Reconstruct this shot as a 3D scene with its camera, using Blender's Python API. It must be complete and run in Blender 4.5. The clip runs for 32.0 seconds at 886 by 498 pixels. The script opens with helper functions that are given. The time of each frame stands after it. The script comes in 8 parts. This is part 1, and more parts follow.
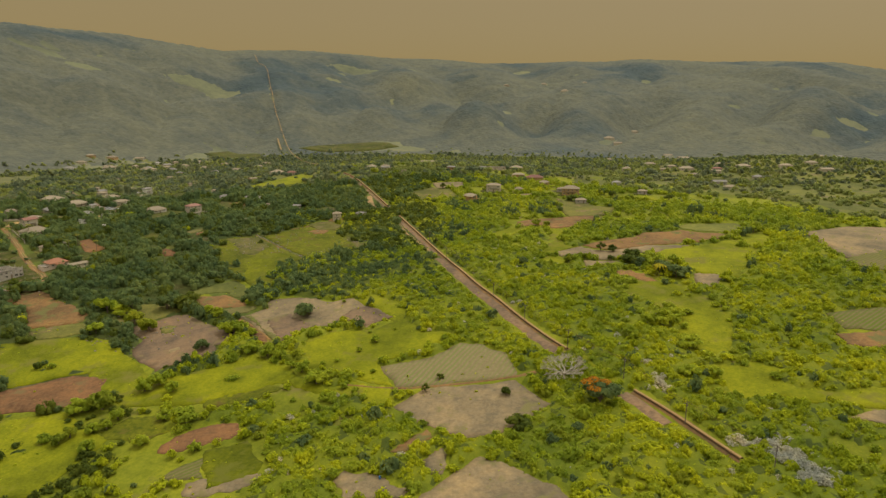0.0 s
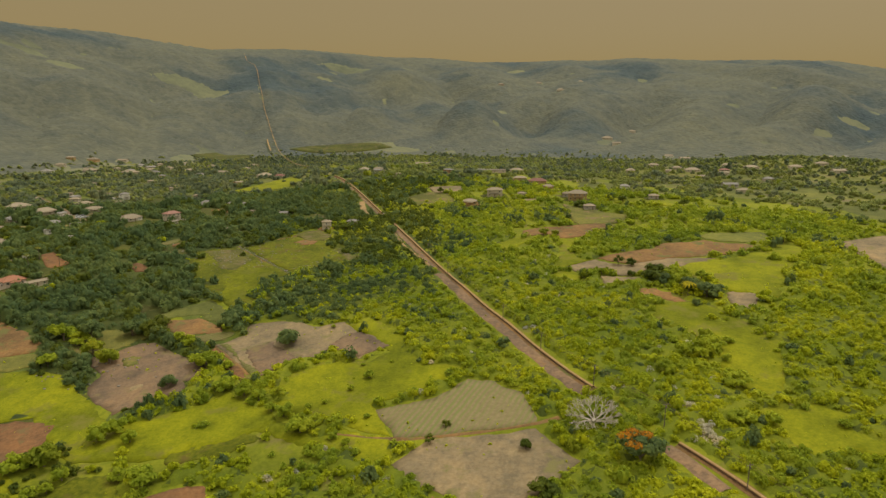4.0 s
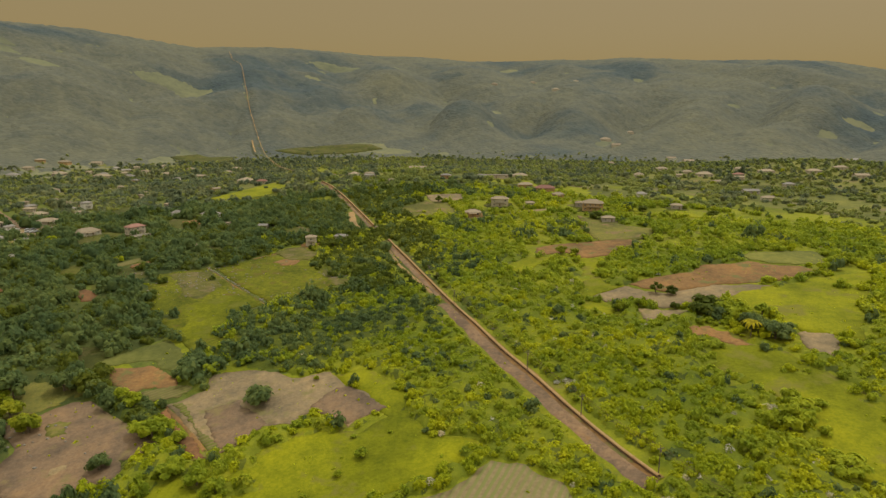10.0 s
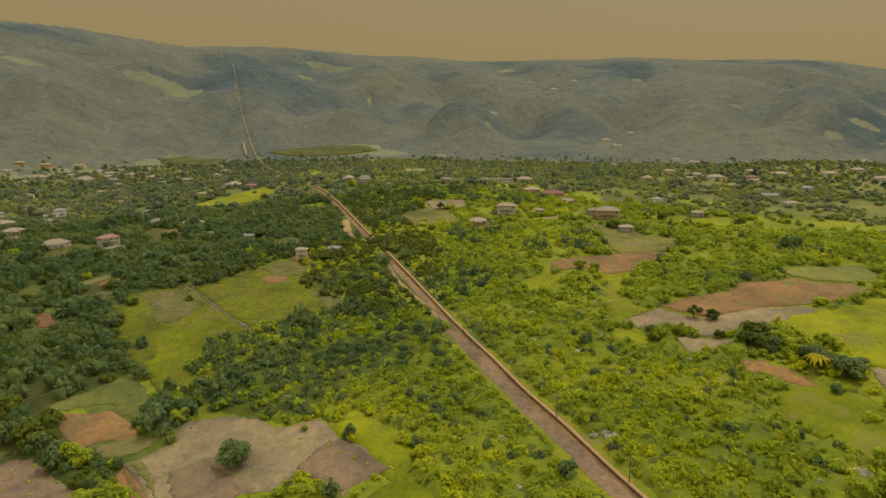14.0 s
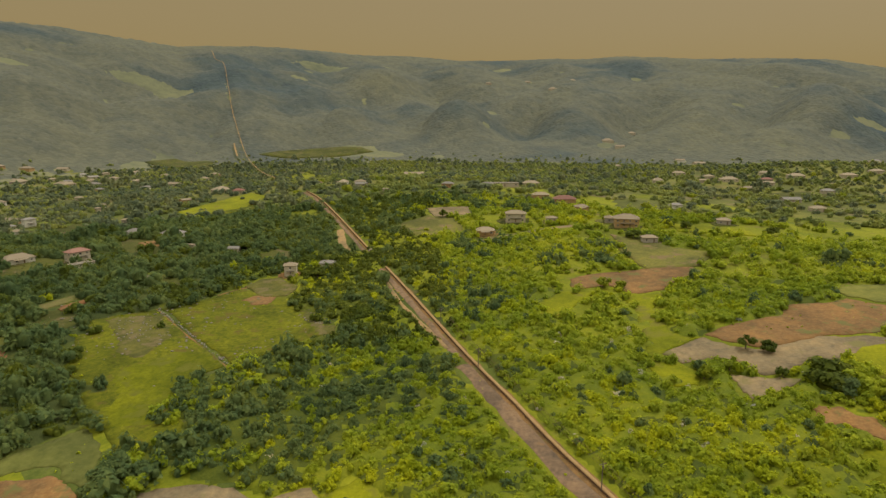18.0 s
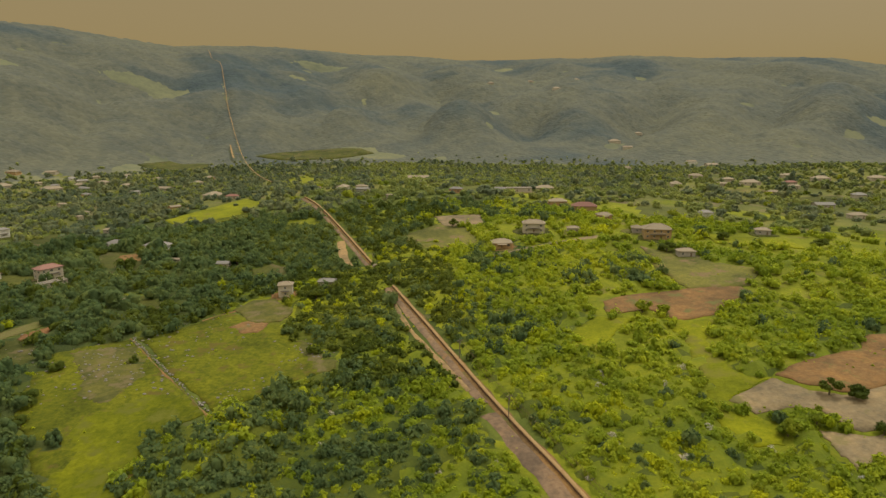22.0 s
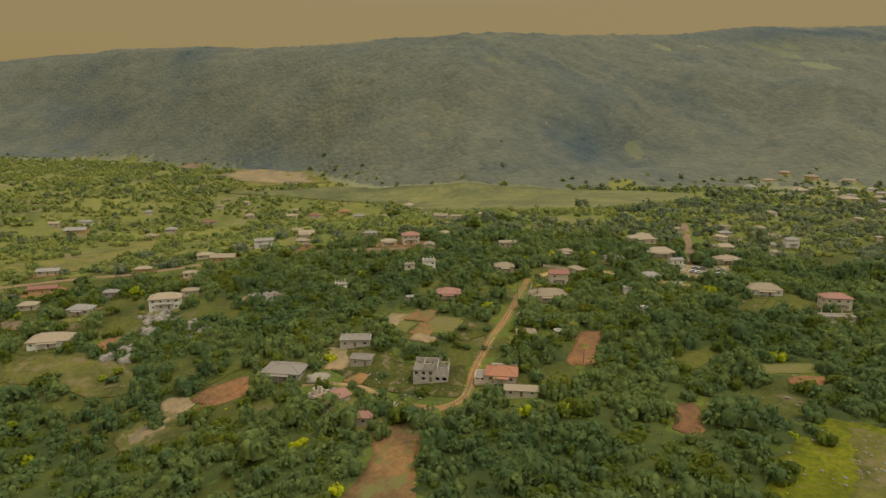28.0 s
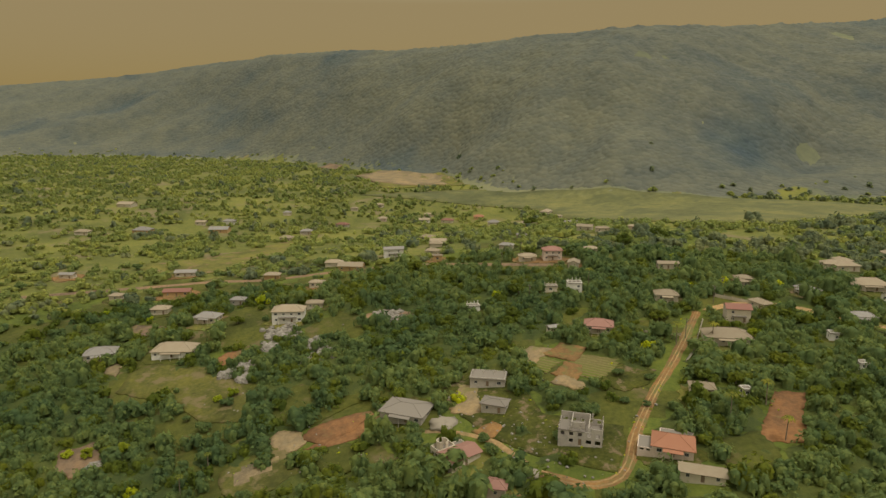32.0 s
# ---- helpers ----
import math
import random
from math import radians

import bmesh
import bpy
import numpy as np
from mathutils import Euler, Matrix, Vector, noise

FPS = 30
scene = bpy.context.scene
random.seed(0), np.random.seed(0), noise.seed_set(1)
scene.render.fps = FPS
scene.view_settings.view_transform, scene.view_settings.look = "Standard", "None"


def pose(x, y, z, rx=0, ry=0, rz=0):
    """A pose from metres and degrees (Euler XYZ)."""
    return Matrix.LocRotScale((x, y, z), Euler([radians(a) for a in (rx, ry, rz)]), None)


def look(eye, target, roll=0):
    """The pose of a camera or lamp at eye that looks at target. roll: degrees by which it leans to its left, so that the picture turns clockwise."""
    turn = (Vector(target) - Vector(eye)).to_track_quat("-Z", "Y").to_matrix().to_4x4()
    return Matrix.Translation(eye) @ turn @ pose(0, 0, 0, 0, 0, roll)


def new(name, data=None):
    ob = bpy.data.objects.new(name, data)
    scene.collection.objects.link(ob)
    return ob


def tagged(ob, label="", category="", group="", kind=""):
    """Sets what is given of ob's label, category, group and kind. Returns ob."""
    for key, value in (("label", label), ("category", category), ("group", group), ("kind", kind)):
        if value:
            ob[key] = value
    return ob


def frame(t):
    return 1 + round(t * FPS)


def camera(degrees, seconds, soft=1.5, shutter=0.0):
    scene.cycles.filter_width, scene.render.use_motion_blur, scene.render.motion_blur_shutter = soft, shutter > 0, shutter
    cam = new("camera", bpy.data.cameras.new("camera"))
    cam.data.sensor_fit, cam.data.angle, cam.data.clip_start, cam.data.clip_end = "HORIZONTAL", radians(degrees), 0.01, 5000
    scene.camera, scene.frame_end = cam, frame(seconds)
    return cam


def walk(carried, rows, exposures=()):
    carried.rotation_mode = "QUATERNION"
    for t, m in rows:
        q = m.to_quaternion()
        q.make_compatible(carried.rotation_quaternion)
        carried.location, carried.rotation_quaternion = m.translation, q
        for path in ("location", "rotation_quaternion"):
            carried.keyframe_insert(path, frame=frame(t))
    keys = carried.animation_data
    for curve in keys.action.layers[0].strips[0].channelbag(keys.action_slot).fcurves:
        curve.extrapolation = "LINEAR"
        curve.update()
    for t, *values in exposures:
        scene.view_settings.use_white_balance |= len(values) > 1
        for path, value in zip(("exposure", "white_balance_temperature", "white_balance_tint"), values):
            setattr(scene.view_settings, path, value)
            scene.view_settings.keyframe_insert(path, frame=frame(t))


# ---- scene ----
cam = camera(70.10, 32.0, soft=1.45)


def aim(x, y, z, heading, tilt, roll=0):
    """A pose that looks along a compass heading (degrees right of north) and tilts down."""
    h, t = radians(heading), radians(tilt)
    d = Vector((math.sin(h) * math.cos(t), math.cos(h) * math.cos(t), -math.sin(t)))
    return look((x, y, z), Vector((x, y, z)) + d * 10, roll)


PATH = [
    (0, aim(0.66, 0.09, 110.59, 1.044, 12.041, 0.101)),
    (1, aim(-0.48, 10.22, 110.60, 1.219, 12.058, 0.096)),
    (2, aim(-1.53, 20.60, 110.62, 1.381, 12.063, 0.066)),
    (3, aim(-2.35, 30.92, 110.65, 1.530, 12.071, 0.015)),
    (4, aim(-3.22, 41.09, 110.69, 1.709, 12.076, 0.008)),
    (5, aim(-4.17, 51.07, 110.73, 1.854, 12.070, 0.069)),
    (6, aim(-5.13, 61.04, 110.80, 2.007, 12.072, 0.123)),
    (7, aim(-6.18, 71.04, 110.87, 2.166, 12.060, 0.113)),
    (8, aim(-7.15, 81.16, 110.89, 2.340, 12.048, 0.123)),
    (9, aim(-8.03, 91.37, 110.84, 2.490, 12.061, 0.119)),
    (10, aim(-8.95, 101.78, 110.74, 2.651, 12.058, 0.092)),
    (11, aim(-9.91, 112.37, 110.62, 2.787, 12.025, 0.065)),
    (12, aim(-10.64, 122.49, 110.46, 2.854, 12.020, 0.059)),
    (13, aim(-11.69, 132.24, 110.31, 2.981, 12.012, 0.059)),
    (14, aim(-12.78, 142.12, 110.20, 3.143, 12.004, 0.046)),
    (15, aim(-13.68, 152.35, 110.10, 3.263, 11.988, 0.047)),
    (16, aim(-14.40, 162.44, 110.00, 3.374, 11.990, -0.003)),
    (17, aim(-15.23, 172.38, 109.91, 3.459, 11.971, -0.070)),
    (18, aim(-16.22, 182.36, 109.83, 3.597, 11.968, -0.114)),
    (19, aim(-17.20, 192.52, 109.79, 3.722, 11.946, -0.130)),
    (20, aim(-18.21, 202.73, 109.77, 3.854, 11.944, -0.153)),
    (21, aim(-19.26, 212.75, 109.74, 3.978, 11.930, -0.191)),
    (21.5, aim(-19.91, 217.68, 109.70, 4.045, 11.938, -0.199)),
    (22, aim(-20.88, 222.61, 109.63, 3.650, 11.931, -0.244)),
    (22.5, aim(-22.25, 227.80, 109.54, -1.633, 11.900, -0.280)),
    (23, aim(-23.62, 233.37, 109.43, -14.612, 11.840, -0.304)),
    (23.5, aim(-24.72, 239.37, 109.32, -25.892, 11.746, -0.295)),
    (24, aim(-26.14, 244.87, 109.21, -30.651, 11.680, -0.302)),
    (24.5, aim(-28.42, 249.61, 109.10, -37.601, 11.617, -0.285)),
    (25, aim(-31.82, 254.10, 109.01, -48.703, 11.522, -0.238)),
    (25.5, aim(-35.67, 258.41, 108.92, -52.307, 11.490, -0.101)),
    (26, aim(-40.04, 261.96, 108.86, -54.477, 11.471, -0.007)),
    (27, aim(-49.86, 267.52, 108.75, -56.778, 11.461, 0.108)),
    (27.5, aim(-55.08, 269.95, 108.70, -58.044, 11.464, 0.157)),
    (28, aim(-60.34, 272.40, 108.66, -60.142, 11.468, 0.216)),
    (28.5, aim(-65.55, 274.72, 108.63, -61.546, 11.471, 0.244)),
    (29, aim(-70.86, 276.88, 108.62, -63.379, 11.474, 0.221)),
    (29.5, aim(-76.20, 278.85, 108.62, -64.749, 11.467, 0.218)),
    (30, aim(-81.67, 280.59, 108.64, -65.693, 11.458, 0.179)),
    (30.5, aim(-87.06, 282.12, 108.67, -66.288, 11.444, 0.163)),
    (31, aim(-92.26, 283.52, 108.71, -66.940, 11.413, 0.119)),
    (31.5, aim(-96.97, 284.85, 108.74, -70.270, 11.399, 0.034)),
    (32, aim(-101.23, 286.36, 108.77, -72.192, 11.439, -0.074)),
]
walk(cam, PATH, [(0, 1.0, 6500, 10), (32, 1.0, 6500, 10)])


# ---- world, sun and exposure ----
SUN_EL, SUN_AZ = 66.0, 58.0
HAZE = (1.33, 0.94, 0.315)
world = bpy.data.worlds.new("sky")
scene.world = world
world.use_nodes = True
wt = world.node_tree
sky = wt.nodes.new("ShaderNodeTexSky")
sky.sky_type, sky.sun_disc = "NISHITA", False
sky.sun_elevation, sky.sun_rotation = radians(SUN_EL), radians(SUN_AZ)
sky.air_density, sky.dust_density, sky.ozone_density = 0.8, 5.0, 1.0
# a hazy sky: three times brighter overhead than at the dusty, tan horizon, as under thin even cloud
coord = wt.nodes.new("ShaderNodeTexCoord")
split = wt.nodes.new("ShaderNodeSeparateXYZ")
wt.links.new(coord.outputs["Generated"], split.inputs[0])
veil = wt.nodes.new("ShaderNodeValToRGB")
veil.color_ramp.elements[0].position, veil.color_ramp.elements[0].color = 0.17, (HAZE[0], HAZE[1], HAZE[2], 1)
veil.color_ramp.elements[1].position, veil.color_ramp.elements[1].color = 1.0, (6.05, 6.0, 5.15, 1)
cloud = veil.color_ramp.elements.new(0.45)
cloud.color = (5.05, 4.85, 3.95, 1)
wt.links.new(split.outputs["Z"], veil.inputs[0])
dust = wt.nodes.new("ShaderNodeMix")
dust.data_type = "RGBA"
dust.inputs["Factor"].default_value = 0.93
wt.links.new(sky.outputs[0], dust.inputs["A"])
wt.links.new(veil.outputs[0], dust.inputs["B"])
wt.links.new(dust.outputs["Result"], wt.nodes["Background"].inputs[0])
wt.nodes["Background"].inputs[1].default_value = 0.114
sun_data = bpy.data.lights.new("sun", "SUN")
sun_data.energy, sun_data.angle, sun_data.color = 0.85, radians(5.0), (1.0, 0.98, 0.92)
sun = new("sun", sun_data)
sun.matrix_world = look((0, 0, 900), Vector((0, 0, 900)) - Vector((math.sin(radians(SUN_AZ)) * math.cos(radians(SUN_EL)), math.cos(radians(SUN_AZ)) * math.cos(radians(SUN_EL)), math.sin(radians(SUN_EL)))))


# ---- materials ----
def material(name, rough=0.9):
    m = bpy.data.materials.new(name)
    m.use_nodes = True
    b = m.node_tree.nodes["Principled BSDF"]
    b.inputs["Roughness"].default_value = rough
    b.inputs["Specular IOR Level"].default_value = 0.12
    return m, m.node_tree, b


def ramp(nt, source, stops):
    r = nt.nodes.new("ShaderNodeValToRGB")
    el = r.color_ramp.elements
    while len(el) < len(stops):
        el.new(0.5)
    for e, (p, c) in zip(el, stops):
        e.position, e.color = p, (*c, 1)
    nt.links.new(source, r.inputs[0])
    return r.outputs[0]


def noise_at(nt, scale, detail=4, stretch=None, rough=0.55):
    geo = nt.nodes.new("ShaderNodeNewGeometry")
    out = geo.outputs["Position"]
    if stretch:
        mp = nt.nodes.new("ShaderNodeMapping")
        mp.inputs["Rotation"].default_value = (0, 0, radians(stretch[2]))
        mp.inputs["Scale"].default_value = (stretch[0], stretch[1], 1)
        nt.links.new(out, mp.inputs[0])
        out = mp.outputs[0]
    n = nt.nodes.new("ShaderNodeTexNoise")
    n.inputs["Scale"].default_value, n.inputs["Detail"].default_value = scale, detail
    n.inputs["Roughness"].default_value = rough
    nt.links.new(out, n.inputs["Vector"])
    return n.outputs["Fac"]


def mix(nt, fac, a, b, mode="MIX"):
    n = nt.nodes.new("ShaderNodeMix")
    n.data_type, n.blend_type = "RGBA", mode
    for sock, v in ((n.inputs["Factor"], fac), (n.inputs["A"], a), (n.inputs["B"], b)):
        if isinstance(v, (int, float)):
            sock.default_value = v
        elif isinstance(v, tuple):
            sock.default_value = (*v, 1)
        else:
            nt.links.new(v, sock)
    return n.outputs["Result"]


def bump(nt, b, source, strength, distance):
    n = nt.nodes.new("ShaderNodeBump")
    n.inputs["Strength"].default_value, n.inputs["Distance"].default_value = strength, distance
    nt.links.new(source, n.inputs["Height"])
    nt.links.new(n.outputs[0], b.inputs["Normal"])


def ground_material(name, lo, mid, hi, patch=None, big=0.03, fine=0.9, patch_at=0.62):
    """Earth or grass: fine grain, broad patches and, where given, worn spots of another colour."""
    m, nt, b = material(name, 0.95)
    g = ramp(nt, noise_at(nt, fine, 5, None, 0.7), [(0.3, lo), (0.5, mid), (0.72, hi)])
    broad = ramp(nt, noise_at(nt, big, 4), [(0.34, (0.62, 0.66, 0.72)), (0.5, (0.95, 0.96, 0.97)), (0.66, (1.2, 1.15, 1.05))])
    c = mix(nt, 1.0, g, broad, "MULTIPLY")
    c = mix(nt, 1.0, c, ramp(nt, noise_at(nt, big * 6.0, 5, None, 0.68), [(0.34, (0.76, 0.8, 0.84)), (0.5, (0.98, 0.98, 0.98)), (0.68, (1.14, 1.11, 1.04))]), "MULTIPLY")
    if patch:
        c = mix(nt, ramp(nt, noise_at(nt, big * 2.3, 6, None, 0.65), [(patch_at, (0, 0, 0)), (patch_at + 0.1, (1, 1, 1))]), c, patch)
    nt.links.new(c, b.inputs["Base Color"])
    bump(nt, b, noise_at(nt, fine * 1.7, 4), 0.5, 0.25)
    return m


def row_material(name, soil, crop, angle, spacing, cover=0.5):
    """Soil with crop rows that run at an angle, broken up by noise."""
    m, nt, b = material(name, 0.95)
    geo = nt.nodes.new("ShaderNodeNewGeometry")
    mp = nt.nodes.new("ShaderNodeMapping")
    mp.inputs["Rotation"].default_value = (0, 0, radians(angle))
    nt.links.new(geo.outputs["Position"], mp.inputs[0])
    w = nt.nodes.new("ShaderNodeTexWave")
    w.inputs["Scale"].default_value, w.inputs["Distortion"].default_value = 0.314 / spacing, 2.5
    w.inputs["Detail"].default_value, w.inputs["Detail Scale"].default_value = 3, 0.6
    nt.links.new(mp.outputs[0], w.inputs[0])
    n1 = ramp(nt, noise_at(nt, 0.05, 5), [(0.35, (0.2, 0.2, 0.2)), (0.6, (1, 1, 1))])
    f = mix(nt, 1.0, ramp(nt, w.outputs["Fac"], [(1 - cover - 0.2, (0, 0, 0)), (1 - cover + 0.25, (1, 1, 1))]), n1, "MULTIPLY")
    s = mix(nt, ramp(nt, noise_at(nt, 0.8, 5, None, 0.7), [(0.35, (0, 0, 0)), (0.65, (1, 1, 1))]), tuple(v * 0.8 for v in soil), tuple(v * 1.12 for v in soil))
    nt.links.new(mix(nt, f, s, crop), b.inputs["Base Color"])
    bump(nt, b, w.outputs["Fac"], 0.4, 0.3)
    return m


def leaf_material(name, dark, mid, light, patch_scale=0.02, patch_tones=((0.76, 0.83, 0.88), (1.14, 1.1, 1.0)), through_leaf=0.48):
    """Foliage: colour by leaf, by plant and by stand; thin leaves let light through."""
    m, nt, b = material(name, 0.7)
    geo = nt.nodes.new("ShaderNodeNewGeometry")
    per_leaf = ramp(nt, geo.outputs["Random Per Island"], [(0.1, dark), (0.5, mid), (0.92, light)])
    plant = ramp(nt, noise_at(nt, 0.16, 3, None, 0.6), [(0.36, (0.8, 0.84, 0.88)), (0.5, (0.97, 0.98, 0.97)), (0.66, (1.16, 1.1, 0.95))])
    stand = ramp(nt, noise_at(nt, patch_scale, 3), [(0.38, patch_tones[0]), (0.62, patch_tones[1])])
    c = mix(nt, 1.0, mix(nt, 1.0, per_leaf, plant, "MULTIPLY"), stand, "MULTIPLY")
    c = mix(nt, 1.0, c, ramp(nt, noise_at(nt, 1.3, 4, None, 0.7), [(0.34, (0.86, 0.88, 0.9)), (0.5, (1.0, 1.0, 1.0)), (0.66, (1.14, 1.12, 1.05))]), "MULTIPLY")
    nt.links.new(c, b.inputs["Base Color"])
    bump(nt, b, noise_at(nt, 1.1, 4, None, 0.7), 0.6, 0.5)
    thin = nt.nodes.new("ShaderNodeBsdfTranslucent")
    nt.links.new(c, thin.inputs[0])
    both = nt.nodes.new("ShaderNodeMixShader")
    both.inputs[0].default_value = through_leaf
    nt.links.new(b.outputs[0], both.inputs[1])
    nt.links.new(thin.outputs[0], both.inputs[2])
    nt.links.new(both.outputs[0], nt.nodes["Material Output"].inputs[0])
    return m


def canopy_material(name, dark, light, patch_tones):
    """Far closed woods: a shade and a rounded top for each tree, broad bluish-dark patches painted as cloud shade."""
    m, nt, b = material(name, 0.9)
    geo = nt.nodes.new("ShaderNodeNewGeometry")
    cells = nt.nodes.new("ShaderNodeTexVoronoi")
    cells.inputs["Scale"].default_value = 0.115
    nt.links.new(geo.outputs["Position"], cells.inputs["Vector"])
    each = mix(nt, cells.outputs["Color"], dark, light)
    # the bluish-dark low end paints cloud shade into the leaf colour
    c = mix(nt, 1.0, each, ramp(nt, noise_at(nt, 0.0022, 4, None, 0.6), [(0.36, patch_tones[0]), (0.48, (1.0, 1.0, 1.0)), (0.66, patch_tones[1])]), "MULTIPLY")
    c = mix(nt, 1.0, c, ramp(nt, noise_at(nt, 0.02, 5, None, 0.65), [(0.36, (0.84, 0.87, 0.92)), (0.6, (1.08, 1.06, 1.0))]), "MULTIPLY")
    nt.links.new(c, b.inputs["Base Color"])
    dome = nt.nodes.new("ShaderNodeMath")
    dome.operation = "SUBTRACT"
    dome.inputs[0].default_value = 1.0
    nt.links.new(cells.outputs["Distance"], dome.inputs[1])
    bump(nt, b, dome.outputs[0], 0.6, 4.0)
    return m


def plain_material(name, colour, rough=0.8, wear=0.25, grime=(0.12, 0.1, 0.07), scale=0.6, tint=0.0):
    """Paint, render, metal or bark, with streaks and stains, and a shade of its own for each object."""
    m, nt, b = material(name, rough)
    n = ramp(nt, noise_at(nt, scale, 6, (1, 1, 0), 0.7), [(0.45, (0, 0, 0)), (0.75, (1, 1, 1))])
    f = mix(nt, 1.0, n, (wear, wear, wear), "MULTIPLY")
    c = mix(nt, f, colour, grime)
    if tint:
        oi = nt.nodes.new("ShaderNodeObjectInfo")
        c = mix(nt, 1.0, c, ramp(nt, oi.outputs["Random"], [(0.0, (1 - tint,) * 3), (1.0, (1 + tint,) * 3)]), "MULTIPLY")
    nt.links.new(c, b.inputs["Base Color"])
    bump(nt, b, noise_at(nt, scale * 4, 3), 0.15, 0.05)
    return m


GRASS = ground_material("grass", (0.115, 0.128, 0.007), (0.155, 0.163, 0.009), (0.192, 0.19, 0.014), (0.14, 0.12, 0.03), 0.02, 0.7, 0.58)
YARD = ground_material("yard_grass", (0.04, 0.045, 0.007), (0.056, 0.058, 0.01), (0.08, 0.076, 0.017), (0.14, 0.1, 0.056), 0.1, 0.8, 0.54)
# village grass dimmed in its colour for the cloud shade lying there
PASTURE = ground_material("shade_toned_pasture", (0.049, 0.053, 0.010), (0.068, 0.070, 0.013), (0.092, 0.090, 0.021), (0.11, 0.085, 0.038), 0.03, 0.5, 0.55)
# lit copy of that pasture, the sunshine put into its brighter colour
SUN_PASTURE = ground_material("sun_toned_pasture", (0.092, 0.096, 0.02), (0.122, 0.122, 0.027), (0.157, 0.15, 0.038), (0.15, 0.12, 0.058), 0.012, 0.3, 0.55)
LUSH = ground_material("lush_grass", (0.12, 0.128, 0.003), (0.163, 0.166, 0.004), (0.206, 0.2, 0.007), (0.135, 0.122, 0.02), 0.028, 0.9, 0.56)
DRY = ground_material("dry_grass", (0.098, 0.097, 0.02), (0.128, 0.118, 0.026), (0.165, 0.142, 0.038), (0.165, 0.112, 0.056), 0.04, 0.8, 0.54)
PALE_SOIL = ground_material("pale_soil", (0.171, 0.121, 0.066), (0.211, 0.152, 0.081), (0.253, 0.187, 0.103), (0.15, 0.128, 0.048), 0.045, 0.8, 0.55)
BROWN_SOIL = ground_material("brown_soil", (0.136, 0.088, 0.052), (0.163, 0.107, 0.063), (0.194, 0.132, 0.08), (0.16, 0.12, 0.052), 0.045, 0.8, 0.56)
RED_SOIL = ground_material("red_soil", (0.151, 0.082, 0.032), (0.186, 0.102, 0.040), (0.229, 0.137, 0.056), (0.118, 0.108, 0.035), 0.045, 0.8, 0.53)
DIRT_ROAD = ground_material("dirt_road", (0.215, 0.135, 0.058), (0.275, 0.175, 0.078), (0.33, 0.22, 0.105), (0.18, 0.14, 0.055), 0.06, 0.7, 0.6)
HAUL_ROAD = ground_material("haul_road", (0.145, 0.092, 0.054), (0.175, 0.112, 0.066), (0.205, 0.136, 0.082), (0.21, 0.115, 0.045), 0.05, 0.6, 0.6)
MARSH = ground_material("marsh", (0.1, 0.099, 0.036), (0.125, 0.12, 0.044), (0.15, 0.14, 0.055), (0.085, 0.088, 0.036), 0.012, 0.15, 0.54)
CROP = row_material("crop_rows", (0.19, 0.145, 0.07), (0.145, 0.145, 0.045), 28, 2.2, 0.5)
CROP_GREEN = row_material("green_crop_rows", (0.14, 0.112, 0.045), (0.092, 0.108, 0.014), 55, 1.8, 0.6)
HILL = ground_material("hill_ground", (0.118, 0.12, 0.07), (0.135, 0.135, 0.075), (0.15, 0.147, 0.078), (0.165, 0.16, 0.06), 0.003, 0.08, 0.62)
SCRUB_LEAF = leaf_material("scrub_leaves", (0.304, 0.332, 0.010), (0.382, 0.403, 0.013), (0.459, 0.470, 0.015))
# darker counterpart of the fresh leaves, with the village's cloud shade in its colour
MID_LEAF = leaf_material("green_leaves", (0.090, 0.114, 0.015), (0.111, 0.132, 0.016), (0.135, 0.154, 0.016))
FRESH_LEAF = leaf_material("fresh_leaves", (0.239, 0.287, 0.018), (0.299, 0.341, 0.021), (0.365, 0.399, 0.024))
# dark-leaved trees, massed in the west to imitate cloud shade by colour
BUSH_LEAF = leaf_material("dark_leaves", (0.103, 0.147, 0.052), (0.130, 0.171, 0.056), (0.166, 0.203, 0.060))
# paler, greyer leaf copies for far bushes: distance haze painted into the colour
HAZED_DARK_LEAF = leaf_material("hazed_dark_leaves", (0.135, 0.158, 0.085), (0.17, 0.19, 0.098), (0.215, 0.23, 0.112))
HAZED_GREEN_LEAF = leaf_material("hazed_green_leaves", (0.19, 0.215, 0.06), (0.24, 0.262, 0.068), (0.3, 0.315, 0.08))
# undergrowth leaf tones darkened to carry the shade between the bushes
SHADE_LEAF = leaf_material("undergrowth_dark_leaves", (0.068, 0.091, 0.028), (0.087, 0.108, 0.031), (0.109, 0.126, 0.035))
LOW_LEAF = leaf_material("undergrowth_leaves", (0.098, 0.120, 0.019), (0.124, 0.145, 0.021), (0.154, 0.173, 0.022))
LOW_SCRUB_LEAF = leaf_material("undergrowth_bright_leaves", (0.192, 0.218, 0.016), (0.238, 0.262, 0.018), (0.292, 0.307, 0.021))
# grey-blue cast paints distance haze, the darkest patches paint cloud shade
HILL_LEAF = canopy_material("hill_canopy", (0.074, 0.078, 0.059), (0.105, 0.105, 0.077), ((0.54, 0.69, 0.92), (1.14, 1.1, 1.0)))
YELLOW_LEAF = leaf_material("yellow_green_leaves", (0.183, 0.218, 0.013), (0.245, 0.271, 0.017), (0.297, 0.314, 0.023))
BARK = plain_material("bark", (0.17, 0.13, 0.09), 0.95, 0.5, (0.07, 0.055, 0.04), 1.5)

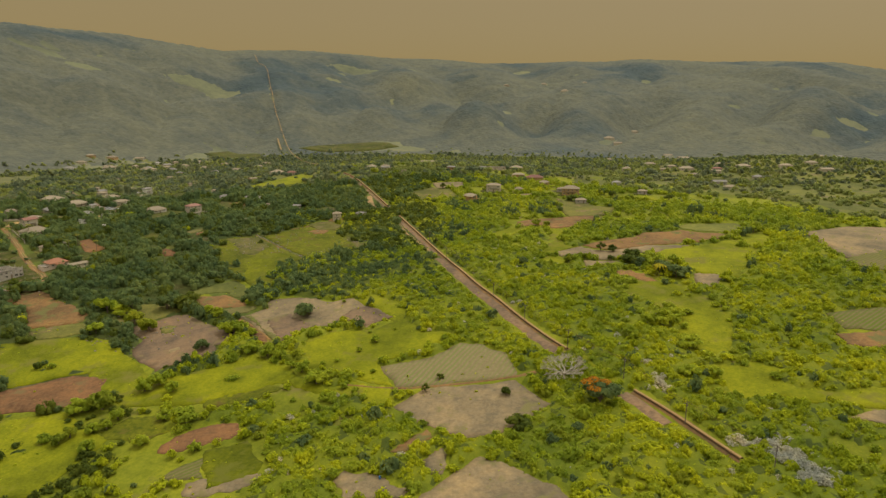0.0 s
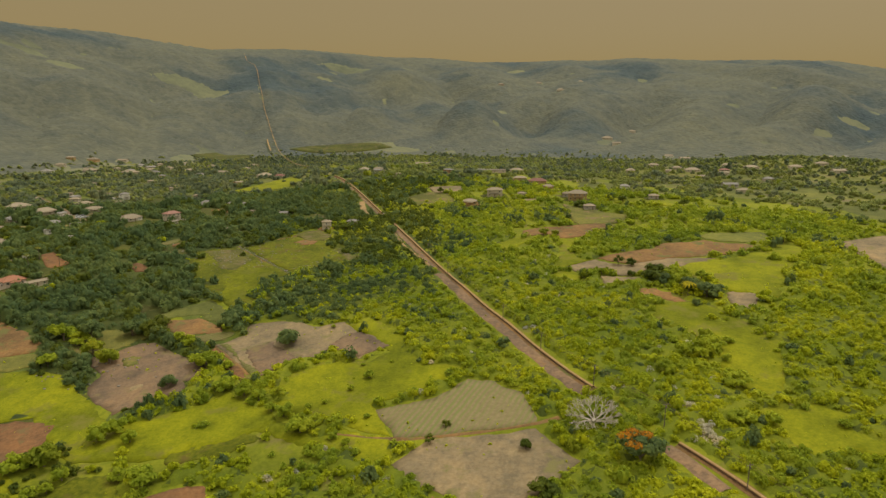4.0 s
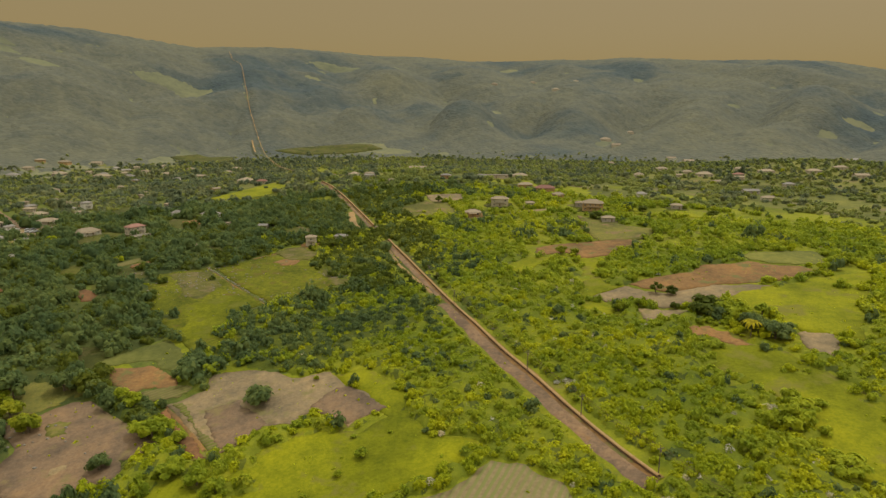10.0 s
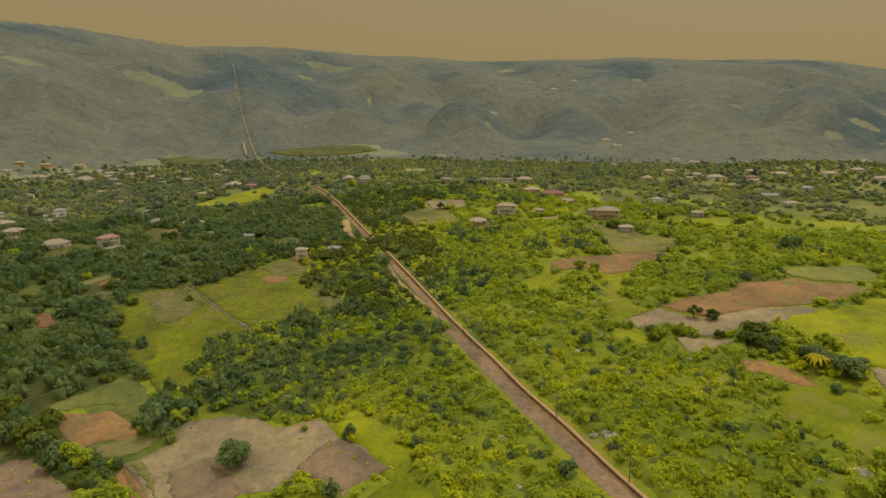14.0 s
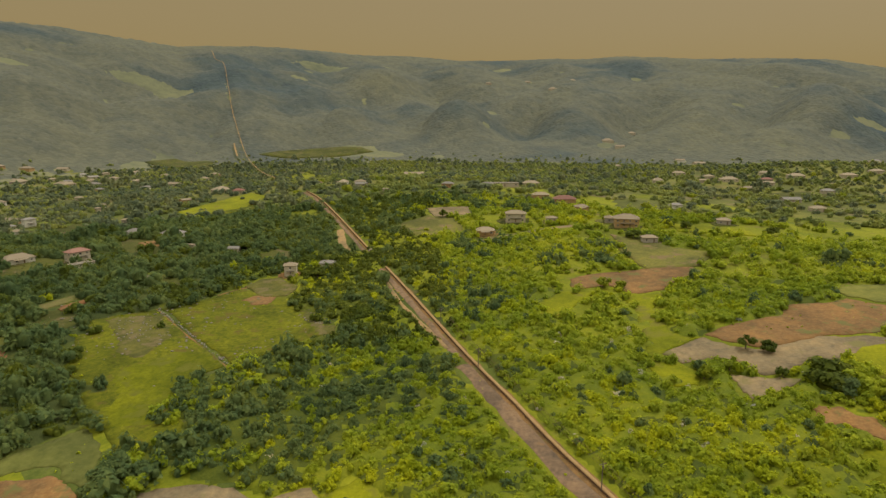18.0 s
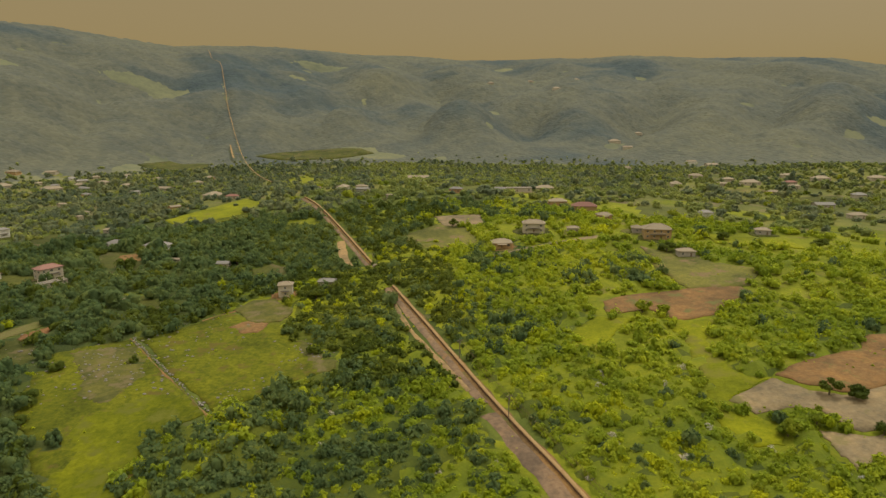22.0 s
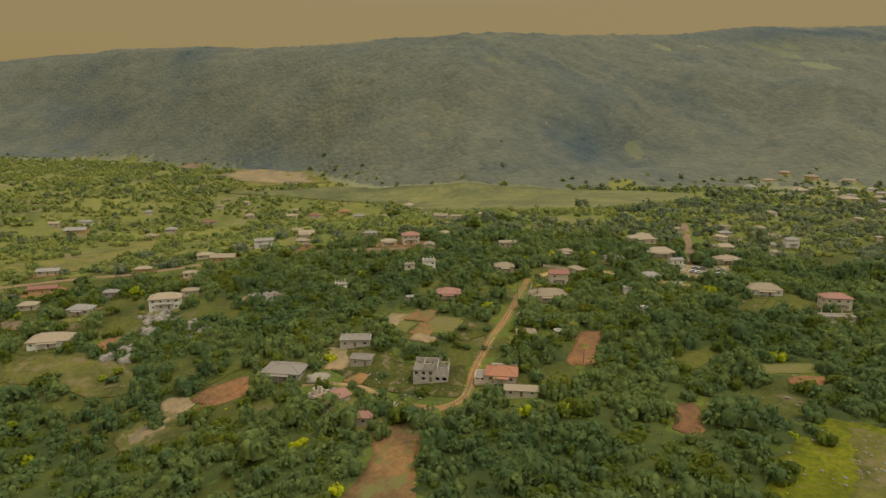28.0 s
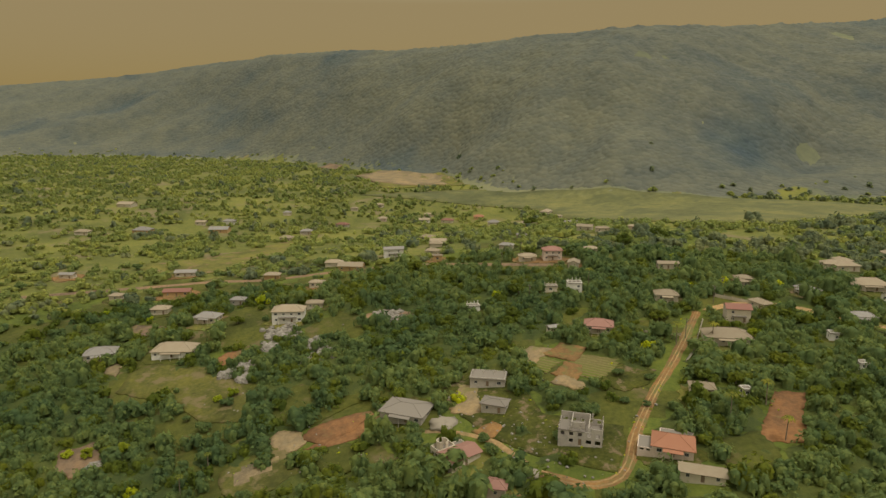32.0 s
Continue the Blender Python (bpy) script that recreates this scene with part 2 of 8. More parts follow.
UNDERGROWTH = ground_material("undergrowth", (0.065, 0.082, 0.014), (0.085, 0.1, 0.017), (0.11, 0.122, 0.022), (0.1, 0.085, 0.036), 0.03, 0.6, 0.6)
OLIVE_MEADOW = ground_material("olive_meadow", (0.068, 0.078, 0.004), (0.097, 0.101, 0.005), (0.132, 0.127, 0.008), (0.098, 0.074, 0.016), 0.05, 0.6, 0.55)
STONY_MEADOW = ground_material("stony_meadow", (0.072, 0.07, 0.014), (0.092, 0.086, 0.019), (0.118, 0.106, 0.028), (0.13, 0.1, 0.045), 0.06, 0.6, 0.52)
SPRING_MEADOW = ground_material("spring_meadow", (0.074, 0.084, 0.002), (0.104, 0.11, 0.003), (0.138, 0.138, 0.005), (0.1, 0.1, 0.012), 0.04, 0.6, 0.52)
RED_EARTH = ground_material("red_earth", (0.145, 0.07, 0.03), (0.175, 0.086, 0.037), (0.21, 0.11, 0.05), (0.14, 0.095, 0.04), 0.05, 0.8, 0.58)


# ---- the lie of the land ----
def softly(u):
    u = np.clip(u, 0, 1)
    return u * u * (3 - 2 * u)


HOME = (-60.0, 275.0)
KNOB_X = np.array([-700, -480, -300, -150, 0, 150, 320, 600])
KNOB_Y = np.array([150, 300, 400, 500, 620, 780, 1000])
KNOB_H = np.array([
    [-4.8, -8.2, -5.4, -8.2, -10.4, 4.7, 1.5],
    [-4.1, -0.6, 4.2, 8.1, 8.9, 5.8, -1.8],
    [-17.2, -6.9, -0.5, 5.8, -3, 0.8, 1],
    [-16.9, -0.9, -0.6, 3.9, -5.5, 7.6, 3.9],
    [-8.5, 3.6, -6, -0.3, 5.5, 15.8, 6.4],
    [-10.8, 8.1, -0.3, 1.7, 7.9, 5.5, 3.5],
    [-9.1, 4.2, 4.5, 4.2, 2.9, 2.4, 9],
    [0, 0.8, 1.3, 1.1, 1.4, 10, 22.9]])
# bearing left of north, distance of the hill foot, distance and height of the ridge
BEARING = np.array([-100, -60, -39.5, -36, -32, -27, -20, -14, -9, -4, 3, 6, 12, 15.3, 18, 22, 26, 30.7, 34.5, 40.3, 46.5, 52, 58, 64, 70, 76, 80, 86, 92, 98, 106, 130])
FOOT = np.array([1700, 1300, 1172, 1150, 1150, 1150, 1150, 1150, 1150, 1180, 1200, 1200, 1180, 1150, 1120, 1085, 1050, 1005, 965, 900, 844, 800, 800, 850, 962, 1125, 1250, 1500, 1700, 1900, 2100, 2200])
RIDGE = np.array([3600, 3300, 3044, 3000, 2967, 2925, 2900, 2900, 2900, 2850, 2800, 2750, 2600, 2550, 2500, 2400, 2300, 2180, 2045, 1810, 1617, 1450, 1380, 1400, 1510, 1700, 1850, 2100, 2500, 2900, 3400, 3800])
RIDGE_H = np.array([280, 275, 280, 318, 330, 333, 350, 346, 337, 351, 364, 367, 371, 358, 351, 364, 372, 372, 364, 325, 303, 290, 284, 273, 271, 280, 294, 303, 300, 279, 256, 252])


def waves(x, y, seed, n, lo, hi):
    """Smooth unevenness: a sum of waves with lengths from lo to hi metres, about -1 to 1."""
    rng = np.random.default_rng(seed)
    out = 0
    for _ in range(n):
        k, a, p = 2 * np.pi / math.exp(rng.uniform(math.log(lo), math.log(hi))), rng.uniform(0, 2 * np.pi), rng.uniform(0, 2 * np.pi)
        out = out + np.sin(k * (x * math.cos(a) + y * math.sin(a)) + p)
    return out / math.sqrt(n)


def height(x, y):
    """The ground's height: rolling valley floor, a knoll, and hills all round from the foot line up to the ridge."""
    x, y = np.asarray(x, float), np.asarray(y, float)
    valley = 18.0 + sum(KNOB_H[i, j] * np.exp(-((x - KNOB_X[i]) ** 2 + (y - KNOB_Y[j]) ** 2) / 33800.0) for i in range(len(KNOB_X)) for j in range(len(KNOB_Y)))
    dx, dy = x - HOME[0], y - HOME[1]
    r, az = np.hypot(dx, dy), np.degrees(np.arctan2(-dx, dy))
    rf, rr, top = np.interp(az, BEARING, FOOT), np.interp(az, BEARING, RIDGE), np.interp(az, BEARING, RIDGE_H)
    u = (r - rf) / (rr - rf)
    s = np.where(u < 1, 0.55 * softly(u) + 0.45 * np.clip(u, 0, 1) ** 1.1, 1 - 0.25 * softly((u - 1) / 1.2))
    on = np.where(u > 0, s, 0)
    spurs = np.abs(np.sin(np.radians(az) * 19 + 1.6 * np.sin(u * 4))) * 50 * np.interp(az, [20, 50], [1, 0.25]) + waves(x, y, 5, 8, 160, 700) * np.interp(az, [20, 50], [38, 24])
    return valley + (top - valley) * on + spurs * softly(u * 3) * np.clip(1 - u, 0.06, 1) * (u > 0)


def at_ground(x, y, lift=0.0):
    return Vector((x, y, float(height(x, y)) + lift))


def mesh_of(name, verts, faces, mats, face_mat=None, smooth=False):
    """A mesh from arrays of points and of triangles or quads."""
    verts, faces = np.asarray(verts, np.float32), np.asarray(faces, np.int32)
    me = bpy.data.meshes.new(name)
    n, k = faces.shape
    me.vertices.add(len(verts)), me.loops.add(n * k), me.polygons.add(n)
    me.vertices.foreach_set("co", verts.ravel())
    me.loops.foreach_set("vertex_index", faces.ravel())
    me.polygons.foreach_set("loop_start", np.arange(0, n * k, k, dtype=np.int32))
    me.polygons.foreach_set("loop_total", np.full(n, k, np.int32))
    me.polygons.foreach_set("use_smooth", np.full(n, smooth))
    for m in mats:
        me.materials.append(m)
    if face_mat is not None:
        me.polygons.foreach_set("material_index", np.asarray(face_mat, np.int32))
    me.update()
    me.validate()
    return me


def grove(x, y, *places):
    """1 in the middle of the places (x, y, half width, half length), falling to 0 at their uneven rims."""
    out = np.zeros(np.shape(x))
    for cx, cy, a, b in places:
        out = np.maximum(out, np.clip(1.6 - 1.3 * np.hypot((x - cx) / a, (y - cy) / b) + 0.25 * waves(x, y, 29, 6, 12, 50), 0, 1))
    return out


DARK_GROVES = ((-62, 385, 24, 28), (-36, 480, 22, 26), (-22, 520, 12, 26), (20, 560, 14, 40), (14, 470, 20, 32), (98, 540, 26, 9), (60, 560, 20, 9), (-20, 620, 30, 25), (-69, 399, 16, 18), (-49, 416, 15, 17), (-43, 443, 12, 13), (-73, 380, 14, 16), (-35, 386, 14, 16), (-49, 368, 13, 15), (-63, 391, 16, 17), (-71, 366, 15, 16), (-52, 415, 15, 17), (-10, 526, 9, 10), (22, 504, 12, 14), (90, 518, 10, 12))
GREEN_GROVES = ((28, 206, 26, 34), (50, 190, 26, 22), (10, 190, 16, 16), (135, 442, 52, 15), (110, 470, 12, 20), (150, 610, 30, 12), (60, 640, 26, 8), (40, 590, 16, 8))


THIN = ((-345, 266, 34, 20), (-385, 240, 24, 16), (-425, 280, 30, 20), (-335, 300, 18, 9), (-455, 250, 24, 20), (-316, 452, 14, 10), (-300, 272, 14, 8), (-395, 330, 16, 10), (-409, 239, 17, 12), (-314, 318, 11, 8), (-296, 369, 13, 10), (-386, 359, 9, 6), (-328, 396, 11, 8), (-338, 421, 8, 6), (-382, 485, 11, 8), (-426, 485, 11, 8), (-307, 470, 8, 6), (-237, 460, 7, 5), (-503, 257, 15, 11), (-485, 207, 15, 11), (-268, 376, 8, 6), (-274, 344, 5, 4), (-358, 282, 9, 7))


def dense(x, y):
    """Scrub cover: closed near the haul road and the meadow, thinning to pasture with single trees in the west."""
    gaps = waves(x, y, 21, 10, 25, 140)
    west = np.clip((x + 520) / 200, 0.0, 1.0)
    rise = np.clip((y - 400) / 120, 0, 1) * np.clip((x - 25) / 45, 0, 1) * np.clip((760 - y) / 80, 0, 1)
    return np.clip(0.95 - np.clip(gaps - 0.9, 0, 1) * 1.3 - (1 - west) * (0.2 + 0.6 * gaps) - rise * (0.45 + 0.5 * gaps) - np.clip((300 - y) / 60, 0, 1) * np.clip((-x - 15) / 40, 0, 1) * np.clip((x + 215) / 40, 0, 1) * (0.4 + 0.45 * gaps) + grove(x, y, *DARK_GROVES, *GREEN_GROVES) - 0.72 * grove(x, y, *THIN), 0.05, 1)


def dark_share(x, y):
    """How much of the bush is dark-leaved: little on the scrubby east, most in the village, where it imitates cloud
    shade.
    """
    far_west = np.clip((-x - 380 + 60 * waves(x, y, 15, 6, 80, 300)) / 140, 0, 0.45)
    thick = np.clip(waves(x, y, 17, 8, 40, 160) - 0.7, 0, 0.6) * np.clip((y - 330) / 100, 0, 1)
    side = np.clip((-x - 42 - 0.9 * np.clip(330 - y, 0, 200) + 40 * waves(x, y, 9, 6, 60, 300)) / 110, -0.15, 1)
    far = np.clip((np.hypot(x - HOME[0], y - HOME[1]) - 430) / 100, 0, 0.5)
    return np.clip(side - far_west - far * (x < 0) + 0.6 * grove(x, y, *DARK_GROVES) + thick + np.clip((y - 620) / 120, 0, 0.36), 0.03, 0.74)


def build_ground():
    radii = np.concatenate([[1.5], np.arange(6, 700, 6.0), np.arange(706, 1500, 14.0), np.geomspace(1520, 4850, 90)])
    turns = np.linspace(0, 2 * np.pi, 520, endpoint=False)
    rr, tt = np.meshgrid(radii, turns, indexing="ij")
    x, y = HOME[0] + rr * np.sin(tt), HOME[1] + rr * np.cos(tt)
    v = np.stack([x, y, height(x, y)], -1).reshape(-1, 3)
    nr, na = len(radii), len(turns)
    i, j = np.meshgrid(np.arange(nr - 1), np.arange(na), indexing="ij")
    a, b = i * na + j, i * na + (j + 1) % na
    f = np.stack([a, a + na, b + na, b], -1).reshape(-1, 4)
    cx, cy = v[f].mean(1)[:, 0] - HOME[0], v[f].mean(1)[:, 1] - HOME[1]
    az, r = np.degrees(np.arctan2(-cx, cy)), np.hypot(cx, cy)
    hill = (r > np.interp(az, BEARING, FOOT) + 40 * waves(cx, cy, 3, 6, 60, 300)).astype(int)
    # west of this line the grass colour carries cloud shade
    west = cx + HOME[0] + 0.25 * (cy - 150) + 30 * waves(cx, cy, 13, 8, 50, 260) < -150 - 2.2 * np.clip(290 - cy - HOME[1], 0, 150)
    centre = np.array([[HOME[0], HOME[1], float(height(*HOME))]])
    fan = np.stack([np.full(na, len(v)), np.arange(na), (np.arange(na) + 1) % na, (np.arange(na) + 1) % na], -1)
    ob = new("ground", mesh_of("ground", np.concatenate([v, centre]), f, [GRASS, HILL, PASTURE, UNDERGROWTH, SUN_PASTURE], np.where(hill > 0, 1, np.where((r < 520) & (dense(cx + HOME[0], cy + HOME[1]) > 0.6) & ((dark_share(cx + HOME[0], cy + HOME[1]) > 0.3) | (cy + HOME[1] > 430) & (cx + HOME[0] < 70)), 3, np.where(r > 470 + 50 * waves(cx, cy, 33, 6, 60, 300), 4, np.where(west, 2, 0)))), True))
    return tagged(ob, "rolling grassy valley floor rising into wooded hills", "ground", kind="structure")


ground = build_ground()
OPEN = []  # outlines kept free of scrub
RAGGED = set()  # which of them are grown in from their rims and dotted with bushes


def drape(name, outline, mat, lift, step=5.0, rough=0.9, seed=1):
    """A patch of ground: the outline with uneven edges, laid over the land."""
    from mathutils.geometry import delaunay_2d_cdt
    rng = random.Random(seed)
    edge = []
    for (ax, ay), (bx, by) in zip(outline, outline[1:] + outline[:1]):
        n = max(1, int(math.hypot(bx - ax, by - ay) / (step * 0.5)))
        sway, ph = rng.uniform(0.5, 1.6) * rough, rng.uniform(0, 6)
        for k in range(n):
            w = rough * 0.6 if k else 0
            bend = sway * math.sin(math.pi * k / n) * math.sin(ph + k * step * 0.5 / 7.0)
            edge.append((ax + (bx - ax) * k / n + bend + rng.uniform(-w, w), ay + (by - ay) * k / n + bend + rng.uniform(-w, w)))
    xs, ys = [p[0] for p in edge], [p[1] for p in edge]
    inner = [(px, py) for px in np.arange(min(xs), max(xs), step) for py in np.arange(min(ys), max(ys), step) if inside(np.array([px]), np.array([py]), edge)[0]]
    pts = [Vector(p) for p in edge + inner]
    n = len(edge)
    co, _, faces, origin, *_ = delaunay_2d_cdt(pts, [], [list(range(n))], 1, 0.01)
    z = height(np.array([c.x for c in co]), np.array([c.y for c in co]))
    me = bpy.data.meshes.new(name)
    verts = [(c.x, c.y, h + max(lift - 0.08, 0.03) if any(i < n for i in src) else h + lift) for c, h, src in zip(co, z, origin)]
    rim = {i: k for k, src in enumerate(origin) for i in src if i < n}
    low = {i: len(verts) + k for k, i in enumerate(rim)}
    verts += [(co[k].x, co[k].y, z[k] - 0.5) for k in rim.values()]
    banks = [(rim[i], rim[(i + 1) % n], low[(i + 1) % n], low[i]) for i in rim if (i + 1) % n in rim and rim[i] != rim[(i + 1) % n]]
    me.from_pydata(verts, [], [list(f) for f in faces] + banks)
    me.materials.append(mat)
    me.polygons.foreach_set("use_smooth", np.arange(len(me.polygons)) < len(faces))
    if len(me.polygons) and sum(p.normal.z for p in me.polygons) < 0:
        me.flip_normals()
    return new(name, me)


def inside(x, y, outline):
    """Which of the points lie within the outline."""
    hit = np.zeros(len(x), bool)
    for (ax, ay), (bx, by) in zip(outline, outline[1:] + outline[:1]):
        if ay != by:
            hit ^= ((ay > y) != (by > y)) & (x < (bx - ax) * (y - ay) / (by - ay) + ax)
    return hit


def field(name, label, mat, *outline, lift=0.0, clear=True, step=5.0):
    outline = list(outline)
    lift += 0.12 + 0.0007 * math.hypot(outline[0][0] - HOME[0], outline[0][1] - HOME[1])
    if max(p[0] for p in outline) - min(p[0] for p in outline) < 45:
        step = min(step, 2.4)
    ob = drape(name, outline, mat, lift, step, seed=int(abs(outline[0][0] * 7 + outline[0][1])))
    if clear:
        if name in ("meadow", "fallow_plot", "yard"):
            RAGGED.add(len(OPEN))
        OPEN.append(outline)
    return tagged(ob, label, name.replace("_", " "), kind="structure")


def ribbon(points, width, lift, step=5.0, wobble=0.0, seed=2):
    """Left and right edges of a band along a line."""
    p = np.array(points, float)
    d = np.r_[0, np.cumsum(np.hypot(*np.diff(p, axis=0).T))]
    n = max(2, int(d[-1] / step))
    s = np.linspace(0, d[-1], n)
    x, y = np.interp(s, d, p[:, 0]), np.interp(s, d, p[:, 1])
    if len(p) > 2:
        k = np.ones(5) / 5
        xs, ys = np.convolve(np.pad(x, 2, "edge"), k, "valid"), np.convolve(np.pad(y, 2, "edge"), k, "valid")
        x, y = xs, ys
    tx, ty = np.gradient(x), np.gradient(y)
    q = np.hypot(tx, ty)
    nx, ny = -ty / q, tx / q
    rng = np.random.default_rng(seed)
    wl, wr = width / 2 + rng.uniform(-wobble, wobble, n), width / 2 + rng.uniform(-wobble, wobble, n)
    return (x + nx * wl, y + ny * wl), (x, y), (x - nx * wr, y - ny * wr)


def band(name, label, mat, width, *points, lift=0.4, wobble=0.4, category="road"):
    """A road or path: a strip over the land, slightly higher in the middle, with its verges reaching into the ground."""
    left, mid, right = ribbon(points, width, lift, wobble=wobble)
    rows = [np.stack([q[0], q[1], height(*q) + h], -1) for q, h in ((left, lift - 0.4), (mid, lift), (right, lift - 0.4))]
    n = len(mid[0])
    v = np.concatenate(rows)
    i = np.arange(n - 1)
    f = np.concatenate([np.stack([i + n, i + n + 1, i + 1, i], -1), np.stack([i + 2 * n, i + 2 * n + 1, i + n + 1, i + n], -1)])
    ob = new(name, mesh_of(name, v, f, [mat], None, True))
    l2, _, r2 = ribbon(points, width + (2 if "hill" in name else 7.0 if name == "lane" else 2.6 if name in ("haul_road", "verge") else 1.6), 0)
    OPEN.append(list(zip(l2[0], l2[1])) + list(zip(r2[0][::-1], r2[1][::-1])))
    return tagged(ob, label, category, kind="structure")


# ---- paint, metal and masonry ----
CREAM = plain_material("cream_render", (0.45, 0.385, 0.285), 0.9, 0.4, (0.235, 0.187, 0.133), 0.5, 0.12)
WHITE = plain_material("white_render", (0.6, 0.56, 0.48), 0.9, 0.35, (0.282, 0.251, 0.204), 0.5, 0.1)
GREY_BLOCK = plain_material("grey_block", (0.37, 0.325, 0.265), 0.95, 0.6, (0.187, 0.172, 0.156), 0.7, 0.08)
OCHRE = plain_material("ochre_render", (0.391, 0.253, 0.115), 0.9, 0.4, (0.235, 0.156, 0.0938), 0.5, 0.12)
PINK = plain_material("pink_render", (0.52, 0.41, 0.32), 0.9, 0.35, (0.266, 0.204, 0.156), 0.5, 0.1)
TIN_GREY = plain_material("grey_tin", (0.2, 0.18, 0.155), 0.7, 0.55, (0.165, 0.125, 0.09), 0.4, 0.15)
TIN_TAN = plain_material("tan_tin", (0.24, 0.19, 0.125), 0.75, 0.5, (0.2, 0.14, 0.085), 0.4, 0.15)
TIN_RED = plain_material("red_tin", (0.185, 0.085, 0.062), 0.65, 0.4, (0.187, 0.102, 0.0704), 0.4, 0.1)
TIN_PINK = plain_material("pink_tin", (0.225, 0.115, 0.085), 0.7, 0.4, (0.266, 0.156, 0.117), 0.4, 0.1)
TIN_ORANGE = plain_material("orange_tin", (0.25, 0.11, 0.062), 0.7, 0.4, (0.282, 0.14, 0.0782), 0.4, 0.1)
CONCRETE = plain_material("concrete", (0.172, 0.147, 0.117), 0.95, 0.7, (0.172, 0.148, 0.125), 0.5, 0.1)
DARK_GLASS = plain_material("window_glass", (0.03, 0.032, 0.035), 0.12, 0.1)
TIMBER = plain_material("timber", (0.19, 0.13, 0.08), 0.9, 0.4, (0.1, 0.07, 0.05), 1.0, 0.15)
FRAME = plain_material("window_frame_paint", (0.408, 0.388, 0.34), 0.7, 0.3, (0.204, 0.184, 0.136), 1.0)
RUST = plain_material("rusty_steel", (0.3, 0.19, 0.085), 0.85, 0.6, (0.2, 0.09, 0.04), 0.35)
RUST_DARK = plain_material("dark_rusty_steel", (0.13, 0.075, 0.045), 0.9, 0.5, (0.07, 0.04, 0.03), 0.5)
POLE_WOOD = plain_material("pole_wood", (0.14, 0.11, 0.085), 0.95, 0.4, (0.08, 0.06, 0.05), 1.2)
STONE = plain_material("limestone", (0.2, 0.175, 0.14), 0.95, 0.6, (0.218, 0.204, 0.172), 0.8, 0.2)
GRAVEL = plain_material("pale_gravel", (0.23, 0.195, 0.145), 0.98, 0.3, (0.2, 0.16, 0.115), 1.5)
CAR_PAINT = plain_material("car_paint", (0.36, 0.36, 0.36), 0.35, 0.1, (0.3, 0.25, 0.2), 0.8, 0.5)
RUBBER = plain_material("rubber", (0.03, 0.03, 0.03), 0.9, 0.2)
BLUE = plain_material("blue_plastic", (0.05, 0.14, 0.3), 0.6, 0.2)
FLOWER = leaf_material("orange_flowers", (0.36, 0.13, 0.01), (0.52, 0.21, 0.015), (0.62, 0.3, 0.02))
PALM_LEAF = leaf_material("palm_fronds", (0.1, 0.12, 0.02), (0.2, 0.2, 0.03), (0.32, 0.3, 0.05))
GOLD_LEAF = leaf_material("gold_palm_fronds", (0.26, 0.22, 0.01), (0.42, 0.35, 0.015), (0.6, 0.5, 0.03))
BARE_WOOD = plain_material("bare_branches", (0.42, 0.36, 0.28), 0.95, 0.35, (0.2, 0.16, 0.12), 2.0)


# ---- building helpers ----
class Boxes:
    """Boxes and free faces gathered into one mesh."""

    def __init__(self):
        self.v, self.f = [], []

    def box(self, x0, x1, y0, y1, z0, z1):
        n = len(self.v)
        self.v += [(x0, y0, z0), (x1, y0, z0), (x1, y1, z0), (x0, y1, z0), (x0, y0, z1), (x1, y0, z1), (x1, y1, z1), (x0, y1, z1)]
        self.f += [[n + k for k in q] for q in ((3, 2, 1, 0), (4, 5, 6, 7), (0, 1, 5, 4), (1, 2, 6, 5), (2, 3, 7, 6), (3, 0, 4, 7))]
        return self

    def faces(self, verts, faces):
        n = len(self.v)
        self.v += list(verts)
        self.f += [[n + k for k in q] for q in faces]
        return self

    def tube(self, points, radii, sides=6):
        """A tapering round bar through the points."""
        n = len(self.v)
        pts = [Vector(p) for p in points]
        for i, (p, r) in enumerate(zip(pts, radii)):
            t = (pts[min(i + 1, len(pts) - 1)] - pts[max(i - 1, 0)]).normalized()
            a = t.orthogonal().normalized()
            b = t.cross(a)
            self.v += [tuple(p + r * (math.cos(2 * math.pi * k / sides) * a + math.sin(2 * math.pi * k / sides) * b)) for k in range(sides)]
        for i in range(len(pts) - 1):
            for k in range(sides):
                self.f.append([n + i * sides + k, n + i * sides + (k + 1) % sides, n + (i + 1) * sides + (k + 1) % sides, n + (i + 1) * sides + k])
        self.f.append([n + k for k in reversed(range(sides))])
        self.f.append([n + (len(pts) - 1) * sides + k for k in range(sides)])
        return self

    def mesh(self, name, mat, smooth=False):
        me = bpy.data.meshes.new(name)
        me.from_pydata(self.v, [], self.f)
        me.materials.append(mat)
        if smooth:
            me.polygons.foreach_set("use_smooth", np.full(len(me.polygons), True))
        return me


def part(name, made, mat, parent, label="", place=None, smooth=False):
    """Link boxes, or a ready mesh, as one mesh object under a thing or a part."""
    ob = new(name, made.mesh(name, mat, smooth) if isinstance(made, Boxes) else made)
    ob.parent = parent
    if place is not None:
        ob.matrix_local = place
    return tagged(ob, label)


def thing(name, label, category, x, y, rz=0.0, group="", sink=0.0, kind=""):
    ob = new(name)
    ob.empty_display_size = 0.5
    ob.matrix_world = pose(x, y, float(height(x, y)) - sink, 0, 0, rz)
    return tagged(ob, label, category, group, kind)


# ---- houses ----
HOUSES = []  # x, y, half size
BUILT = {}
OPENINGS = {}


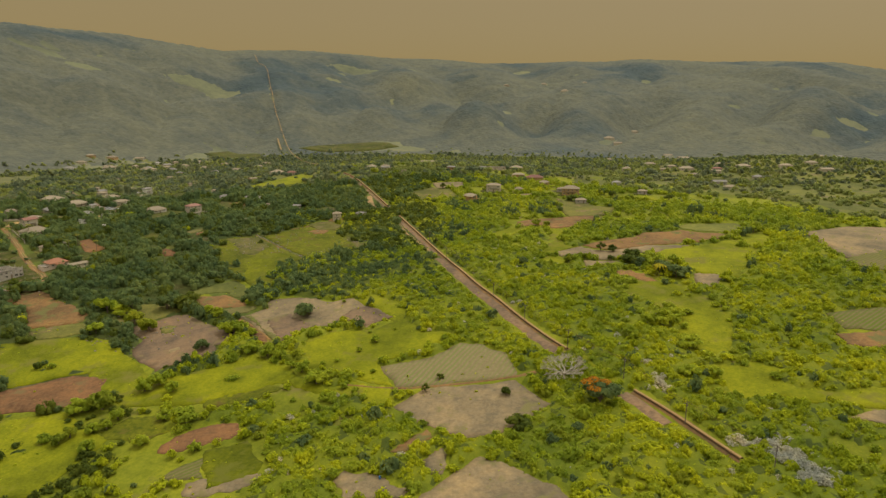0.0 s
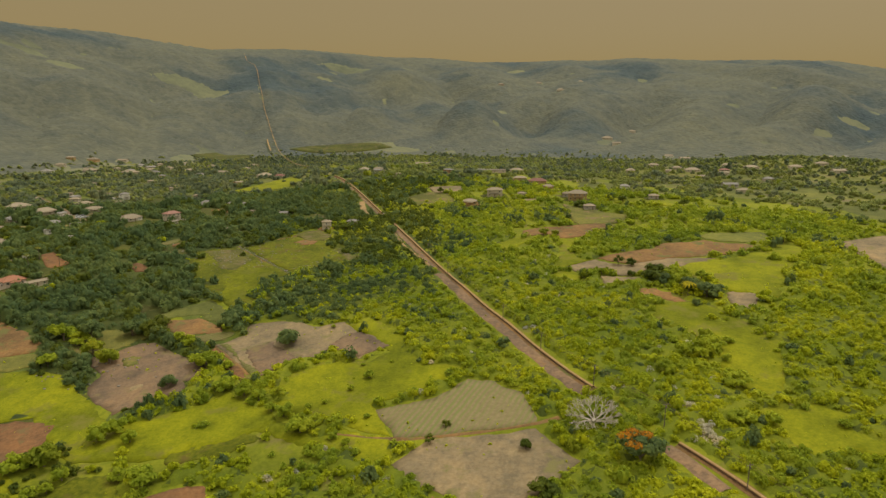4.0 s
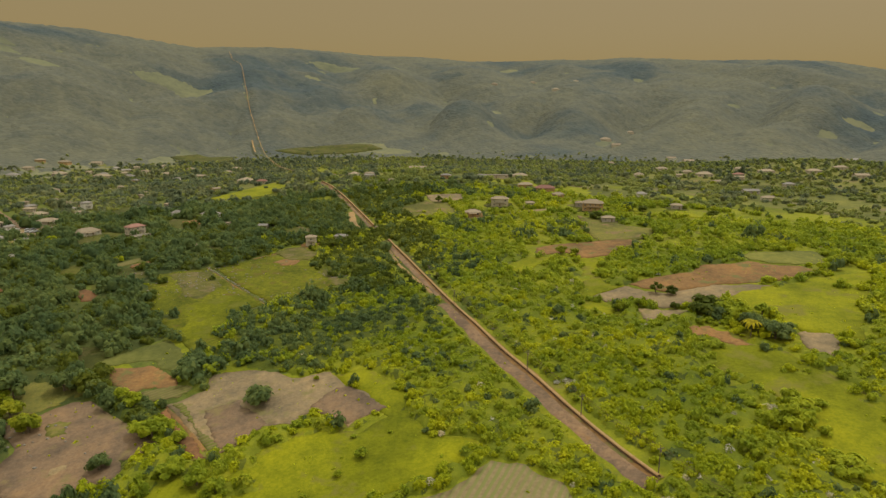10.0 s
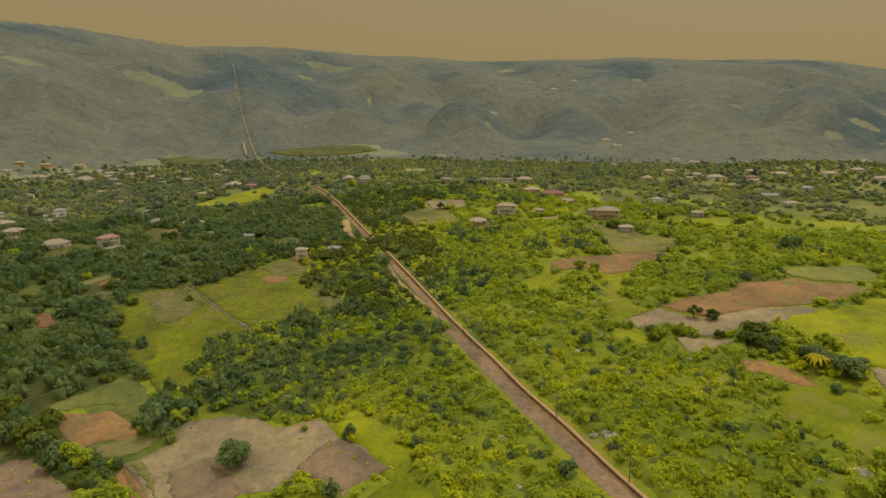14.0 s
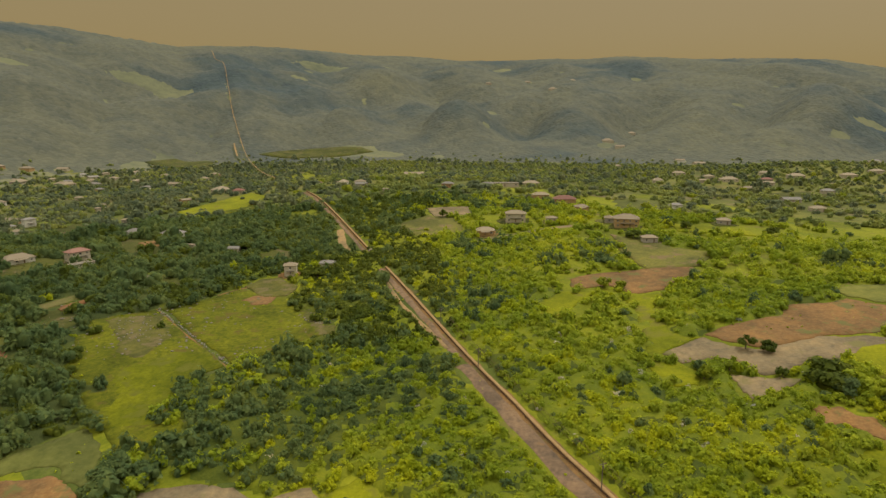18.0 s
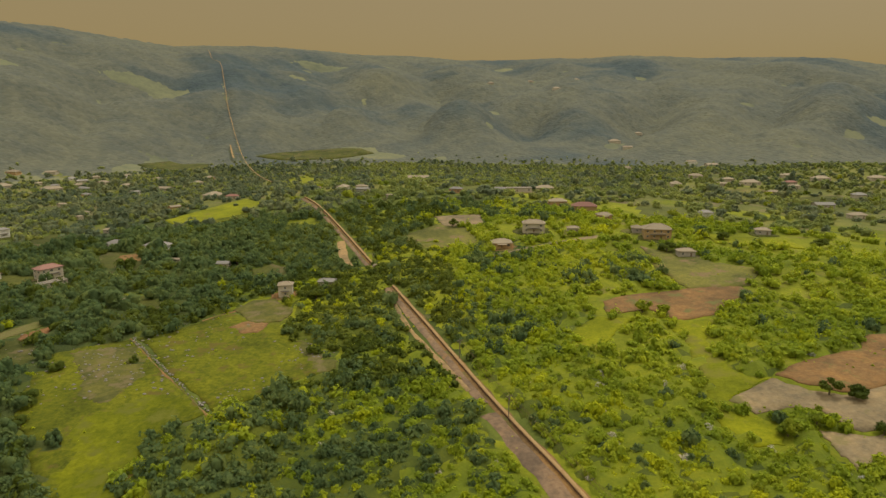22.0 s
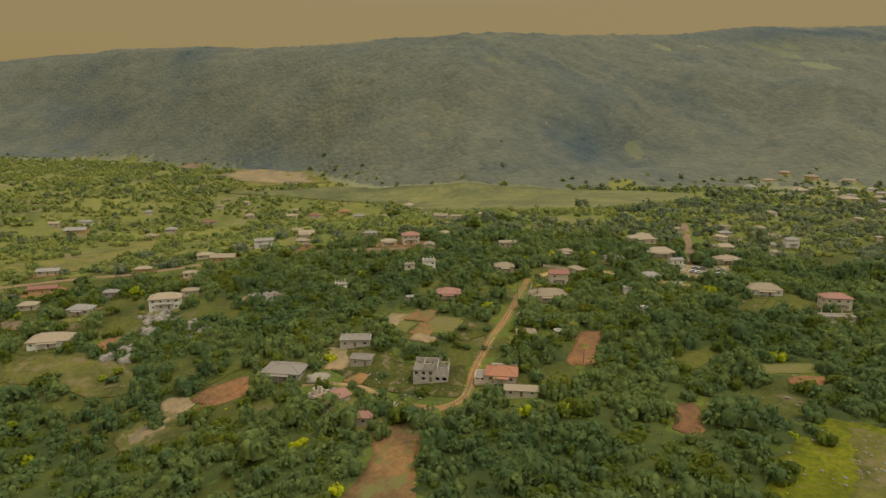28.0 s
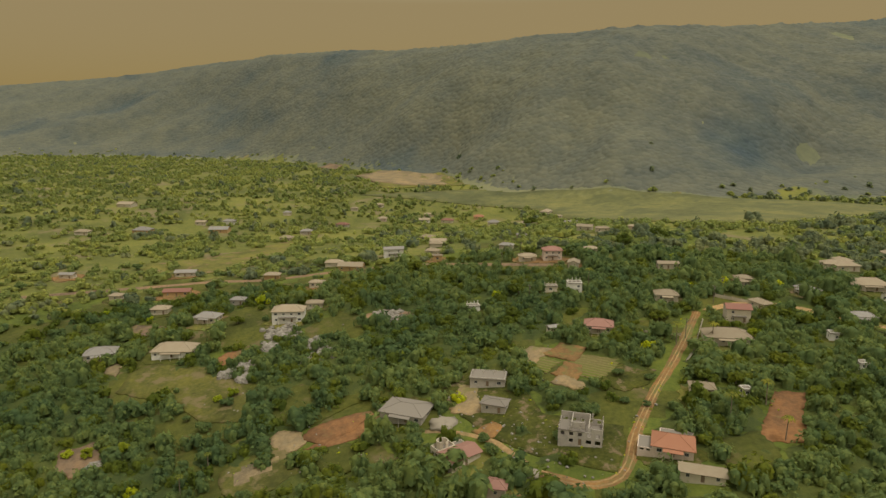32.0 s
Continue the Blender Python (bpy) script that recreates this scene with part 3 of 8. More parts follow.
def window_meshes(w, h):
    key = (round(w, 1), round(h, 1))
    if key not in OPENINGS:
        w, h = key
        fr = Boxes().box(-w / 2, -w / 2 + 0.09, -0.06, 0.1, 0, h).box(w / 2 - 0.09, w / 2, -0.06, 0.1, 0, h)
        fr.box(-w / 2 + 0.09, w / 2 - 0.09, -0.06, 0.1, 0, 0.09).box(-w / 2 + 0.09, w / 2 - 0.09, -0.06, 0.1, h - 0.09, h).box(-0.03, 0.03, -0.02, 0.08, 0.09, h - 0.09)
        pane = Boxes().box(-w / 2 + 0.09, w / 2 - 0.09, 0.02, 0.04, 0.09, h - 0.09)
        OPENINGS[key] = fr.mesh("window", FRAME), pane.mesh("pane", DARK_GLASS)
    return OPENINGS[key]


def wall_mesh(out, m, length, z0, z1, holes, trim, thick=0.2):
    """One wall along x from 0, outer face at y = 0, with openings (x, width, sill, top) right through it, as one connected shell."""
    a, b = trim, length - trim
    xs = sorted({a, b, *[c - w / 2 for c, w, _, _ in holes], *[c + w / 2 for c, w, _, _ in holes]})
    zs = sorted({z0, z1, *[h[2] for h in holes], *[h[3] for h in holes]})
    nx, nz = len(xs) - 1, len(zs) - 1

    def solid(i, k):
        if not (0 <= i < nx and 0 <= k < nz):
            return False
        px, pz = (xs[i] + xs[i + 1]) / 2, (zs[k] + zs[k + 1]) / 2
        return not any(abs(px - c) < w / 2 and s < pz < t for c, w, s, t in holes)

    def at(i, k, back):
        return back * (nx + 1) * (nz + 1) + k * (nx + 1) + i

    v = [tuple(m @ Vector((x, back * thick, z))) for back in (0, 1) for z in zs for x in xs]
    f = []
    for i in range(nx):
        for k in range(nz):
            if not solid(i, k):
                continue
            f += [(at(i, k, 0), at(i + 1, k, 0), at(i + 1, k + 1, 0), at(i, k + 1, 0)), (at(i, k + 1, 1), at(i + 1, k + 1, 1), at(i + 1, k, 1), at(i, k, 1))]
            for di, dk, p, q in ((-1, 0, (i, k + 1), (i, k)), (1, 0, (i + 1, k), (i + 1, k + 1)), (0, -1, (i, k), (i + 1, k)), (0, 1, (i + 1, k + 1), (i, k + 1))):
                if not solid(i + di, k + dk):
                    f.append((at(*q, 0), at(*p, 0), at(*p, 1), at(*q, 1)))
    out.faces(v, f)


def house(x, y, rz, w, d, floors, roof, wall, top, label, name="house"):
    ob = thing(name, label, "building" if name != "shed" else "shed", x, y, rz, "village houses")
    HOUSES.append((x, y, max(w, d) * 0.62))
    rng = random.Random(int(x * 13 + y * 7))
    if math.hypot(x - HOME[0], y - HOME[1]) < 520 and name == "house":
        turns = [2 * math.pi * k / 11 for k in range(11)]
        reach = [(max(w, d) * 0.5 + 3.5) * rng.uniform(0.75, 1.35) for _ in turns]
        field("yard", "trodden yard of grass and bare earth round a house", rng.choice((YARD, PASTURE, PASTURE, DRY, RED_SOIL)), *[(x + q * math.cos(t), y + q * math.sin(t)) for q, t in zip(reach, turns)], lift=-0.03, clear=rng.random() < 0.3, step=4.0)
    storey = 2.9 if name == "house" else 2.5
    eave = (storey if roof != "ruin" else 2.2) * floors + 0.25
    far = math.hypot(x - HOME[0], y - HOME[1]) > 420
    sides = ((w, (-w / 2, -d / 2), 0), (d, (w / 2, -d / 2), 90), (w, (w / 2, d / 2), 180), (d, (-w / 2, d / 2), 270))
    openings = []
    for k, (length, (ox, oy), turn) in enumerate(sides):
        m = pose(ox, oy, 0, 0, 0, turn)
        holes = []
        for fl in range(floors):
            z0 = fl * (storey if roof != "ruin" else 2.2) + 0.25
            n = max(1, int(length / ((2.5 if roof == "ruin" else 3.4) if not far else 4.5)))
            for q in range(n):
                cx = length * (q + 0.5) / n
                if fl == 0 and k == 0 and q == n // 2 and n > 1:
                    holes.append((cx, 1.0, z0, z0 + 2.05))
                    openings.append(("door", m @ Matrix.Translation((cx, 0.08, z0)), 1.0, 2.05))
                elif rng.random() < 0.85:
                    hw, hh = rng.choice(((1.2, 1.1), (1.5, 1.2), (1.0, 1.1))) if length / n > 2.2 else (0.7, 0.9)
                    holes.append((cx, hw, z0 + (0.7 if roof == "ruin" else 0.95), z0 + (0.7 if roof == "ruin" else 0.95) + hh))
                    openings.append(("window", m @ Matrix.Translation((cx, 0.06, z0 + 0.95)), hw, hh))
        side = Boxes()
        wall_mesh(side, m, length, -2.6, eave, holes, 0.2 if k % 2 else 0.0)
        part("wall", side, wall, ob)
    part("floor", Boxes().box(-w / 2 + 0.2, w / 2 - 0.2, -d / 2 + 0.2, d / 2 - 0.2, 0.0, 0.25), CONCRETE, ob)
    for kind, m, ow, oh in openings:
        if kind == "door":
            part("door", Boxes().box(-ow / 2, ow / 2, 0, 0.05, 0, oh).box(-ow / 2 + 0.12, ow / 2 - 0.12, -0.02, 0, 0.2, 0.95).box(-ow / 2 + 0.12, ow / 2 - 0.12, -0.02, 0, 1.1, oh - 0.15), TIMBER, ob, "", m)
        elif roof != "ruin":
            fm, pm = window_meshes(ow, oh)
            fr = part("window", fm, None, ob, "", m)
            if not far or rng.random() < 0.5:
                part("pane", pm, None, fr)
    o = 0.6
    if roof == "hip":
        rise = min(w, d) * (0.26 if top is not CONCRETE else 0.14)
        hw, hd = w / 2 + o, d / 2 + o
        run = max(0.0, (max(w, d) - min(w, d)) / 2) + 0.3
        rx, ry = (run, 0) if w >= d else (0, run)
        r = Boxes().faces([(-hw, -hd, eave), (hw, -hd, eave), (hw, hd, eave), (-hw, hd, eave), (-rx, -ry, eave + rise), (rx, ry, eave + rise),
                           (-hw, -hd, eave - 0.16), (hw, -hd, eave - 0.16), (hw, hd, eave - 0.16), (-hw, hd, eave - 0.16)],
                          [(0, 1, 5, 4), (1, 2, 5), (2, 3, 4, 5), (3, 0, 4), (6, 7, 1, 0), (7, 8, 2, 1), (8, 9, 3, 2), (9, 6, 0, 3), (9, 8, 7, 6)] if w >= d else
                          [(0, 1, 4), (1, 2, 5, 4), (2, 3, 5), (3, 0, 4, 5), (6, 7, 1, 0), (7, 8, 2, 1), (8, 9, 3, 2), (9, 6, 0, 3), (9, 8, 7, 6)])
        ro = part("roof", r, top, ob)
        if not far:
            cap = Boxes().tube([(-rx, -ry, eave + rise + 0.02), (rx, ry, eave + rise + 0.02)], [0.12, 0.12], 5)
            for sx, sy, ex, ey in ((-hw, -hd, -rx, -ry), (hw, hd, rx, ry), (hw, -hd, rx if w >= d else -rx, ry if w >= d else -ry), (-hw, hd, -rx if w >= d else rx, -ry if w >= d else ry)):
                cap.tube([(sx, sy, eave + 0.02), (ex, ey, eave + rise + 0.02)], [0.1, 0.1], 4)
            part("ridge_cap", cap, top, ro)
    elif roof == "gable":
        rise, hw, hd = d * 0.2, w / 2 + o, d / 2 + o
        r = Boxes().faces([(-hw, -hd, eave), (hw, -hd, eave), (hw, 0, eave + rise), (-hw, 0, eave + rise), (hw, hd, eave), (-hw, hd, eave),
                           (-hw, -hd, eave - 0.14), (hw, -hd, eave - 0.14), (hw, 0, eave + rise - 0.14), (-hw, 0, eave + rise - 0.14), (hw, hd, eave - 0.14), (-hw, hd, eave - 0.14)],
                          [(0, 1, 2, 3), (3, 2, 4, 5), (6, 9, 8, 7), (9, 11, 10, 8), (0, 6, 7, 1), (5, 4, 10, 11), (1, 7, 8, 2), (2, 8, 10, 4), (0, 3, 9, 6), (3, 5, 11, 9)])
        part("roof", r, top, ob)
        g = Boxes()
        for sx in (-w / 2, w / 2 - 0.2):
            g.faces([(sx, -d / 2, eave - 0.15), (sx, d / 2, eave - 0.15), (sx, 0, eave + rise - 0.16), (sx + 0.2, -d / 2, eave - 0.15), (sx + 0.2, d / 2, eave - 0.15), (sx + 0.2, 0, eave + rise - 0.16)], [(0, 2, 1), (3, 4, 5), (0, 1, 4, 3), (1, 2, 5, 4), (2, 0, 3, 5)])
        part("gable", g, wall, ob)
    elif roof == "flat":
        part("roof", Boxes().box(-w / 2 - 0.35, w / 2 + 0.35, -d / 2 - 0.35, d / 2 + 0.35, eave - 0.02, eave + 0.2), CONCRETE, ob)
        part("parapet", Boxes().box(-w / 2, w / 2, -d / 2, -d / 2 + 0.15, eave + 0.2, eave + 0.5).box(-w / 2, w / 2, d / 2 - 0.15, d / 2, eave + 0.2, eave + 0.5).box(-w / 2, -w / 2 + 0.15, -d / 2 + 0.15, d / 2 - 0.15, eave + 0.2, eave + 0.5).box(w / 2 - 0.15, w / 2, -d / 2 + 0.15, d / 2 - 0.15, eave + 0.2, eave + 0.5), wall, ob)
        if not far and w > 6:
            for k in range(4):
                cx = -w / 2 + 0.5 + (w - 1.0) * k / 3
                part("column", Boxes().box(cx - 0.15, cx + 0.15, d * 0.1, d * 0.1 + 0.3, eave + 0.2, eave + 0.2 + rng.uniform(1.2, 2.4)), wall, ob)
    else:
        part("floor_slab", Boxes().box(-w / 2 + 0.2, w / 2 - 0.2, -d / 2 + 0.2, d / 2 - 0.2, 2.2, 2.4), CONCRETE, ob)
        part("roof_slab", Boxes().box(-w / 2 - 0.1, w * 0.1, -d / 2 - 0.1, d * 0.2, eave + 0.003, eave + 0.2), CONCRETE, ob)
        for i in range(5):
            for j in range(3):
                cx, cy, h = -w / 2 + 0.2 + (w - 0.4) * i / 4, -d / 2 + 0.2 + (d - 0.4) * j / 2, rng.uniform(0.4, 1.7)
                col = part("column", Boxes().box(cx - 0.17, cx + 0.17, cy - 0.17, cy + 0.17, eave + 0.2, eave + 0.2 + h), wall, ob)
                part("rebar", Boxes().tube([(cx - 0.1, cy, eave + 0.2 + h), (cx - 0.13, cy, eave + 0.9 + h)], [0.03, 0.03], 4).tube([(cx + 0.1, cy, eave + 0.2 + h), (cx + 0.14, cy, eave + 1.0 + h)], [0.03, 0.03], 4), RUST_DARK, col)
        part("parapet", Boxes().box(-w / 2, w * 0.2, d / 2 - 0.2, d / 2, eave + 0.003, eave + 1.6), wall, ob)
        part("parapet", Boxes().box(w * 0.25, w / 2, -d / 2, -d / 2 + 0.2, eave + 0.003, eave + 1.3), wall, ob)
    if floors > 1 and roof != "ruin":
        b = part("balcony", Boxes().box(-w * 0.3, w * 0.3, -d / 2 - 1.3, -d / 2 - 0.02, storey + 0.05, storey + 0.25), CONCRETE, ob)
        part("railing", Boxes().box(-w * 0.3, w * 0.3, -d / 2 - 1.3, -d / 2 - 1.22, storey + 0.95, storey + 1.05).box(-w * 0.3, -w * 0.3 + 0.08, -d / 2 - 1.3, -d / 2 - 1.22, storey + 0.25, storey + 0.95).box(w * 0.3 - 0.08, w * 0.3, -d / 2 - 1.3, -d / 2 - 1.22, storey + 0.25, storey + 0.95), FRAME, b)
        for s in (-0.29, 0.29):
            part("post", Boxes().box(w * s - 0.12, w * s + 0.12, -d / 2 - 1.25, -d / 2 - 1.0, -2.0, storey + 0.05), wall, ob)
    elif name == "house" and not far and roof == "hip" and w > 9:
        part("porch_roof", Boxes().faces([(-w * 0.25, -d / 2 - 2.0, eave - 0.6), (w * 0.25, -d / 2 - 2.0, eave - 0.6), (w * 0.25, -d / 2 - 0.61, eave - 0.25), (-w * 0.25, -d / 2 - 0.61, eave - 0.25), (-w * 0.25, -d / 2 - 2.0, eave - 0.7), (w * 0.25, -d / 2 - 2.0, eave - 0.7), (w * 0.25, -d / 2 - 0.61, eave - 0.35), (-w * 0.25, -d / 2 - 0.61, eave - 0.35)], [(0, 1, 2, 3), (7, 6, 5, 4), (0, 4, 5, 1), (1, 5, 6, 2), (2, 6, 7, 3), (3, 7, 4, 0)]), top, ob)
        for s in (-0.24, 0.0, 0.24):
            part("post", Boxes().box(w * s - 0.1, w * s + 0.1, -d / 2 - 1.95, -d / 2 - 1.75, -2.0, eave - 0.68), wall, ob)
    BUILT[label] = (ob, w, d, eave)
    return ob


def wing(label, x0, x1, y0, y1, high, wall, slab):
    """An unroofed or flat-roofed wing built on to a house: four walls with openings, and a slab."""
    ob = BUILT[label][0]
    for k, (length, ox, oy, turn) in enumerate(((x1 - x0, x0, y0, 0), (y1 - y0, x1, y0, 90), (x1 - x0, x1, y1, 180), (y1 - y0, x0, y1, 270))):
        side = Boxes()
        holes = [(length * 0.3, 1.1, 1.1, min(2.2, high - 0.3)), (length * 0.72, 1.1, 1.1, min(2.2, high - 0.3))] if length > 4 and high > 1.8 else []
        wall_mesh(side, pose(ox, oy, 0, 0, 0, turn), length, -2.6, high, holes, 0.2 if k % 2 else 0.0)
        part("wing_wall", side, wall, ob)
    part("slab", Boxes().box(x0 + 0.2, x1 - 0.2, y0 + 0.2, y1 - 0.2, slab - 0.2, slab), CONCRETE, ob)


# ---- trees ----
def leaf_arrays(rng, lobes, n, size, flat=0.8):
    """Leaf sprays as loose triangles on the shells of lobes (centre, radius), most of them facing out."""
    lob = np.array([(*c, r) for c, r in lobes])
    pick = rng.choice(len(lob), n, p=lob[:, 3] ** 2 / (lob[:, 3] ** 2).sum())
    d = rng.normal(size=(n, 3))
    d /= np.linalg.norm(d, axis=1, keepdims=True)
    d[:, 2] = np.where(d[:, 2] < -0.2, -d[:, 2], d[:, 2])
    c = lob[pick, :3] + d * lob[pick, 3:] * rng.uniform(0.72, 1.08, (n, 1)) * np.array([1, 1, flat])
    nrm = d + rng.normal(scale=0.3, size=(n, 3)) + (0, 0, 0.5)
    nrm /= np.linalg.norm(nrm, axis=1, keepdims=True)
    a = np.cross(nrm, rng.normal(size=(n, 3)))
    a /= np.linalg.norm(a, axis=1, keepdims=True)
    b = np.cross(nrm, a)
    s = size * rng.uniform(0.55, 1.35, (n, 1))
    v = np.stack([c - a * s * 0.6 - b * s * 0.5, c + a * s * 0.6 - b * s * 0.35, c + b * s * 0.8 + a * s * rng.uniform(-0.3, 0.3, (n, 1))], 1)
    return v.reshape(-1, 3), np.arange(3 * n).reshape(-1, 3)


def core_arrays(rng, lobes, shrink=0.8, flat=0.8, rings=2, segs=6):
    """Leafy inner masses: rough low domes inside the lobes."""
    vs, fs, n = [], [], 0
    for (cx, cy, cz), r in lobes:
        v = [(cx, cy, cz + r * shrink * flat)]
        for i in range(1, rings + 1):
            e = math.pi / 2 * (1 - i / rings * 1.35)
            for k in range(segs):
                q = r * shrink * rng.uniform(0.8, 1.15)
                t = 2 * math.pi * (k + 0.5 * (i % 2)) / segs
                v.append((cx + q * math.cos(e) * math.cos(t), cy + q * math.cos(e) * math.sin(t), cz + q * flat * math.sin(e)))
        f = [(0, 1 + k, 1 + (k + 1) % segs) for k in range(segs)]
        for i in range(rings - 1):
            for k in range(segs):
                a, b = 1 + i * segs + k, 1 + i * segs + (k + 1) % segs
                f += [(a, a + segs, b), (b, a + segs, b + segs)]
        vs.append(np.array(v))
        fs.append(np.array(f) + n)
        n += len(v)
    return np.concatenate(vs), np.concatenate(fs)


def joined(*arrays):
    n, vs, fs = 0, [], []
    for v, f in arrays:
        vs.append(v), fs.append(f + n)
        n += len(v)
    return np.concatenate(vs), np.concatenate(fs)


def lobes_of(rng, count, spread, low, high, r0, r1):
    out = []
    for k in range(count):
        t, q = 2 * math.pi * (k + rng.uniform(-0.3, 0.3)) / max(1, count - 1), spread * rng.uniform(0.7, 1.1) * (0 if k == count - 1 else 1)
        out.append(((q * math.cos(t), q * math.sin(t), rng.uniform(low, high) + (0.12 if q == 0 else 0)), rng.uniform(r0, r1)))
    return out


def tree_meshes(kind, seed):
    """Trunk with limbs, and crown, for a tree with a crown one metre wide; scaled on planting."""
    rng = np.random.default_rng(seed)
    mat, count, leaves, tall = {"ROUND": (MID_LEAF, 6, 330, 0.75), "DARK": (BUSH_LEAF, 8, 420, 0.7), "BROAD": (MID_LEAF, 8, 420, 0.65), "YELLOW": (YELLOW_LEAF, 7, 380, 0.7), "LIGHT": (FRESH_LEAF, 8, 420, 0.7)}[kind]
    lobes = lobes_of(rng, count, 0.31, tall * 0.26, tall * 0.62, 0.16, 0.26)
    v, f = joined(leaf_arrays(rng, lobes, leaves, 0.085), core_arrays(rng, lobes, 0.82))
    crown = mesh_of("crown", v, f, [mat])
    t = Boxes().tube([(0, 0, -0.12), (0.01, 0, 0.15), (0.0, 0.01, tall * 0.5)], [0.045, 0.032, 0.02], 6)
    for (cx, cy, cz), r in lobes[:5]:
        t.tube([(0, 0, 0.16), (cx * 0.5, cy * 0.5, (0.16 + cz) / 2 + 0.02), (cx, cy, cz)], [0.02, 0.014, 0.006], 5)
    return crown, t.mesh("trunk", BARK, True)


TREES = {}
PLANTED = []
ROUND, DARK, BROAD, YELLOW, LIGHT, PALM = "ROUND", "DARK", "BROAD", "YELLOW", "LIGHT", "PALM"


def tree(kind, x, y, w, tall, label):
    PLANTED.append((x, y, w * 0.5))
    if kind == PALM:
        return palm(x, y, w, tall, label)
    rng = random.Random(int(x * 31 + y * 17))
    k = (kind, rng.randrange(4))
    if k not in TREES:
        TREES[k] = tree_meshes(kind, 11 * k[1] + len(kind))
    crown, trunk = TREES[k]
    ob = new("tree")
    ob.matrix_world = Matrix.LocRotScale((x, y, float(height(x, y))), Euler((0, 0, rng.uniform(0, 6.28))), (w, w, w * tall * 1.25))
    tagged(ob, label, "tree", "single trees")
    part("crown", crown, None, ob)
    part("trunk", trunk, None, ob)
    return ob


def palm(x, y, w, tall, label):
    rng = random.Random(int(x * 3 + y * 5))
    gold = "yellow" in label
    ob = thing("palm", label, "palm", x, y, rng.uniform(0, 360), "palms")
    h = w * (0.75 if gold else 1.5) * tall
    part("trunk", Boxes().tube([(0, 0, -0.6), (0.1, 0, h * 0.5), (0.25, 0.1, h)], [0.22, 0.15, 0.12], 7), BARK, ob)
    for k in range(14):
        t, up = 2 * math.pi * k / 14 + rng.uniform(-0.15, 0.15), rng.uniform(0.1, 0.75)
        ln = w * 0.52 * rng.uniform(0.85, 1.1)
        fr = Boxes()
        spine = [Vector((0.25 + math.cos(t) * ln * s, 0.1 + math.sin(t) * ln * s, h + ln * (up * s - (up + 0.45) * s * s))) for s in (0, 0.25, 0.5, 0.75, 1.0)]
        side = Vector((-math.sin(t), math.cos(t), 0))
        wd = [0.06, 0.2, 0.24, 0.18, 0.03]
        for i in range(4):
            a, b = spine[i], spine[i + 1]
            qa, qb = side * wd[i] * ln * 0.55, side * wd[i + 1] * ln * 0.55
            drop = Vector((0, 0, -0.1 * ln * 0.5))
            fr.faces([tuple(a), tuple(b), tuple(b + qb + drop), tuple(a + qa + drop), tuple(b - qb + drop), tuple(a - qa + drop)], [(0, 1, 2, 3), (1, 0, 5, 4)])
        part("frond", fr, GOLD_LEAF if gold else PALM_LEAF, ob)
    return ob


# ---- fields, roads ----
CONVEYOR = [(61.6, 257.3), (57.0, 264.6), (43.3, 298.3), (37.5, 317.7), (24.5, 352.6), (23.1, 361.2), (16.7, 380.7), (8.1, 408.4), (-1.5, 442.8), (-12.7, 482.6), (-27.5, 531.7)]
CONVEYOR_NEAR = [(99.9, 176.1), (94.5, 187.9), (89.5, 201.5), (83.1, 214.6), (76.3, 226.9)]
HAUL_NEAR = [(88.1, 199.3), (85.6, 207.2), (81.7, 216.7), (75.4, 228.3)]
CONVEYOR_FAR = [(-37.3, 563.1), (-64.8, 653.4), (-90.8, 737.2), (-107.2, 780.2)]
AT_BRUSH = [(104.3, 188.3, 2.6, 1.8, 16), (113.1, 180.2, 4.2, 2.9, 46), (111.2, 187.1, 3.0, 2.1, 20), (115.6, 169.8, 4.0, 2.8, 36), (91.1, 231.5, 2.2, 1.5, 8), (90.1, 228.8, 2.2, 1.5, 8), (45.6, 314.6, 2.0, 1.4, 7), (89.5, 243.8, 1.8, 1.3, 6), (89.7, 225.2, 2.4, 1.7, 8), (108.0, 287.9, 1.8, 1.3, 5)]
STONE_WALL = [(-133.9, 479.6), (-115.6, 456.2), (-104.2, 441.8), (-94.0, 428.4), (-85.1, 417.6)]
CARS = [(-287.7, 563.4), (-284.9, 564.5), (-282.8, 566.5), (-280.4, 569.1), (-278.0, 571.7), (-275.7, 574.3), (-291.9, 570.4), (-289.5, 573.1), (-283.4, 581.6)]
AT_DEAD = (53.7, 236.8)
AT_FLAME = (62.7, 216.1)
AT_HEAP1 = (-291.0, 347.4)
AT_HEAP2 = (-249.3, 397.7)
AT_HEAP3 = (-251.7, 362.0)
AT_BARREL = (-16.1, 182.7)
AT_VAN = (-323.0, 231.0)
AT_PORTAL = (-28.1, 534.3)
AT_PORTAL2 = (-36.6, 561.0)

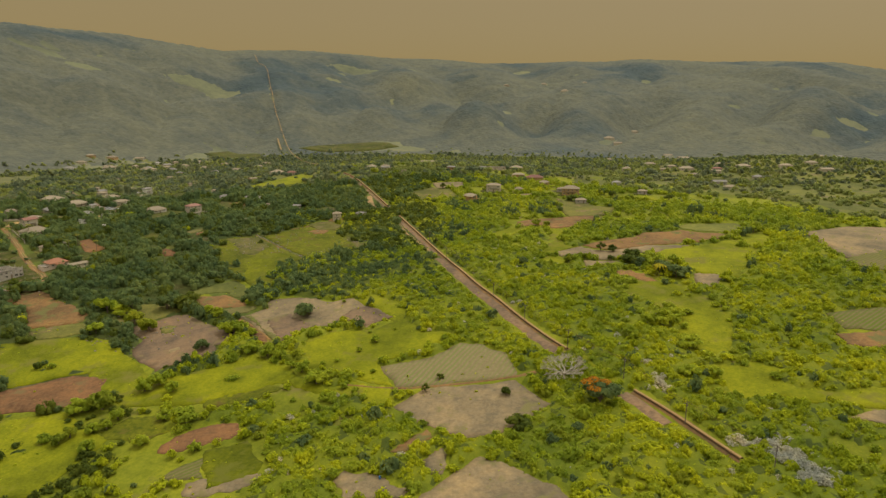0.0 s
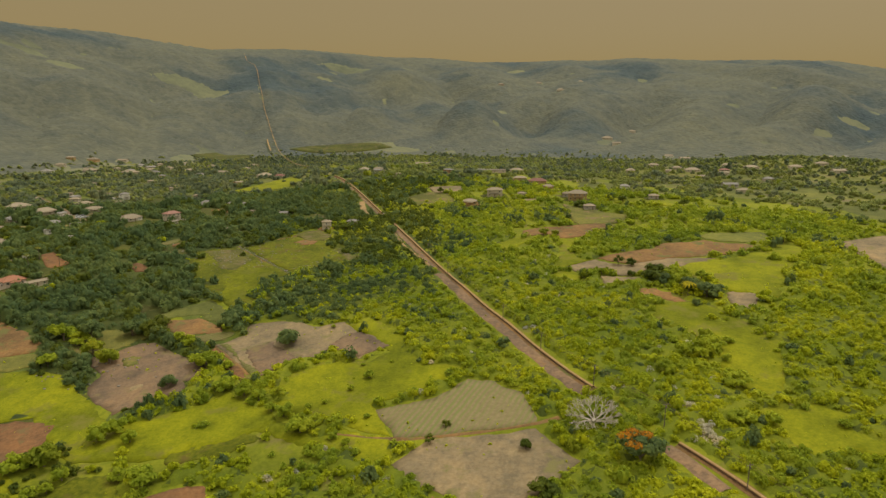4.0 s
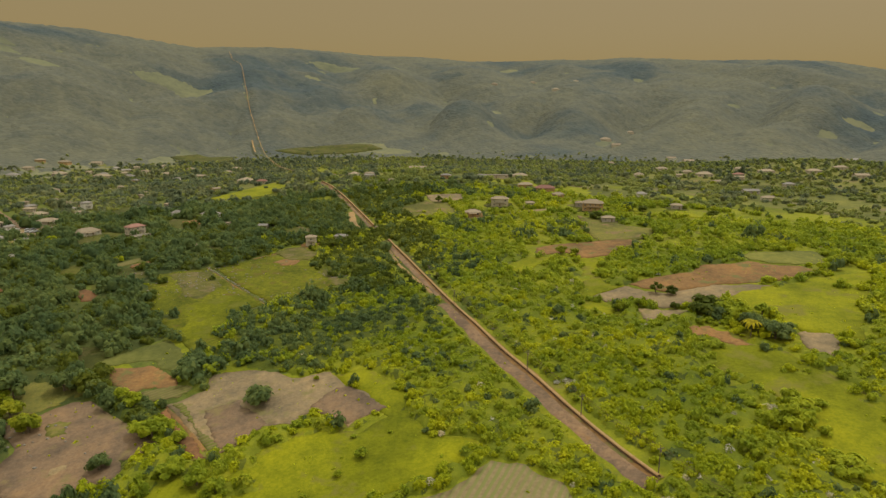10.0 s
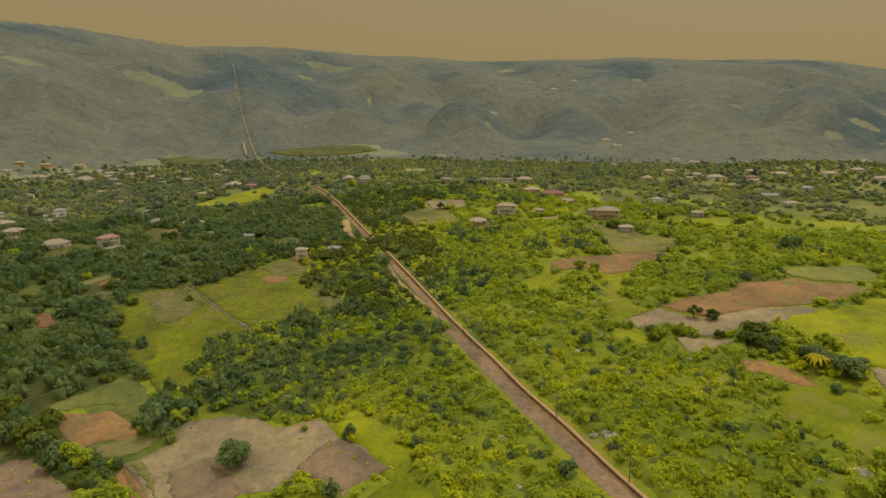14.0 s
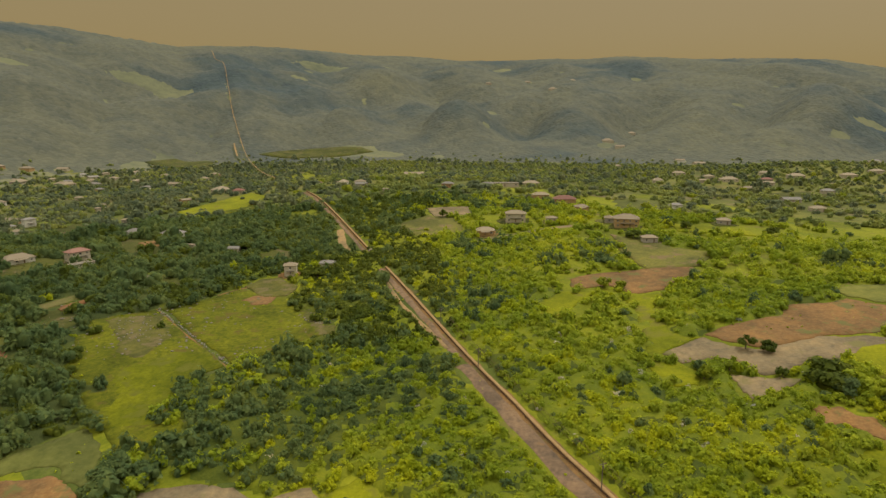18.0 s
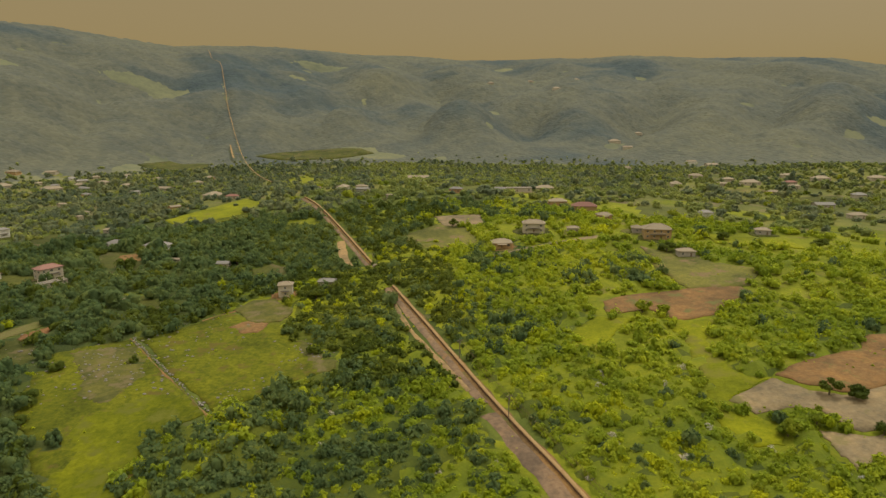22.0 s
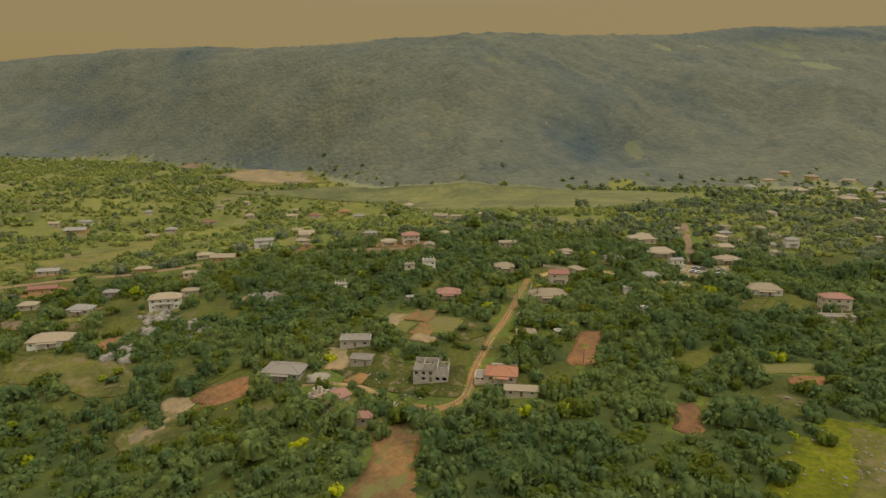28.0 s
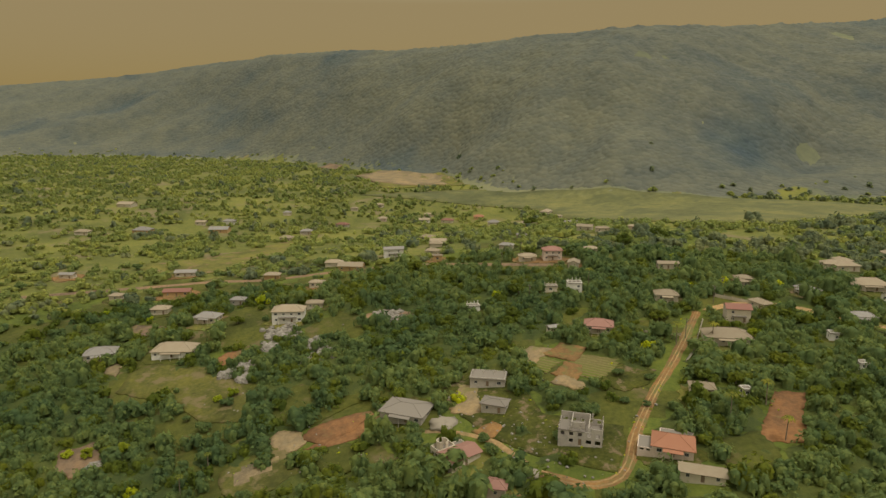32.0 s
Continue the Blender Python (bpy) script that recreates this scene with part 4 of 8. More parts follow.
field("crop_field", "sparse crop rows on pale tilled soil", CROP, (-22.6, 258.8), (0.8, 264.0), (13.8, 275.4), (24.0, 271.9), (33.2, 262.2), (35.6, 242.2), (18.0, 240.3), (-14.2, 240.6))
field("bare_field", "bare pale-brown tilled field beside a footpath", PALE_SOIL, (-14.5, 225.5), (-2.2, 237.8), (15.6, 237.6), (34.4, 238.7), (45.4, 219.6), (28.6, 204.4), (11.5, 201.5), (0.1, 210.8))
field("bare_field", "bare tan tilled field with a big bush", PALE_SOIL, (-101.8, 323.5), (-95.0, 327.3), (-88.2, 333.4), (-90.6, 344.1), (-77.5, 345.7), (-64.4, 343.0), (-53.9, 336.4), (-50.2, 338.3), (-42.8, 340.0), (-35.3, 327.3), (-18.5, 309.9), (-29.8, 303.9), (-32.0, 300.0), (-38.0, 306.3), (-45.2, 313.0), (-50.0, 308.8), (-51.9, 304.7), (-58.7, 305.0), (-62.6, 305.2), (-65.3, 298.9), (-68.4, 294.9), (-73.8, 290.8), (-85.7, 303.9))
field("ploughed_field", "brown tilled square beside tan earth", BROWN_SOIL, (-85.7, 317.4), (-73.8, 323.5), (-68.4, 314.9), (-60.7, 306.3), (-67.2, 296.1), (-74.4, 294.0), lift=0.1)
field("ploughed_field", "brown tilled square at the meadow's edge", BROWN_SOIL, (-46.9, 315.1), (-38.7, 327.3), (-34.3, 327.1), (-19.2, 309.9), (-29.8, 304.0), (-32.2, 301.9), (-38.0, 306.4), lift=0.1)
field("bare_field", "orange earth strip along a hedge", RED_EARTH, (-101.8, 318.0), (-101.3, 322.1), (-93.7, 311.5), (-79.9, 294.2), (-76.5, 289.8), (-79.0, 288.0), (-90.9, 302.8), lift=0.12)
field("green_plot", "row of young green crops on tilled earth", CROP_GREEN, (-99.0, 324.1), (-96.3, 324.1), (-73.2, 294.0), (-75.6, 291.9), lift=0.16)
field("ploughed_field", "brown ploughed field with weeds and scattered rubble", BROWN_SOIL, (-160.1, 317.8), (-149.4, 319.6), (-137.6, 329.6), (-131.8, 329.4), (-119.2, 318.6), (-104.9, 309.6), (-95.1, 298.9), (-99.3, 294.7), (-105.6, 292.7), (-102.1, 284.2), (-110.9, 280.2), (-118.4, 276.3), (-124.8, 270.1), (-138.9, 283.3), (-144.8, 291.8), (-143.4, 300.2), (-151.7, 309.0))
field("fallow_plot", "grey-green weedy patch in ploughed earth", DRY, (-140.2, 315.7), (-132.0, 315.6), (-130.3, 309.1), (-134.8, 307.1), lift=0.1, clear=False)
field("bare_field", "pale trodden patch in ploughed earth", PALE_SOIL, (-127.7, 290.1), (-123.2, 292.3), (-120.6, 290.0), (-123.4, 285.9), lift=0.1, clear=False)
field("ploughed_field", "brown tilled plot with weeds", RED_SOIL, (-136.5, 352.8), (-119.1, 354.3), (-103.5, 341.2), (-100.6, 334.8), (-110.4, 337.2), (-115.6, 335.2), (-120.4, 331.1), (-128.1, 339.8))
field("green_plot", "low green crop patch in tilled earth", CROP_GREEN, (-114.8, 333.1), (-109.7, 335.1), (-100.9, 336.8), (-95.9, 334.5), (-98.1, 328.3), (-104.8, 326.4), (-110.9, 328.7), lift=0.1)
field("fallow_plot", "strip of dry stubble beside a hedge", DRY, (-173.4, 326.6), (-171.5, 337.1), (-161.7, 345.2), (-147.0, 344.6), (-135.9, 335.8), (-138.2, 331.7), (-150.6, 321.7), (-161.7, 319.9), (-169.3, 322.3))
field("ploughed_field", "reddish tilled plot at the bush edge", RED_SOIL, (-240.2, 364.5), (-223.8, 357.7), (-206.9, 346.6), (-186.6, 329.3), (-185.4, 324.9), (-196.5, 320.9), (-210.5, 317.1))
field("crop_field", "pale tan crop strip below tilled earth", DRY, (-209.2, 314.9), (-196.5, 320.8), (-183.1, 322.8), (-175.8, 314.1), (-186.3, 307.9), (-203.8, 306.3))
field("ploughed_field", "red ploughed field in bright grass", RED_EARTH, (-182.9, 241.3), (-194.2, 258.4), (-179.7, 262.4), (-161.8, 270.7), (-145.2, 270.5), (-140.9, 264.2), (-142.0, 251.6), (-150.6, 245.4), (-163.4, 243.1))
field("ploughed_field", "small red-brown tilled plot among scrub", RED_EARTH, (-98.6, 211.6), (-95.5, 218.0), (-88.5, 222.1), (-80.6, 224.2), (-74.1, 224.1), (-70.6, 217.7), (-73.1, 213.7), (-86.1, 209.6), (-95.5, 207.4))
field("green_plot", "bright green crop plot", SPRING_MEADOW, (-80.5, 207.4), (-66.3, 211.6), (-57.0, 197.1), (-57.7, 190.8), (-72.7, 184.7))
field("bare_field", "trodden tan path strip below a crop plot", PALE_SOIL, (-79.5, 182.6), (-80.4, 188.7), (-75.2, 190.8), (-72.8, 184.7), (-60.5, 190.7), (-55.3, 190.7), (-58.8, 184.7), (-68.1, 182.6), (-70.5, 180.6))
field("green_plot", "green crop strip beside a path", CROP_GREEN, (-91.1, 192.9), (-86.2, 199.0), (-79.9, 203.2), (-75.5, 190.9), (-86.8, 190.8))
field("green_plot", "dark green planted plot with rows", OLIVE_MEADOW, (-127.5, 226.2), (-120.0, 234.5), (-105.3, 234.7), (-98.8, 222.0), (-109.3, 215.9), (-122.9, 220.1))
field("green_plot", "olive plot of sprouting crops", OLIVE_MEADOW, (-96.6, 245.1), (-86.9, 251.4), (-72.2, 259.7), (-61.5, 247.1), (-73.8, 238.7), (-91.0, 236.7))
field("bare_field", "bare pale tilled field by the scrub", PALE_SOIL, (-11.1, 155.5), (-3.6, 171.6), (16.6, 190.6), (39.3, 172.2), (45.6, 149.8))
field("ploughed_field", "narrow strip of red-brown earth", RED_SOIL, (-13.8, 197.2), (-1.3, 209.2), (0.7, 203.6), (-9.8, 195.1))
field("bare_field", "pale earth patch in a weedy plot", PALE_SOIL, (-31.1, 182.4), (-28.3, 188.7), (-20.6, 186.7), (-12.9, 180.5), (-5.3, 176.2), (-9.8, 172.1), (-27.2, 174.2))
field("bare_field", "small pale earth patch in weeds", PALE_SOIL, (-2.6, 190.8), (4.2, 197.0), (5.3, 190.8), (4.0, 182.5), (-0.4, 184.6))
field("meadow", "bright yellow-green meadow", LUSH, (-226.2, 294.4), (-214.9, 302.3), (-176.4, 309.1), (-138.2, 281.1), (-155.1, 272.9), (-189.0, 261.8), (-201.2, 258.1))
field("meadow", "bright yellow-green meadow with low bushes", LUSH, (-183.7, 232.9), (-173.6, 237.9), (-148.3, 241.4), (-121.3, 219.3), (-129.6, 187.5), (-157.5, 190.3))
field("meadow", "bright yellow-green meadow between tilled fields", LUSH, (-40.5, 336.9), (-27.9, 342.1), (-11.7, 320.8), (-11.4, 305.5), (-2.3, 290.5), (14.8, 283.4), (-4.6, 269.4), (-23.2, 262.1), (-15.4, 241.4), (-32.5, 251.0), (-59.7, 264.3), (-69.0, 277.6), (-59.4, 291.3), (-45.1, 306.4), (-29.0, 294.9), (-18.3, 304.3))
field("meadow", "bright meadow below a footpath", LUSH, (-15.4, 240.8), (-32.3, 248.9), (-40.8, 245.0), (-23.0, 227.0), (-14.7, 225.9))
field("meadow", "bright meadow beside the old boundary hedge", LUSH, (-178.5, 309.0), (-161.8, 303.7), (-142.9, 285.2), (-122.3, 264.9), (-102.4, 268.7), (-82.5, 281.3), (-67.1, 270.3), (-57.8, 256.2), (-76.6, 244.6), (-100.9, 239.5), (-127.0, 242.7), (-153.4, 268.3))
field("meadow", "bright grass between scrub patches", LUSH, (-94.1, 275.4), (-65.4, 263.4), (-37.5, 242.6), (-16.4, 239.2), (-13.5, 228.2), (-32.0, 235.2), (-62.7, 251.1), (-94.5, 260.6))
field("meadow", "bright grass strip over the buried conveyor", LUSH, (60.4, 254.5), (64.9, 256.5), (72.5, 244.2), (77.4, 227.0), (72.7, 226.6), (66.1, 239.1), lift=0.1)
field("ploughed_field", "wide reddish ploughed field with a lone tree", RED_SOIL, (101.2, 411.4), (111.0, 417.1), (123.7, 420.8), (140.4, 424.1), (148.7, 434.1), (166.4, 433.2), (176.6, 436.8), (183.6, 428.2), (198.8, 421.3), (202.6, 410.7), (176.2, 401.6), (159.0, 400.4), (141.1, 401.3), (119.9, 396.1), (112.2, 398.5), (105.2, 405.0))
field("bare_field", "tan bare field with weeds along its edge", PALE_SOIL, (78.6, 400.0), (91.7, 405.6), (100.1, 409.4), (104.0, 403.1), (111.2, 396.5), (120.1, 396.0), (141.1, 401.2), (157.6, 398.5), (166.8, 393.8), (155.5, 386.2), (143.6, 384.5), (132.6, 381.0), (125.6, 383.4), (115.9, 377.7), (109.7, 375.7), (102.8, 378.2), (101.7, 388.5), (93.1, 391.2), (82.7, 389.5))
field("bare_field", "small tan earth patch beside bushes", PALE_SOIL, (94.7, 378.4), (98.7, 376.2), (109.6, 373.7), (115.3, 371.3), (110.0, 367.4), (99.0, 361.8), (92.3, 360.0), (92.6, 366.3))
field("crop_field", "grey-green fallow beside ploughed earth", SUN_PASTURE, (178.1, 447.1), (190.1, 452.6), (222.5, 450.9), (220.1, 434.6), (210.1, 422.6), (197.0, 425.4), (185.1, 430.2), (178.5, 438.7))
field("meadow", "bright green pasture on the rise", LUSH, (138.8, 381.5), (148.2, 389.5), (175.8, 396.7), (201.2, 404.0), (227.2, 406.9), (166.3, 328.5), (160.5, 334.9), (150.7, 339.6), (147.6, 350.1), (143.6, 360.6), (138.9, 369.0))
field("bare_field", "small tan earth patch in pasture", PALE_SOIL, (146.5, 339.6), (151.1, 339.5), (159.9, 337.0), (158.8, 330.7), (149.9, 318.7), (143.4, 323.1), (144.0, 331.5))
field("ploughed_field", "small reddish earth strip in pasture", RED_SOIL, (107.2, 352.9), (110.3, 354.9), (116.3, 352.6), (121.1, 346.1), (123.0, 337.6), (123.4, 331.4), (117.6, 333.7), (113.5, 340.3), (111.0, 344.5), (105.8, 344.7), (104.4, 347.0))
field("meadow", "bright green pasture dotted with bushes", LUSH, (108.3, 337.0), (133.5, 329.0), (137.4, 316.2), (145.7, 284.8), (122.8, 243.7), (113.9, 251.0), (111.5, 265.0), (114.7, 289.0), (100.6, 316.7))
field("meadow", "bright green pasture below the scrub", LUSH, (111.0, 239.1), (133.1, 239.7), (140.8, 230.5), (125.6, 210.0), (107.2, 220.9))
field("bare_field", "pale reddish bare field", PALE_SOIL, (252.4, 417.5), (295.5, 436.1), (335.0, 434.5), (291.2, 375.0), (243.2, 355.0))
field("green_plot", "grey-green crop plot", CROP_GREEN, (239.0, 351.0), (266.7, 375.1), (314.9, 397.1), (272.1, 331.6), (242.9, 334.7))
field("green_plot", "grey-green crop plot on the slope", CROP_GREEN, (185.7, 281.2), (217.2, 284.9), (229.2, 274.8), (212.3, 259.0), (183.9, 265.5))
field("ploughed_field", "reddish earth strip in pasture", RED_SOIL, (177.2, 260.7), (202.0, 263.0), (221.0, 257.4), (201.7, 244.6), (176.9, 250.4))
field("bare_field", "pale earth patch in pasture", PALE_SOIL, (145.2, 200.1), (161.4, 204.2), (171.5, 198.3), (158.3, 190.8))
field("meadow", "bright green pasture strip", LUSH, (109.8, 239.0), (136.0, 240.8), (138.0, 223.2), (170.0, 216.6), (181.8, 212.0), (161.4, 204.2), (140.8, 209.4), (125.8, 216.4), (117.2, 225.2))
field("ploughed_field", "reddish earth plot on the rise", RED_SOIL, (68.2, 489.8), (84.9, 495.3), (103.7, 496.4), (121.3, 501.7), (133.7, 501.1), (135.9, 488.5), (119.5, 474.8), (107.0, 465.1), (91.7, 461.7), (88.2, 468.0), (82.3, 476.6), (70.3, 475.1), (65.2, 477.5))
field("meadow", "grassy clearing in the scrub", LUSH, (41.6, 446.1), (45.6, 460.5), (60.3, 474.3), (75.0, 469.3), (63.1, 457.5), (54.2, 441.3))
field("meadow", "bright grass strip winding between thickets", LUSH, (86.9, 464.4), (105.7, 461.2), (93.2, 443.3), (90.1, 431.0), (90.9, 416.5), (99.2, 409.8), (84.5, 402.3), (78.8, 398.4), (82.0, 389.9), (85.5, 381.5), (81.9, 373.4), (74.5, 373.8), (70.1, 380.3), (70.6, 396.7), (77.2, 410.9), (83.3, 435.6))
field("meadow", "grassy knoll with a lone tree", DRY, (-25.7, 613.1), (2.2, 639.0), (21.4, 626.5), (24.9, 584.7), (-7.4, 586.3))
field("bare_field", "bare earth plot on the knoll", PALE_SOIL, (1.0, 659.3), (32.5, 657.3), (33.7, 630.0), (5.9, 633.3))
field("meadow", "bright green field on the far slope", LUSH, (-209.7, 730.6), (-165.6, 813.8), (-142.0, 778.0), (-145.3, 725.6), (-188.4, 700.6))
field("meadow", "bright green field beside trees", LUSH, (163.0, 593.7), (205.5, 576.3), (202.6, 552.1), (158.2, 570.1))
field("fallow_plot", "dry grassy plots below the houses", DRY, (114.3, 568.1), (137.8, 539.2), (157.3, 518.3), (139.8, 495.4), (111.0, 496.9), (107.2, 527.7))
field("meadow", "far green clearing at the hill foot", PASTURE, (-486.6, 1374.8), (-458.6, 1453.0), (-378.8, 1432.4), (-362.0, 1337.0), (-425.5, 1329.4), step=18.0)
field("meadow", "far green clearing below the woods", PASTURE, (-312.8, 1520.5), (-233.1, 1641.8), (-107.3, 1606.3), (-79.5, 1573.9), (-149.3, 1534.1), (-259.1, 1511.5), step=22.0)
field("meadow", "far bright green field beyond the rise", LUSH, (-180.2, 1064.5), (-170.4, 1210.4), (-136.1, 1086.9), (-121.6, 903.8), step=12.0)
field("meadow", "pale grass between far trees", PASTURE, (337.1, 798.5), (403.7, 813.5), (403.4, 781.7), (334.9, 760.3), step=12.0)
field("bare_field", "dry earth plot among far trees", DRY, (307.7, 855.2), (359.1, 876.4), (354.4, 846.9), (303.6, 819.1), step=12.0)
field("meadow", "wide yellow-green meadow strewn with stones", OLIVE_MEADOW, (-160.9, 465.5), (-148.8, 473.2), (-133.6, 478.9), (-115.0, 454.7), (-97.3, 431.9), (-85.2, 417.5), (-96.3, 407.6), (-96.7, 390.6), (-86.3, 366.6), (-105.5, 363.4), (-130.4, 396.6), (-152.9, 430.1))
field("meadow", "olive-green meadow beyond a stone wall", OLIVE_MEADOW, (-132.4, 479.8), (-115.5, 490.4), (-102.1, 505.6), (-74.1, 490.6), (-66.6, 476.4), (-46.5, 444.3), (-67.7, 428.7), (-83.9, 417.7), (-97.0, 434.1), (-112.7, 455.1), lift=0.03)
field("meadow", "lush bright patch in the stony meadow", SPRING_MEADOW, (-117.9, 422.7), (-110.1, 432.8), (-96.2, 429.7), (-88.7, 420.9), (-90.9, 412.7), (-96.2, 406.8), (-98.9, 400.6), (-97.0, 390.0), (-95.7, 375.2), (-113.1, 376.4), (-120.8, 387.3), (-119.2, 395.6), (-127.1, 408.8), (-124.7, 419.1), lift=0.05, clear=False)
field("fallow_plot", "grey-brown stony patch in the meadow", STONY_MEADOW, (-152.5, 466.9), (-139.5, 472.3), (-128.9, 471.4), (-120.2, 458.3), (-115.4, 445.5), (-119.4, 431.4), (-121.7, 425.1), (-131.5, 429.9), (-140.5, 447.3), lift=0.05, clear=False)
field("bare_field", "bare reddish plot at the meadow's corner", RED_SOIL, (-97.2, 488.0), (-91.7, 493.8), (-80.4, 491.1), (-82.8, 480.8), (-90.7, 481.3), lift=0.12)
field("bare_field", "dry earth corner of the stony meadow", STONY_MEADOW, (-100.3, 508.9), (-93.8, 521.0), (-83.1, 522.5), (-71.9, 505.3), (-75.0, 492.9), (-87.7, 491.6), lift=0.12)
field("meadow", "rust-tinged grass at the meadow's corner", STONY_MEADOW, (-69.7, 480.0), (-65.1, 473.4), (-48.4, 451.6), (-46.9, 443.1), (-52.4, 439.3), (-63.1, 460.8), lift=0.06)
field("green_plot", "light green crop plot with a hedge", SUN_PASTURE, (-142.5, 359.4), (-134.3, 367.5), (-120.8, 377.5), (-111.7, 368.8), (-105.6, 347.6), (-116.5, 354.3), (-123.2, 358.5), (-137.4, 355.0))
field("ploughed_field", "brown earth plot in dense bush", RED_EARTH, (-193.4, 435.1), (-188.0, 442.3), (-173.6, 429.7), (-175.0, 425.2), (-181.7, 424.4))
field("ploughed_field", "red earth plot beside palms", RED_EARTH, (-255.6, 450.6), (-250.7, 460.4), (-227.7, 439.2), (-234.6, 426.5))
field("yard", "reddish trodden yard running downhill", RED_SOIL, (-248.3, 354.7), (-236.2, 366.2), (-220.8, 359.1), (-205.9, 347.4), (-192.8, 339.1), (-182.8, 331.2), (-200.3, 317.4), (-210.3, 325.4), (-223.2, 337.9), (-238.0, 348.2))
field("bare_field", "small plot of bare tan earth", PALE_SOIL, (-322.5, 382.8), (-326.6, 396.5), (-318.4, 403.9), (-311.5, 391.6), lift=0.14)
field("ploughed_field", "small reddish plot above tilled squares", RED_SOIL, (-318.2, 396.6), (-322.9, 408.6), (-313.6, 415.4), (-305.6, 405.5), lift=0.17)
field("bare_field", "square of bare tan earth", RED_SOIL, (-302.4, 393.4), (-308.1, 402.7), (-301.7, 406.4), (-291.9, 398.7), lift=0.14)
field("bare_field", "pale square of tilled earth", PALE_SOIL, (-296.4, 390.3), (-299.0, 397.3), (-288.3, 401.2), (-287.1, 396.0), lift=0.2)
field("yard", "pale rubble ground beside an unfinished house", PALE_SOIL, (-305.6, 353.8), (-313.9, 360.6), (-307.4, 366.6), (-294.0, 363.2), (-290.8, 357.3), (-296.6, 351.8), lift=0.12)
field("yard", "orange trodden earth beside rubble", RED_SOIL, (-281.9, 354.0), (-283.8, 362.2), (-278.5, 364.7), (-274.7, 359.5), (-276.6, 354.0), lift=0.16)
field("yard", "grassy yard beside a red-roofed house", YARD, (-234.4, 413.1), (-236.7, 423.0), (-230.7, 428.3), (-219.8, 419.3), (-225.2, 410.6))
field("green_plot", "small green square plot", CROP_GREEN, (-312.5, 387.6), (-318.1, 396.8), (-308.4, 401.8), (-302.9, 392.3))
field("green_plot", "dark green crop plot beside tilled squares", CROP_GREEN, (-299.8, 398.2), (-312.5, 409.0), (-298.4, 421.5), (-291.8, 414.7), (-291.2, 404.1))
field("fallow_plot", "weedy fallow plot beside the lane", YARD, (-290.1, 404.2), (-296.7, 419.6), (-285.4, 427.9), (-278.4, 419.9), (-277.6, 409.4))
field("ploughed_field", "long strip of orange-red earth", RED_EARTH, (-301.9, 301.1), (-306.3, 312.4), (-308.7, 329.3), (-302.2, 328.2), (-297.6, 311.1))
field("bare_field", "brown earth plot with white building rubble", BROWN_SOIL, (-331.3, 219.1), (-342.2, 219.3), (-343.5, 229.2), (-335.7, 233.8), (-326.5, 234.6), (-323.4, 230.2), (-322.9, 225.3), lift=0.14)
field("bare_field", "orange earth bank beside a pale house", RED_EARTH, (-390.4, 269.3), (-395.2, 275.4), (-394.7, 284.2), (-384.2, 282.8), (-382.4, 274.3), lift=0.14)
field("bare_field", "pale driveway below a grey house", PALE_SOIL, (-400.2, 223.1), (-407.8, 227.0), (-402.5, 229.9), (-393.9, 229.1), lift=0.14)
field("bare_field", "brown earth between village trees", BROWN_SOIL, (-445.9, 223.8), (-452.8, 229.5), (-443.9, 244.2), (-434.1, 247.7), (-433.8, 234.6), lift=0.14)
field("bare_field", "pale gravelly patch", PALE_SOIL, (-314.7, 290.3), (-317.7, 294.0), (-314.6, 301.2), (-305.0, 302.4), (-302.9, 297.1), (-304.6, 292.8), lift=0.14)
field("fallow_plot", "dry grassy strip below the gravelly patch", STONY_MEADOW, (-296.6, 273.8), (-304.6, 276.7), (-307.7, 285.3), (-312.2, 290.9), (-300.6, 297.2), (-288.7, 298.7), (-283.9, 288.2), (-283.6, 277.8), lift=0.12)
field("bare_field", "narrow strip of orange earth", RED_EARTH, (-307.6, 301.6), (-313.3, 304.8), (-314.7, 317.8), (-313.1, 326.7), (-308.4, 326.9), (-304.4, 320.0), (-300.5, 308.0), lift=0.14)
field("meadow", "open olive meadow between the woods", STONY_MEADOW, (-379.2, 231.1), (-396.0, 234.6), (-400.2, 245.6), (-385.5, 263.7), (-367.6, 278.6), (-345.5, 287.7), (-332.1, 281.6), (-338.1, 267.4), (-359.7, 254.5), lift=0.12)
field("meadow", "small grassy opening in the woods", PASTURE, (-296.1, 302.4), (-298.5, 312.7), (-291.0, 325.5), (-280.5, 328.9), (-280.7, 317.1), (-283.2, 306.3), lift=0.12)
field("meadow", "open grass beside the long shed", PASTURE, (-240.9, 417.8), (-239.6, 431.0), (-229.3, 428.9), (-223.3, 416.4), (-228.0, 410.4), lift=0.12)
field("meadow", "sunny clearing in the dark woods", PASTURE, (-216.0, 464.3), (-217.5, 481.5), (-207.3, 484.3), (-203.3, 472.9), (-205.6, 457.5), lift=0.12)
field("bare_field", "brown earth below the bush", BROWN_SOIL, (-402.9, 340.1), (-402.5, 352.1), (-391.1, 362.7), (-384.7, 356.5), (-390.3, 343.3), lift=0.14)
field("fallow_plot", "dry earth plot in the bush", PALE_SOIL, (-299.5, 276.2), (-304.9, 285.7), (-302.0, 293.7), (-293.4, 291.1), (-290.1, 281.7), (-292.9, 277.2), lift=0.12)
field("meadow", "dry pasture with scattered trees", DRY, (-600.7, 216.6), (-616.9, 262.1), (-648.7, 290.8), (-698.7, 335.6), (-600.6, 316.8), (-542.1, 269.2), (-566.5, 219.5))
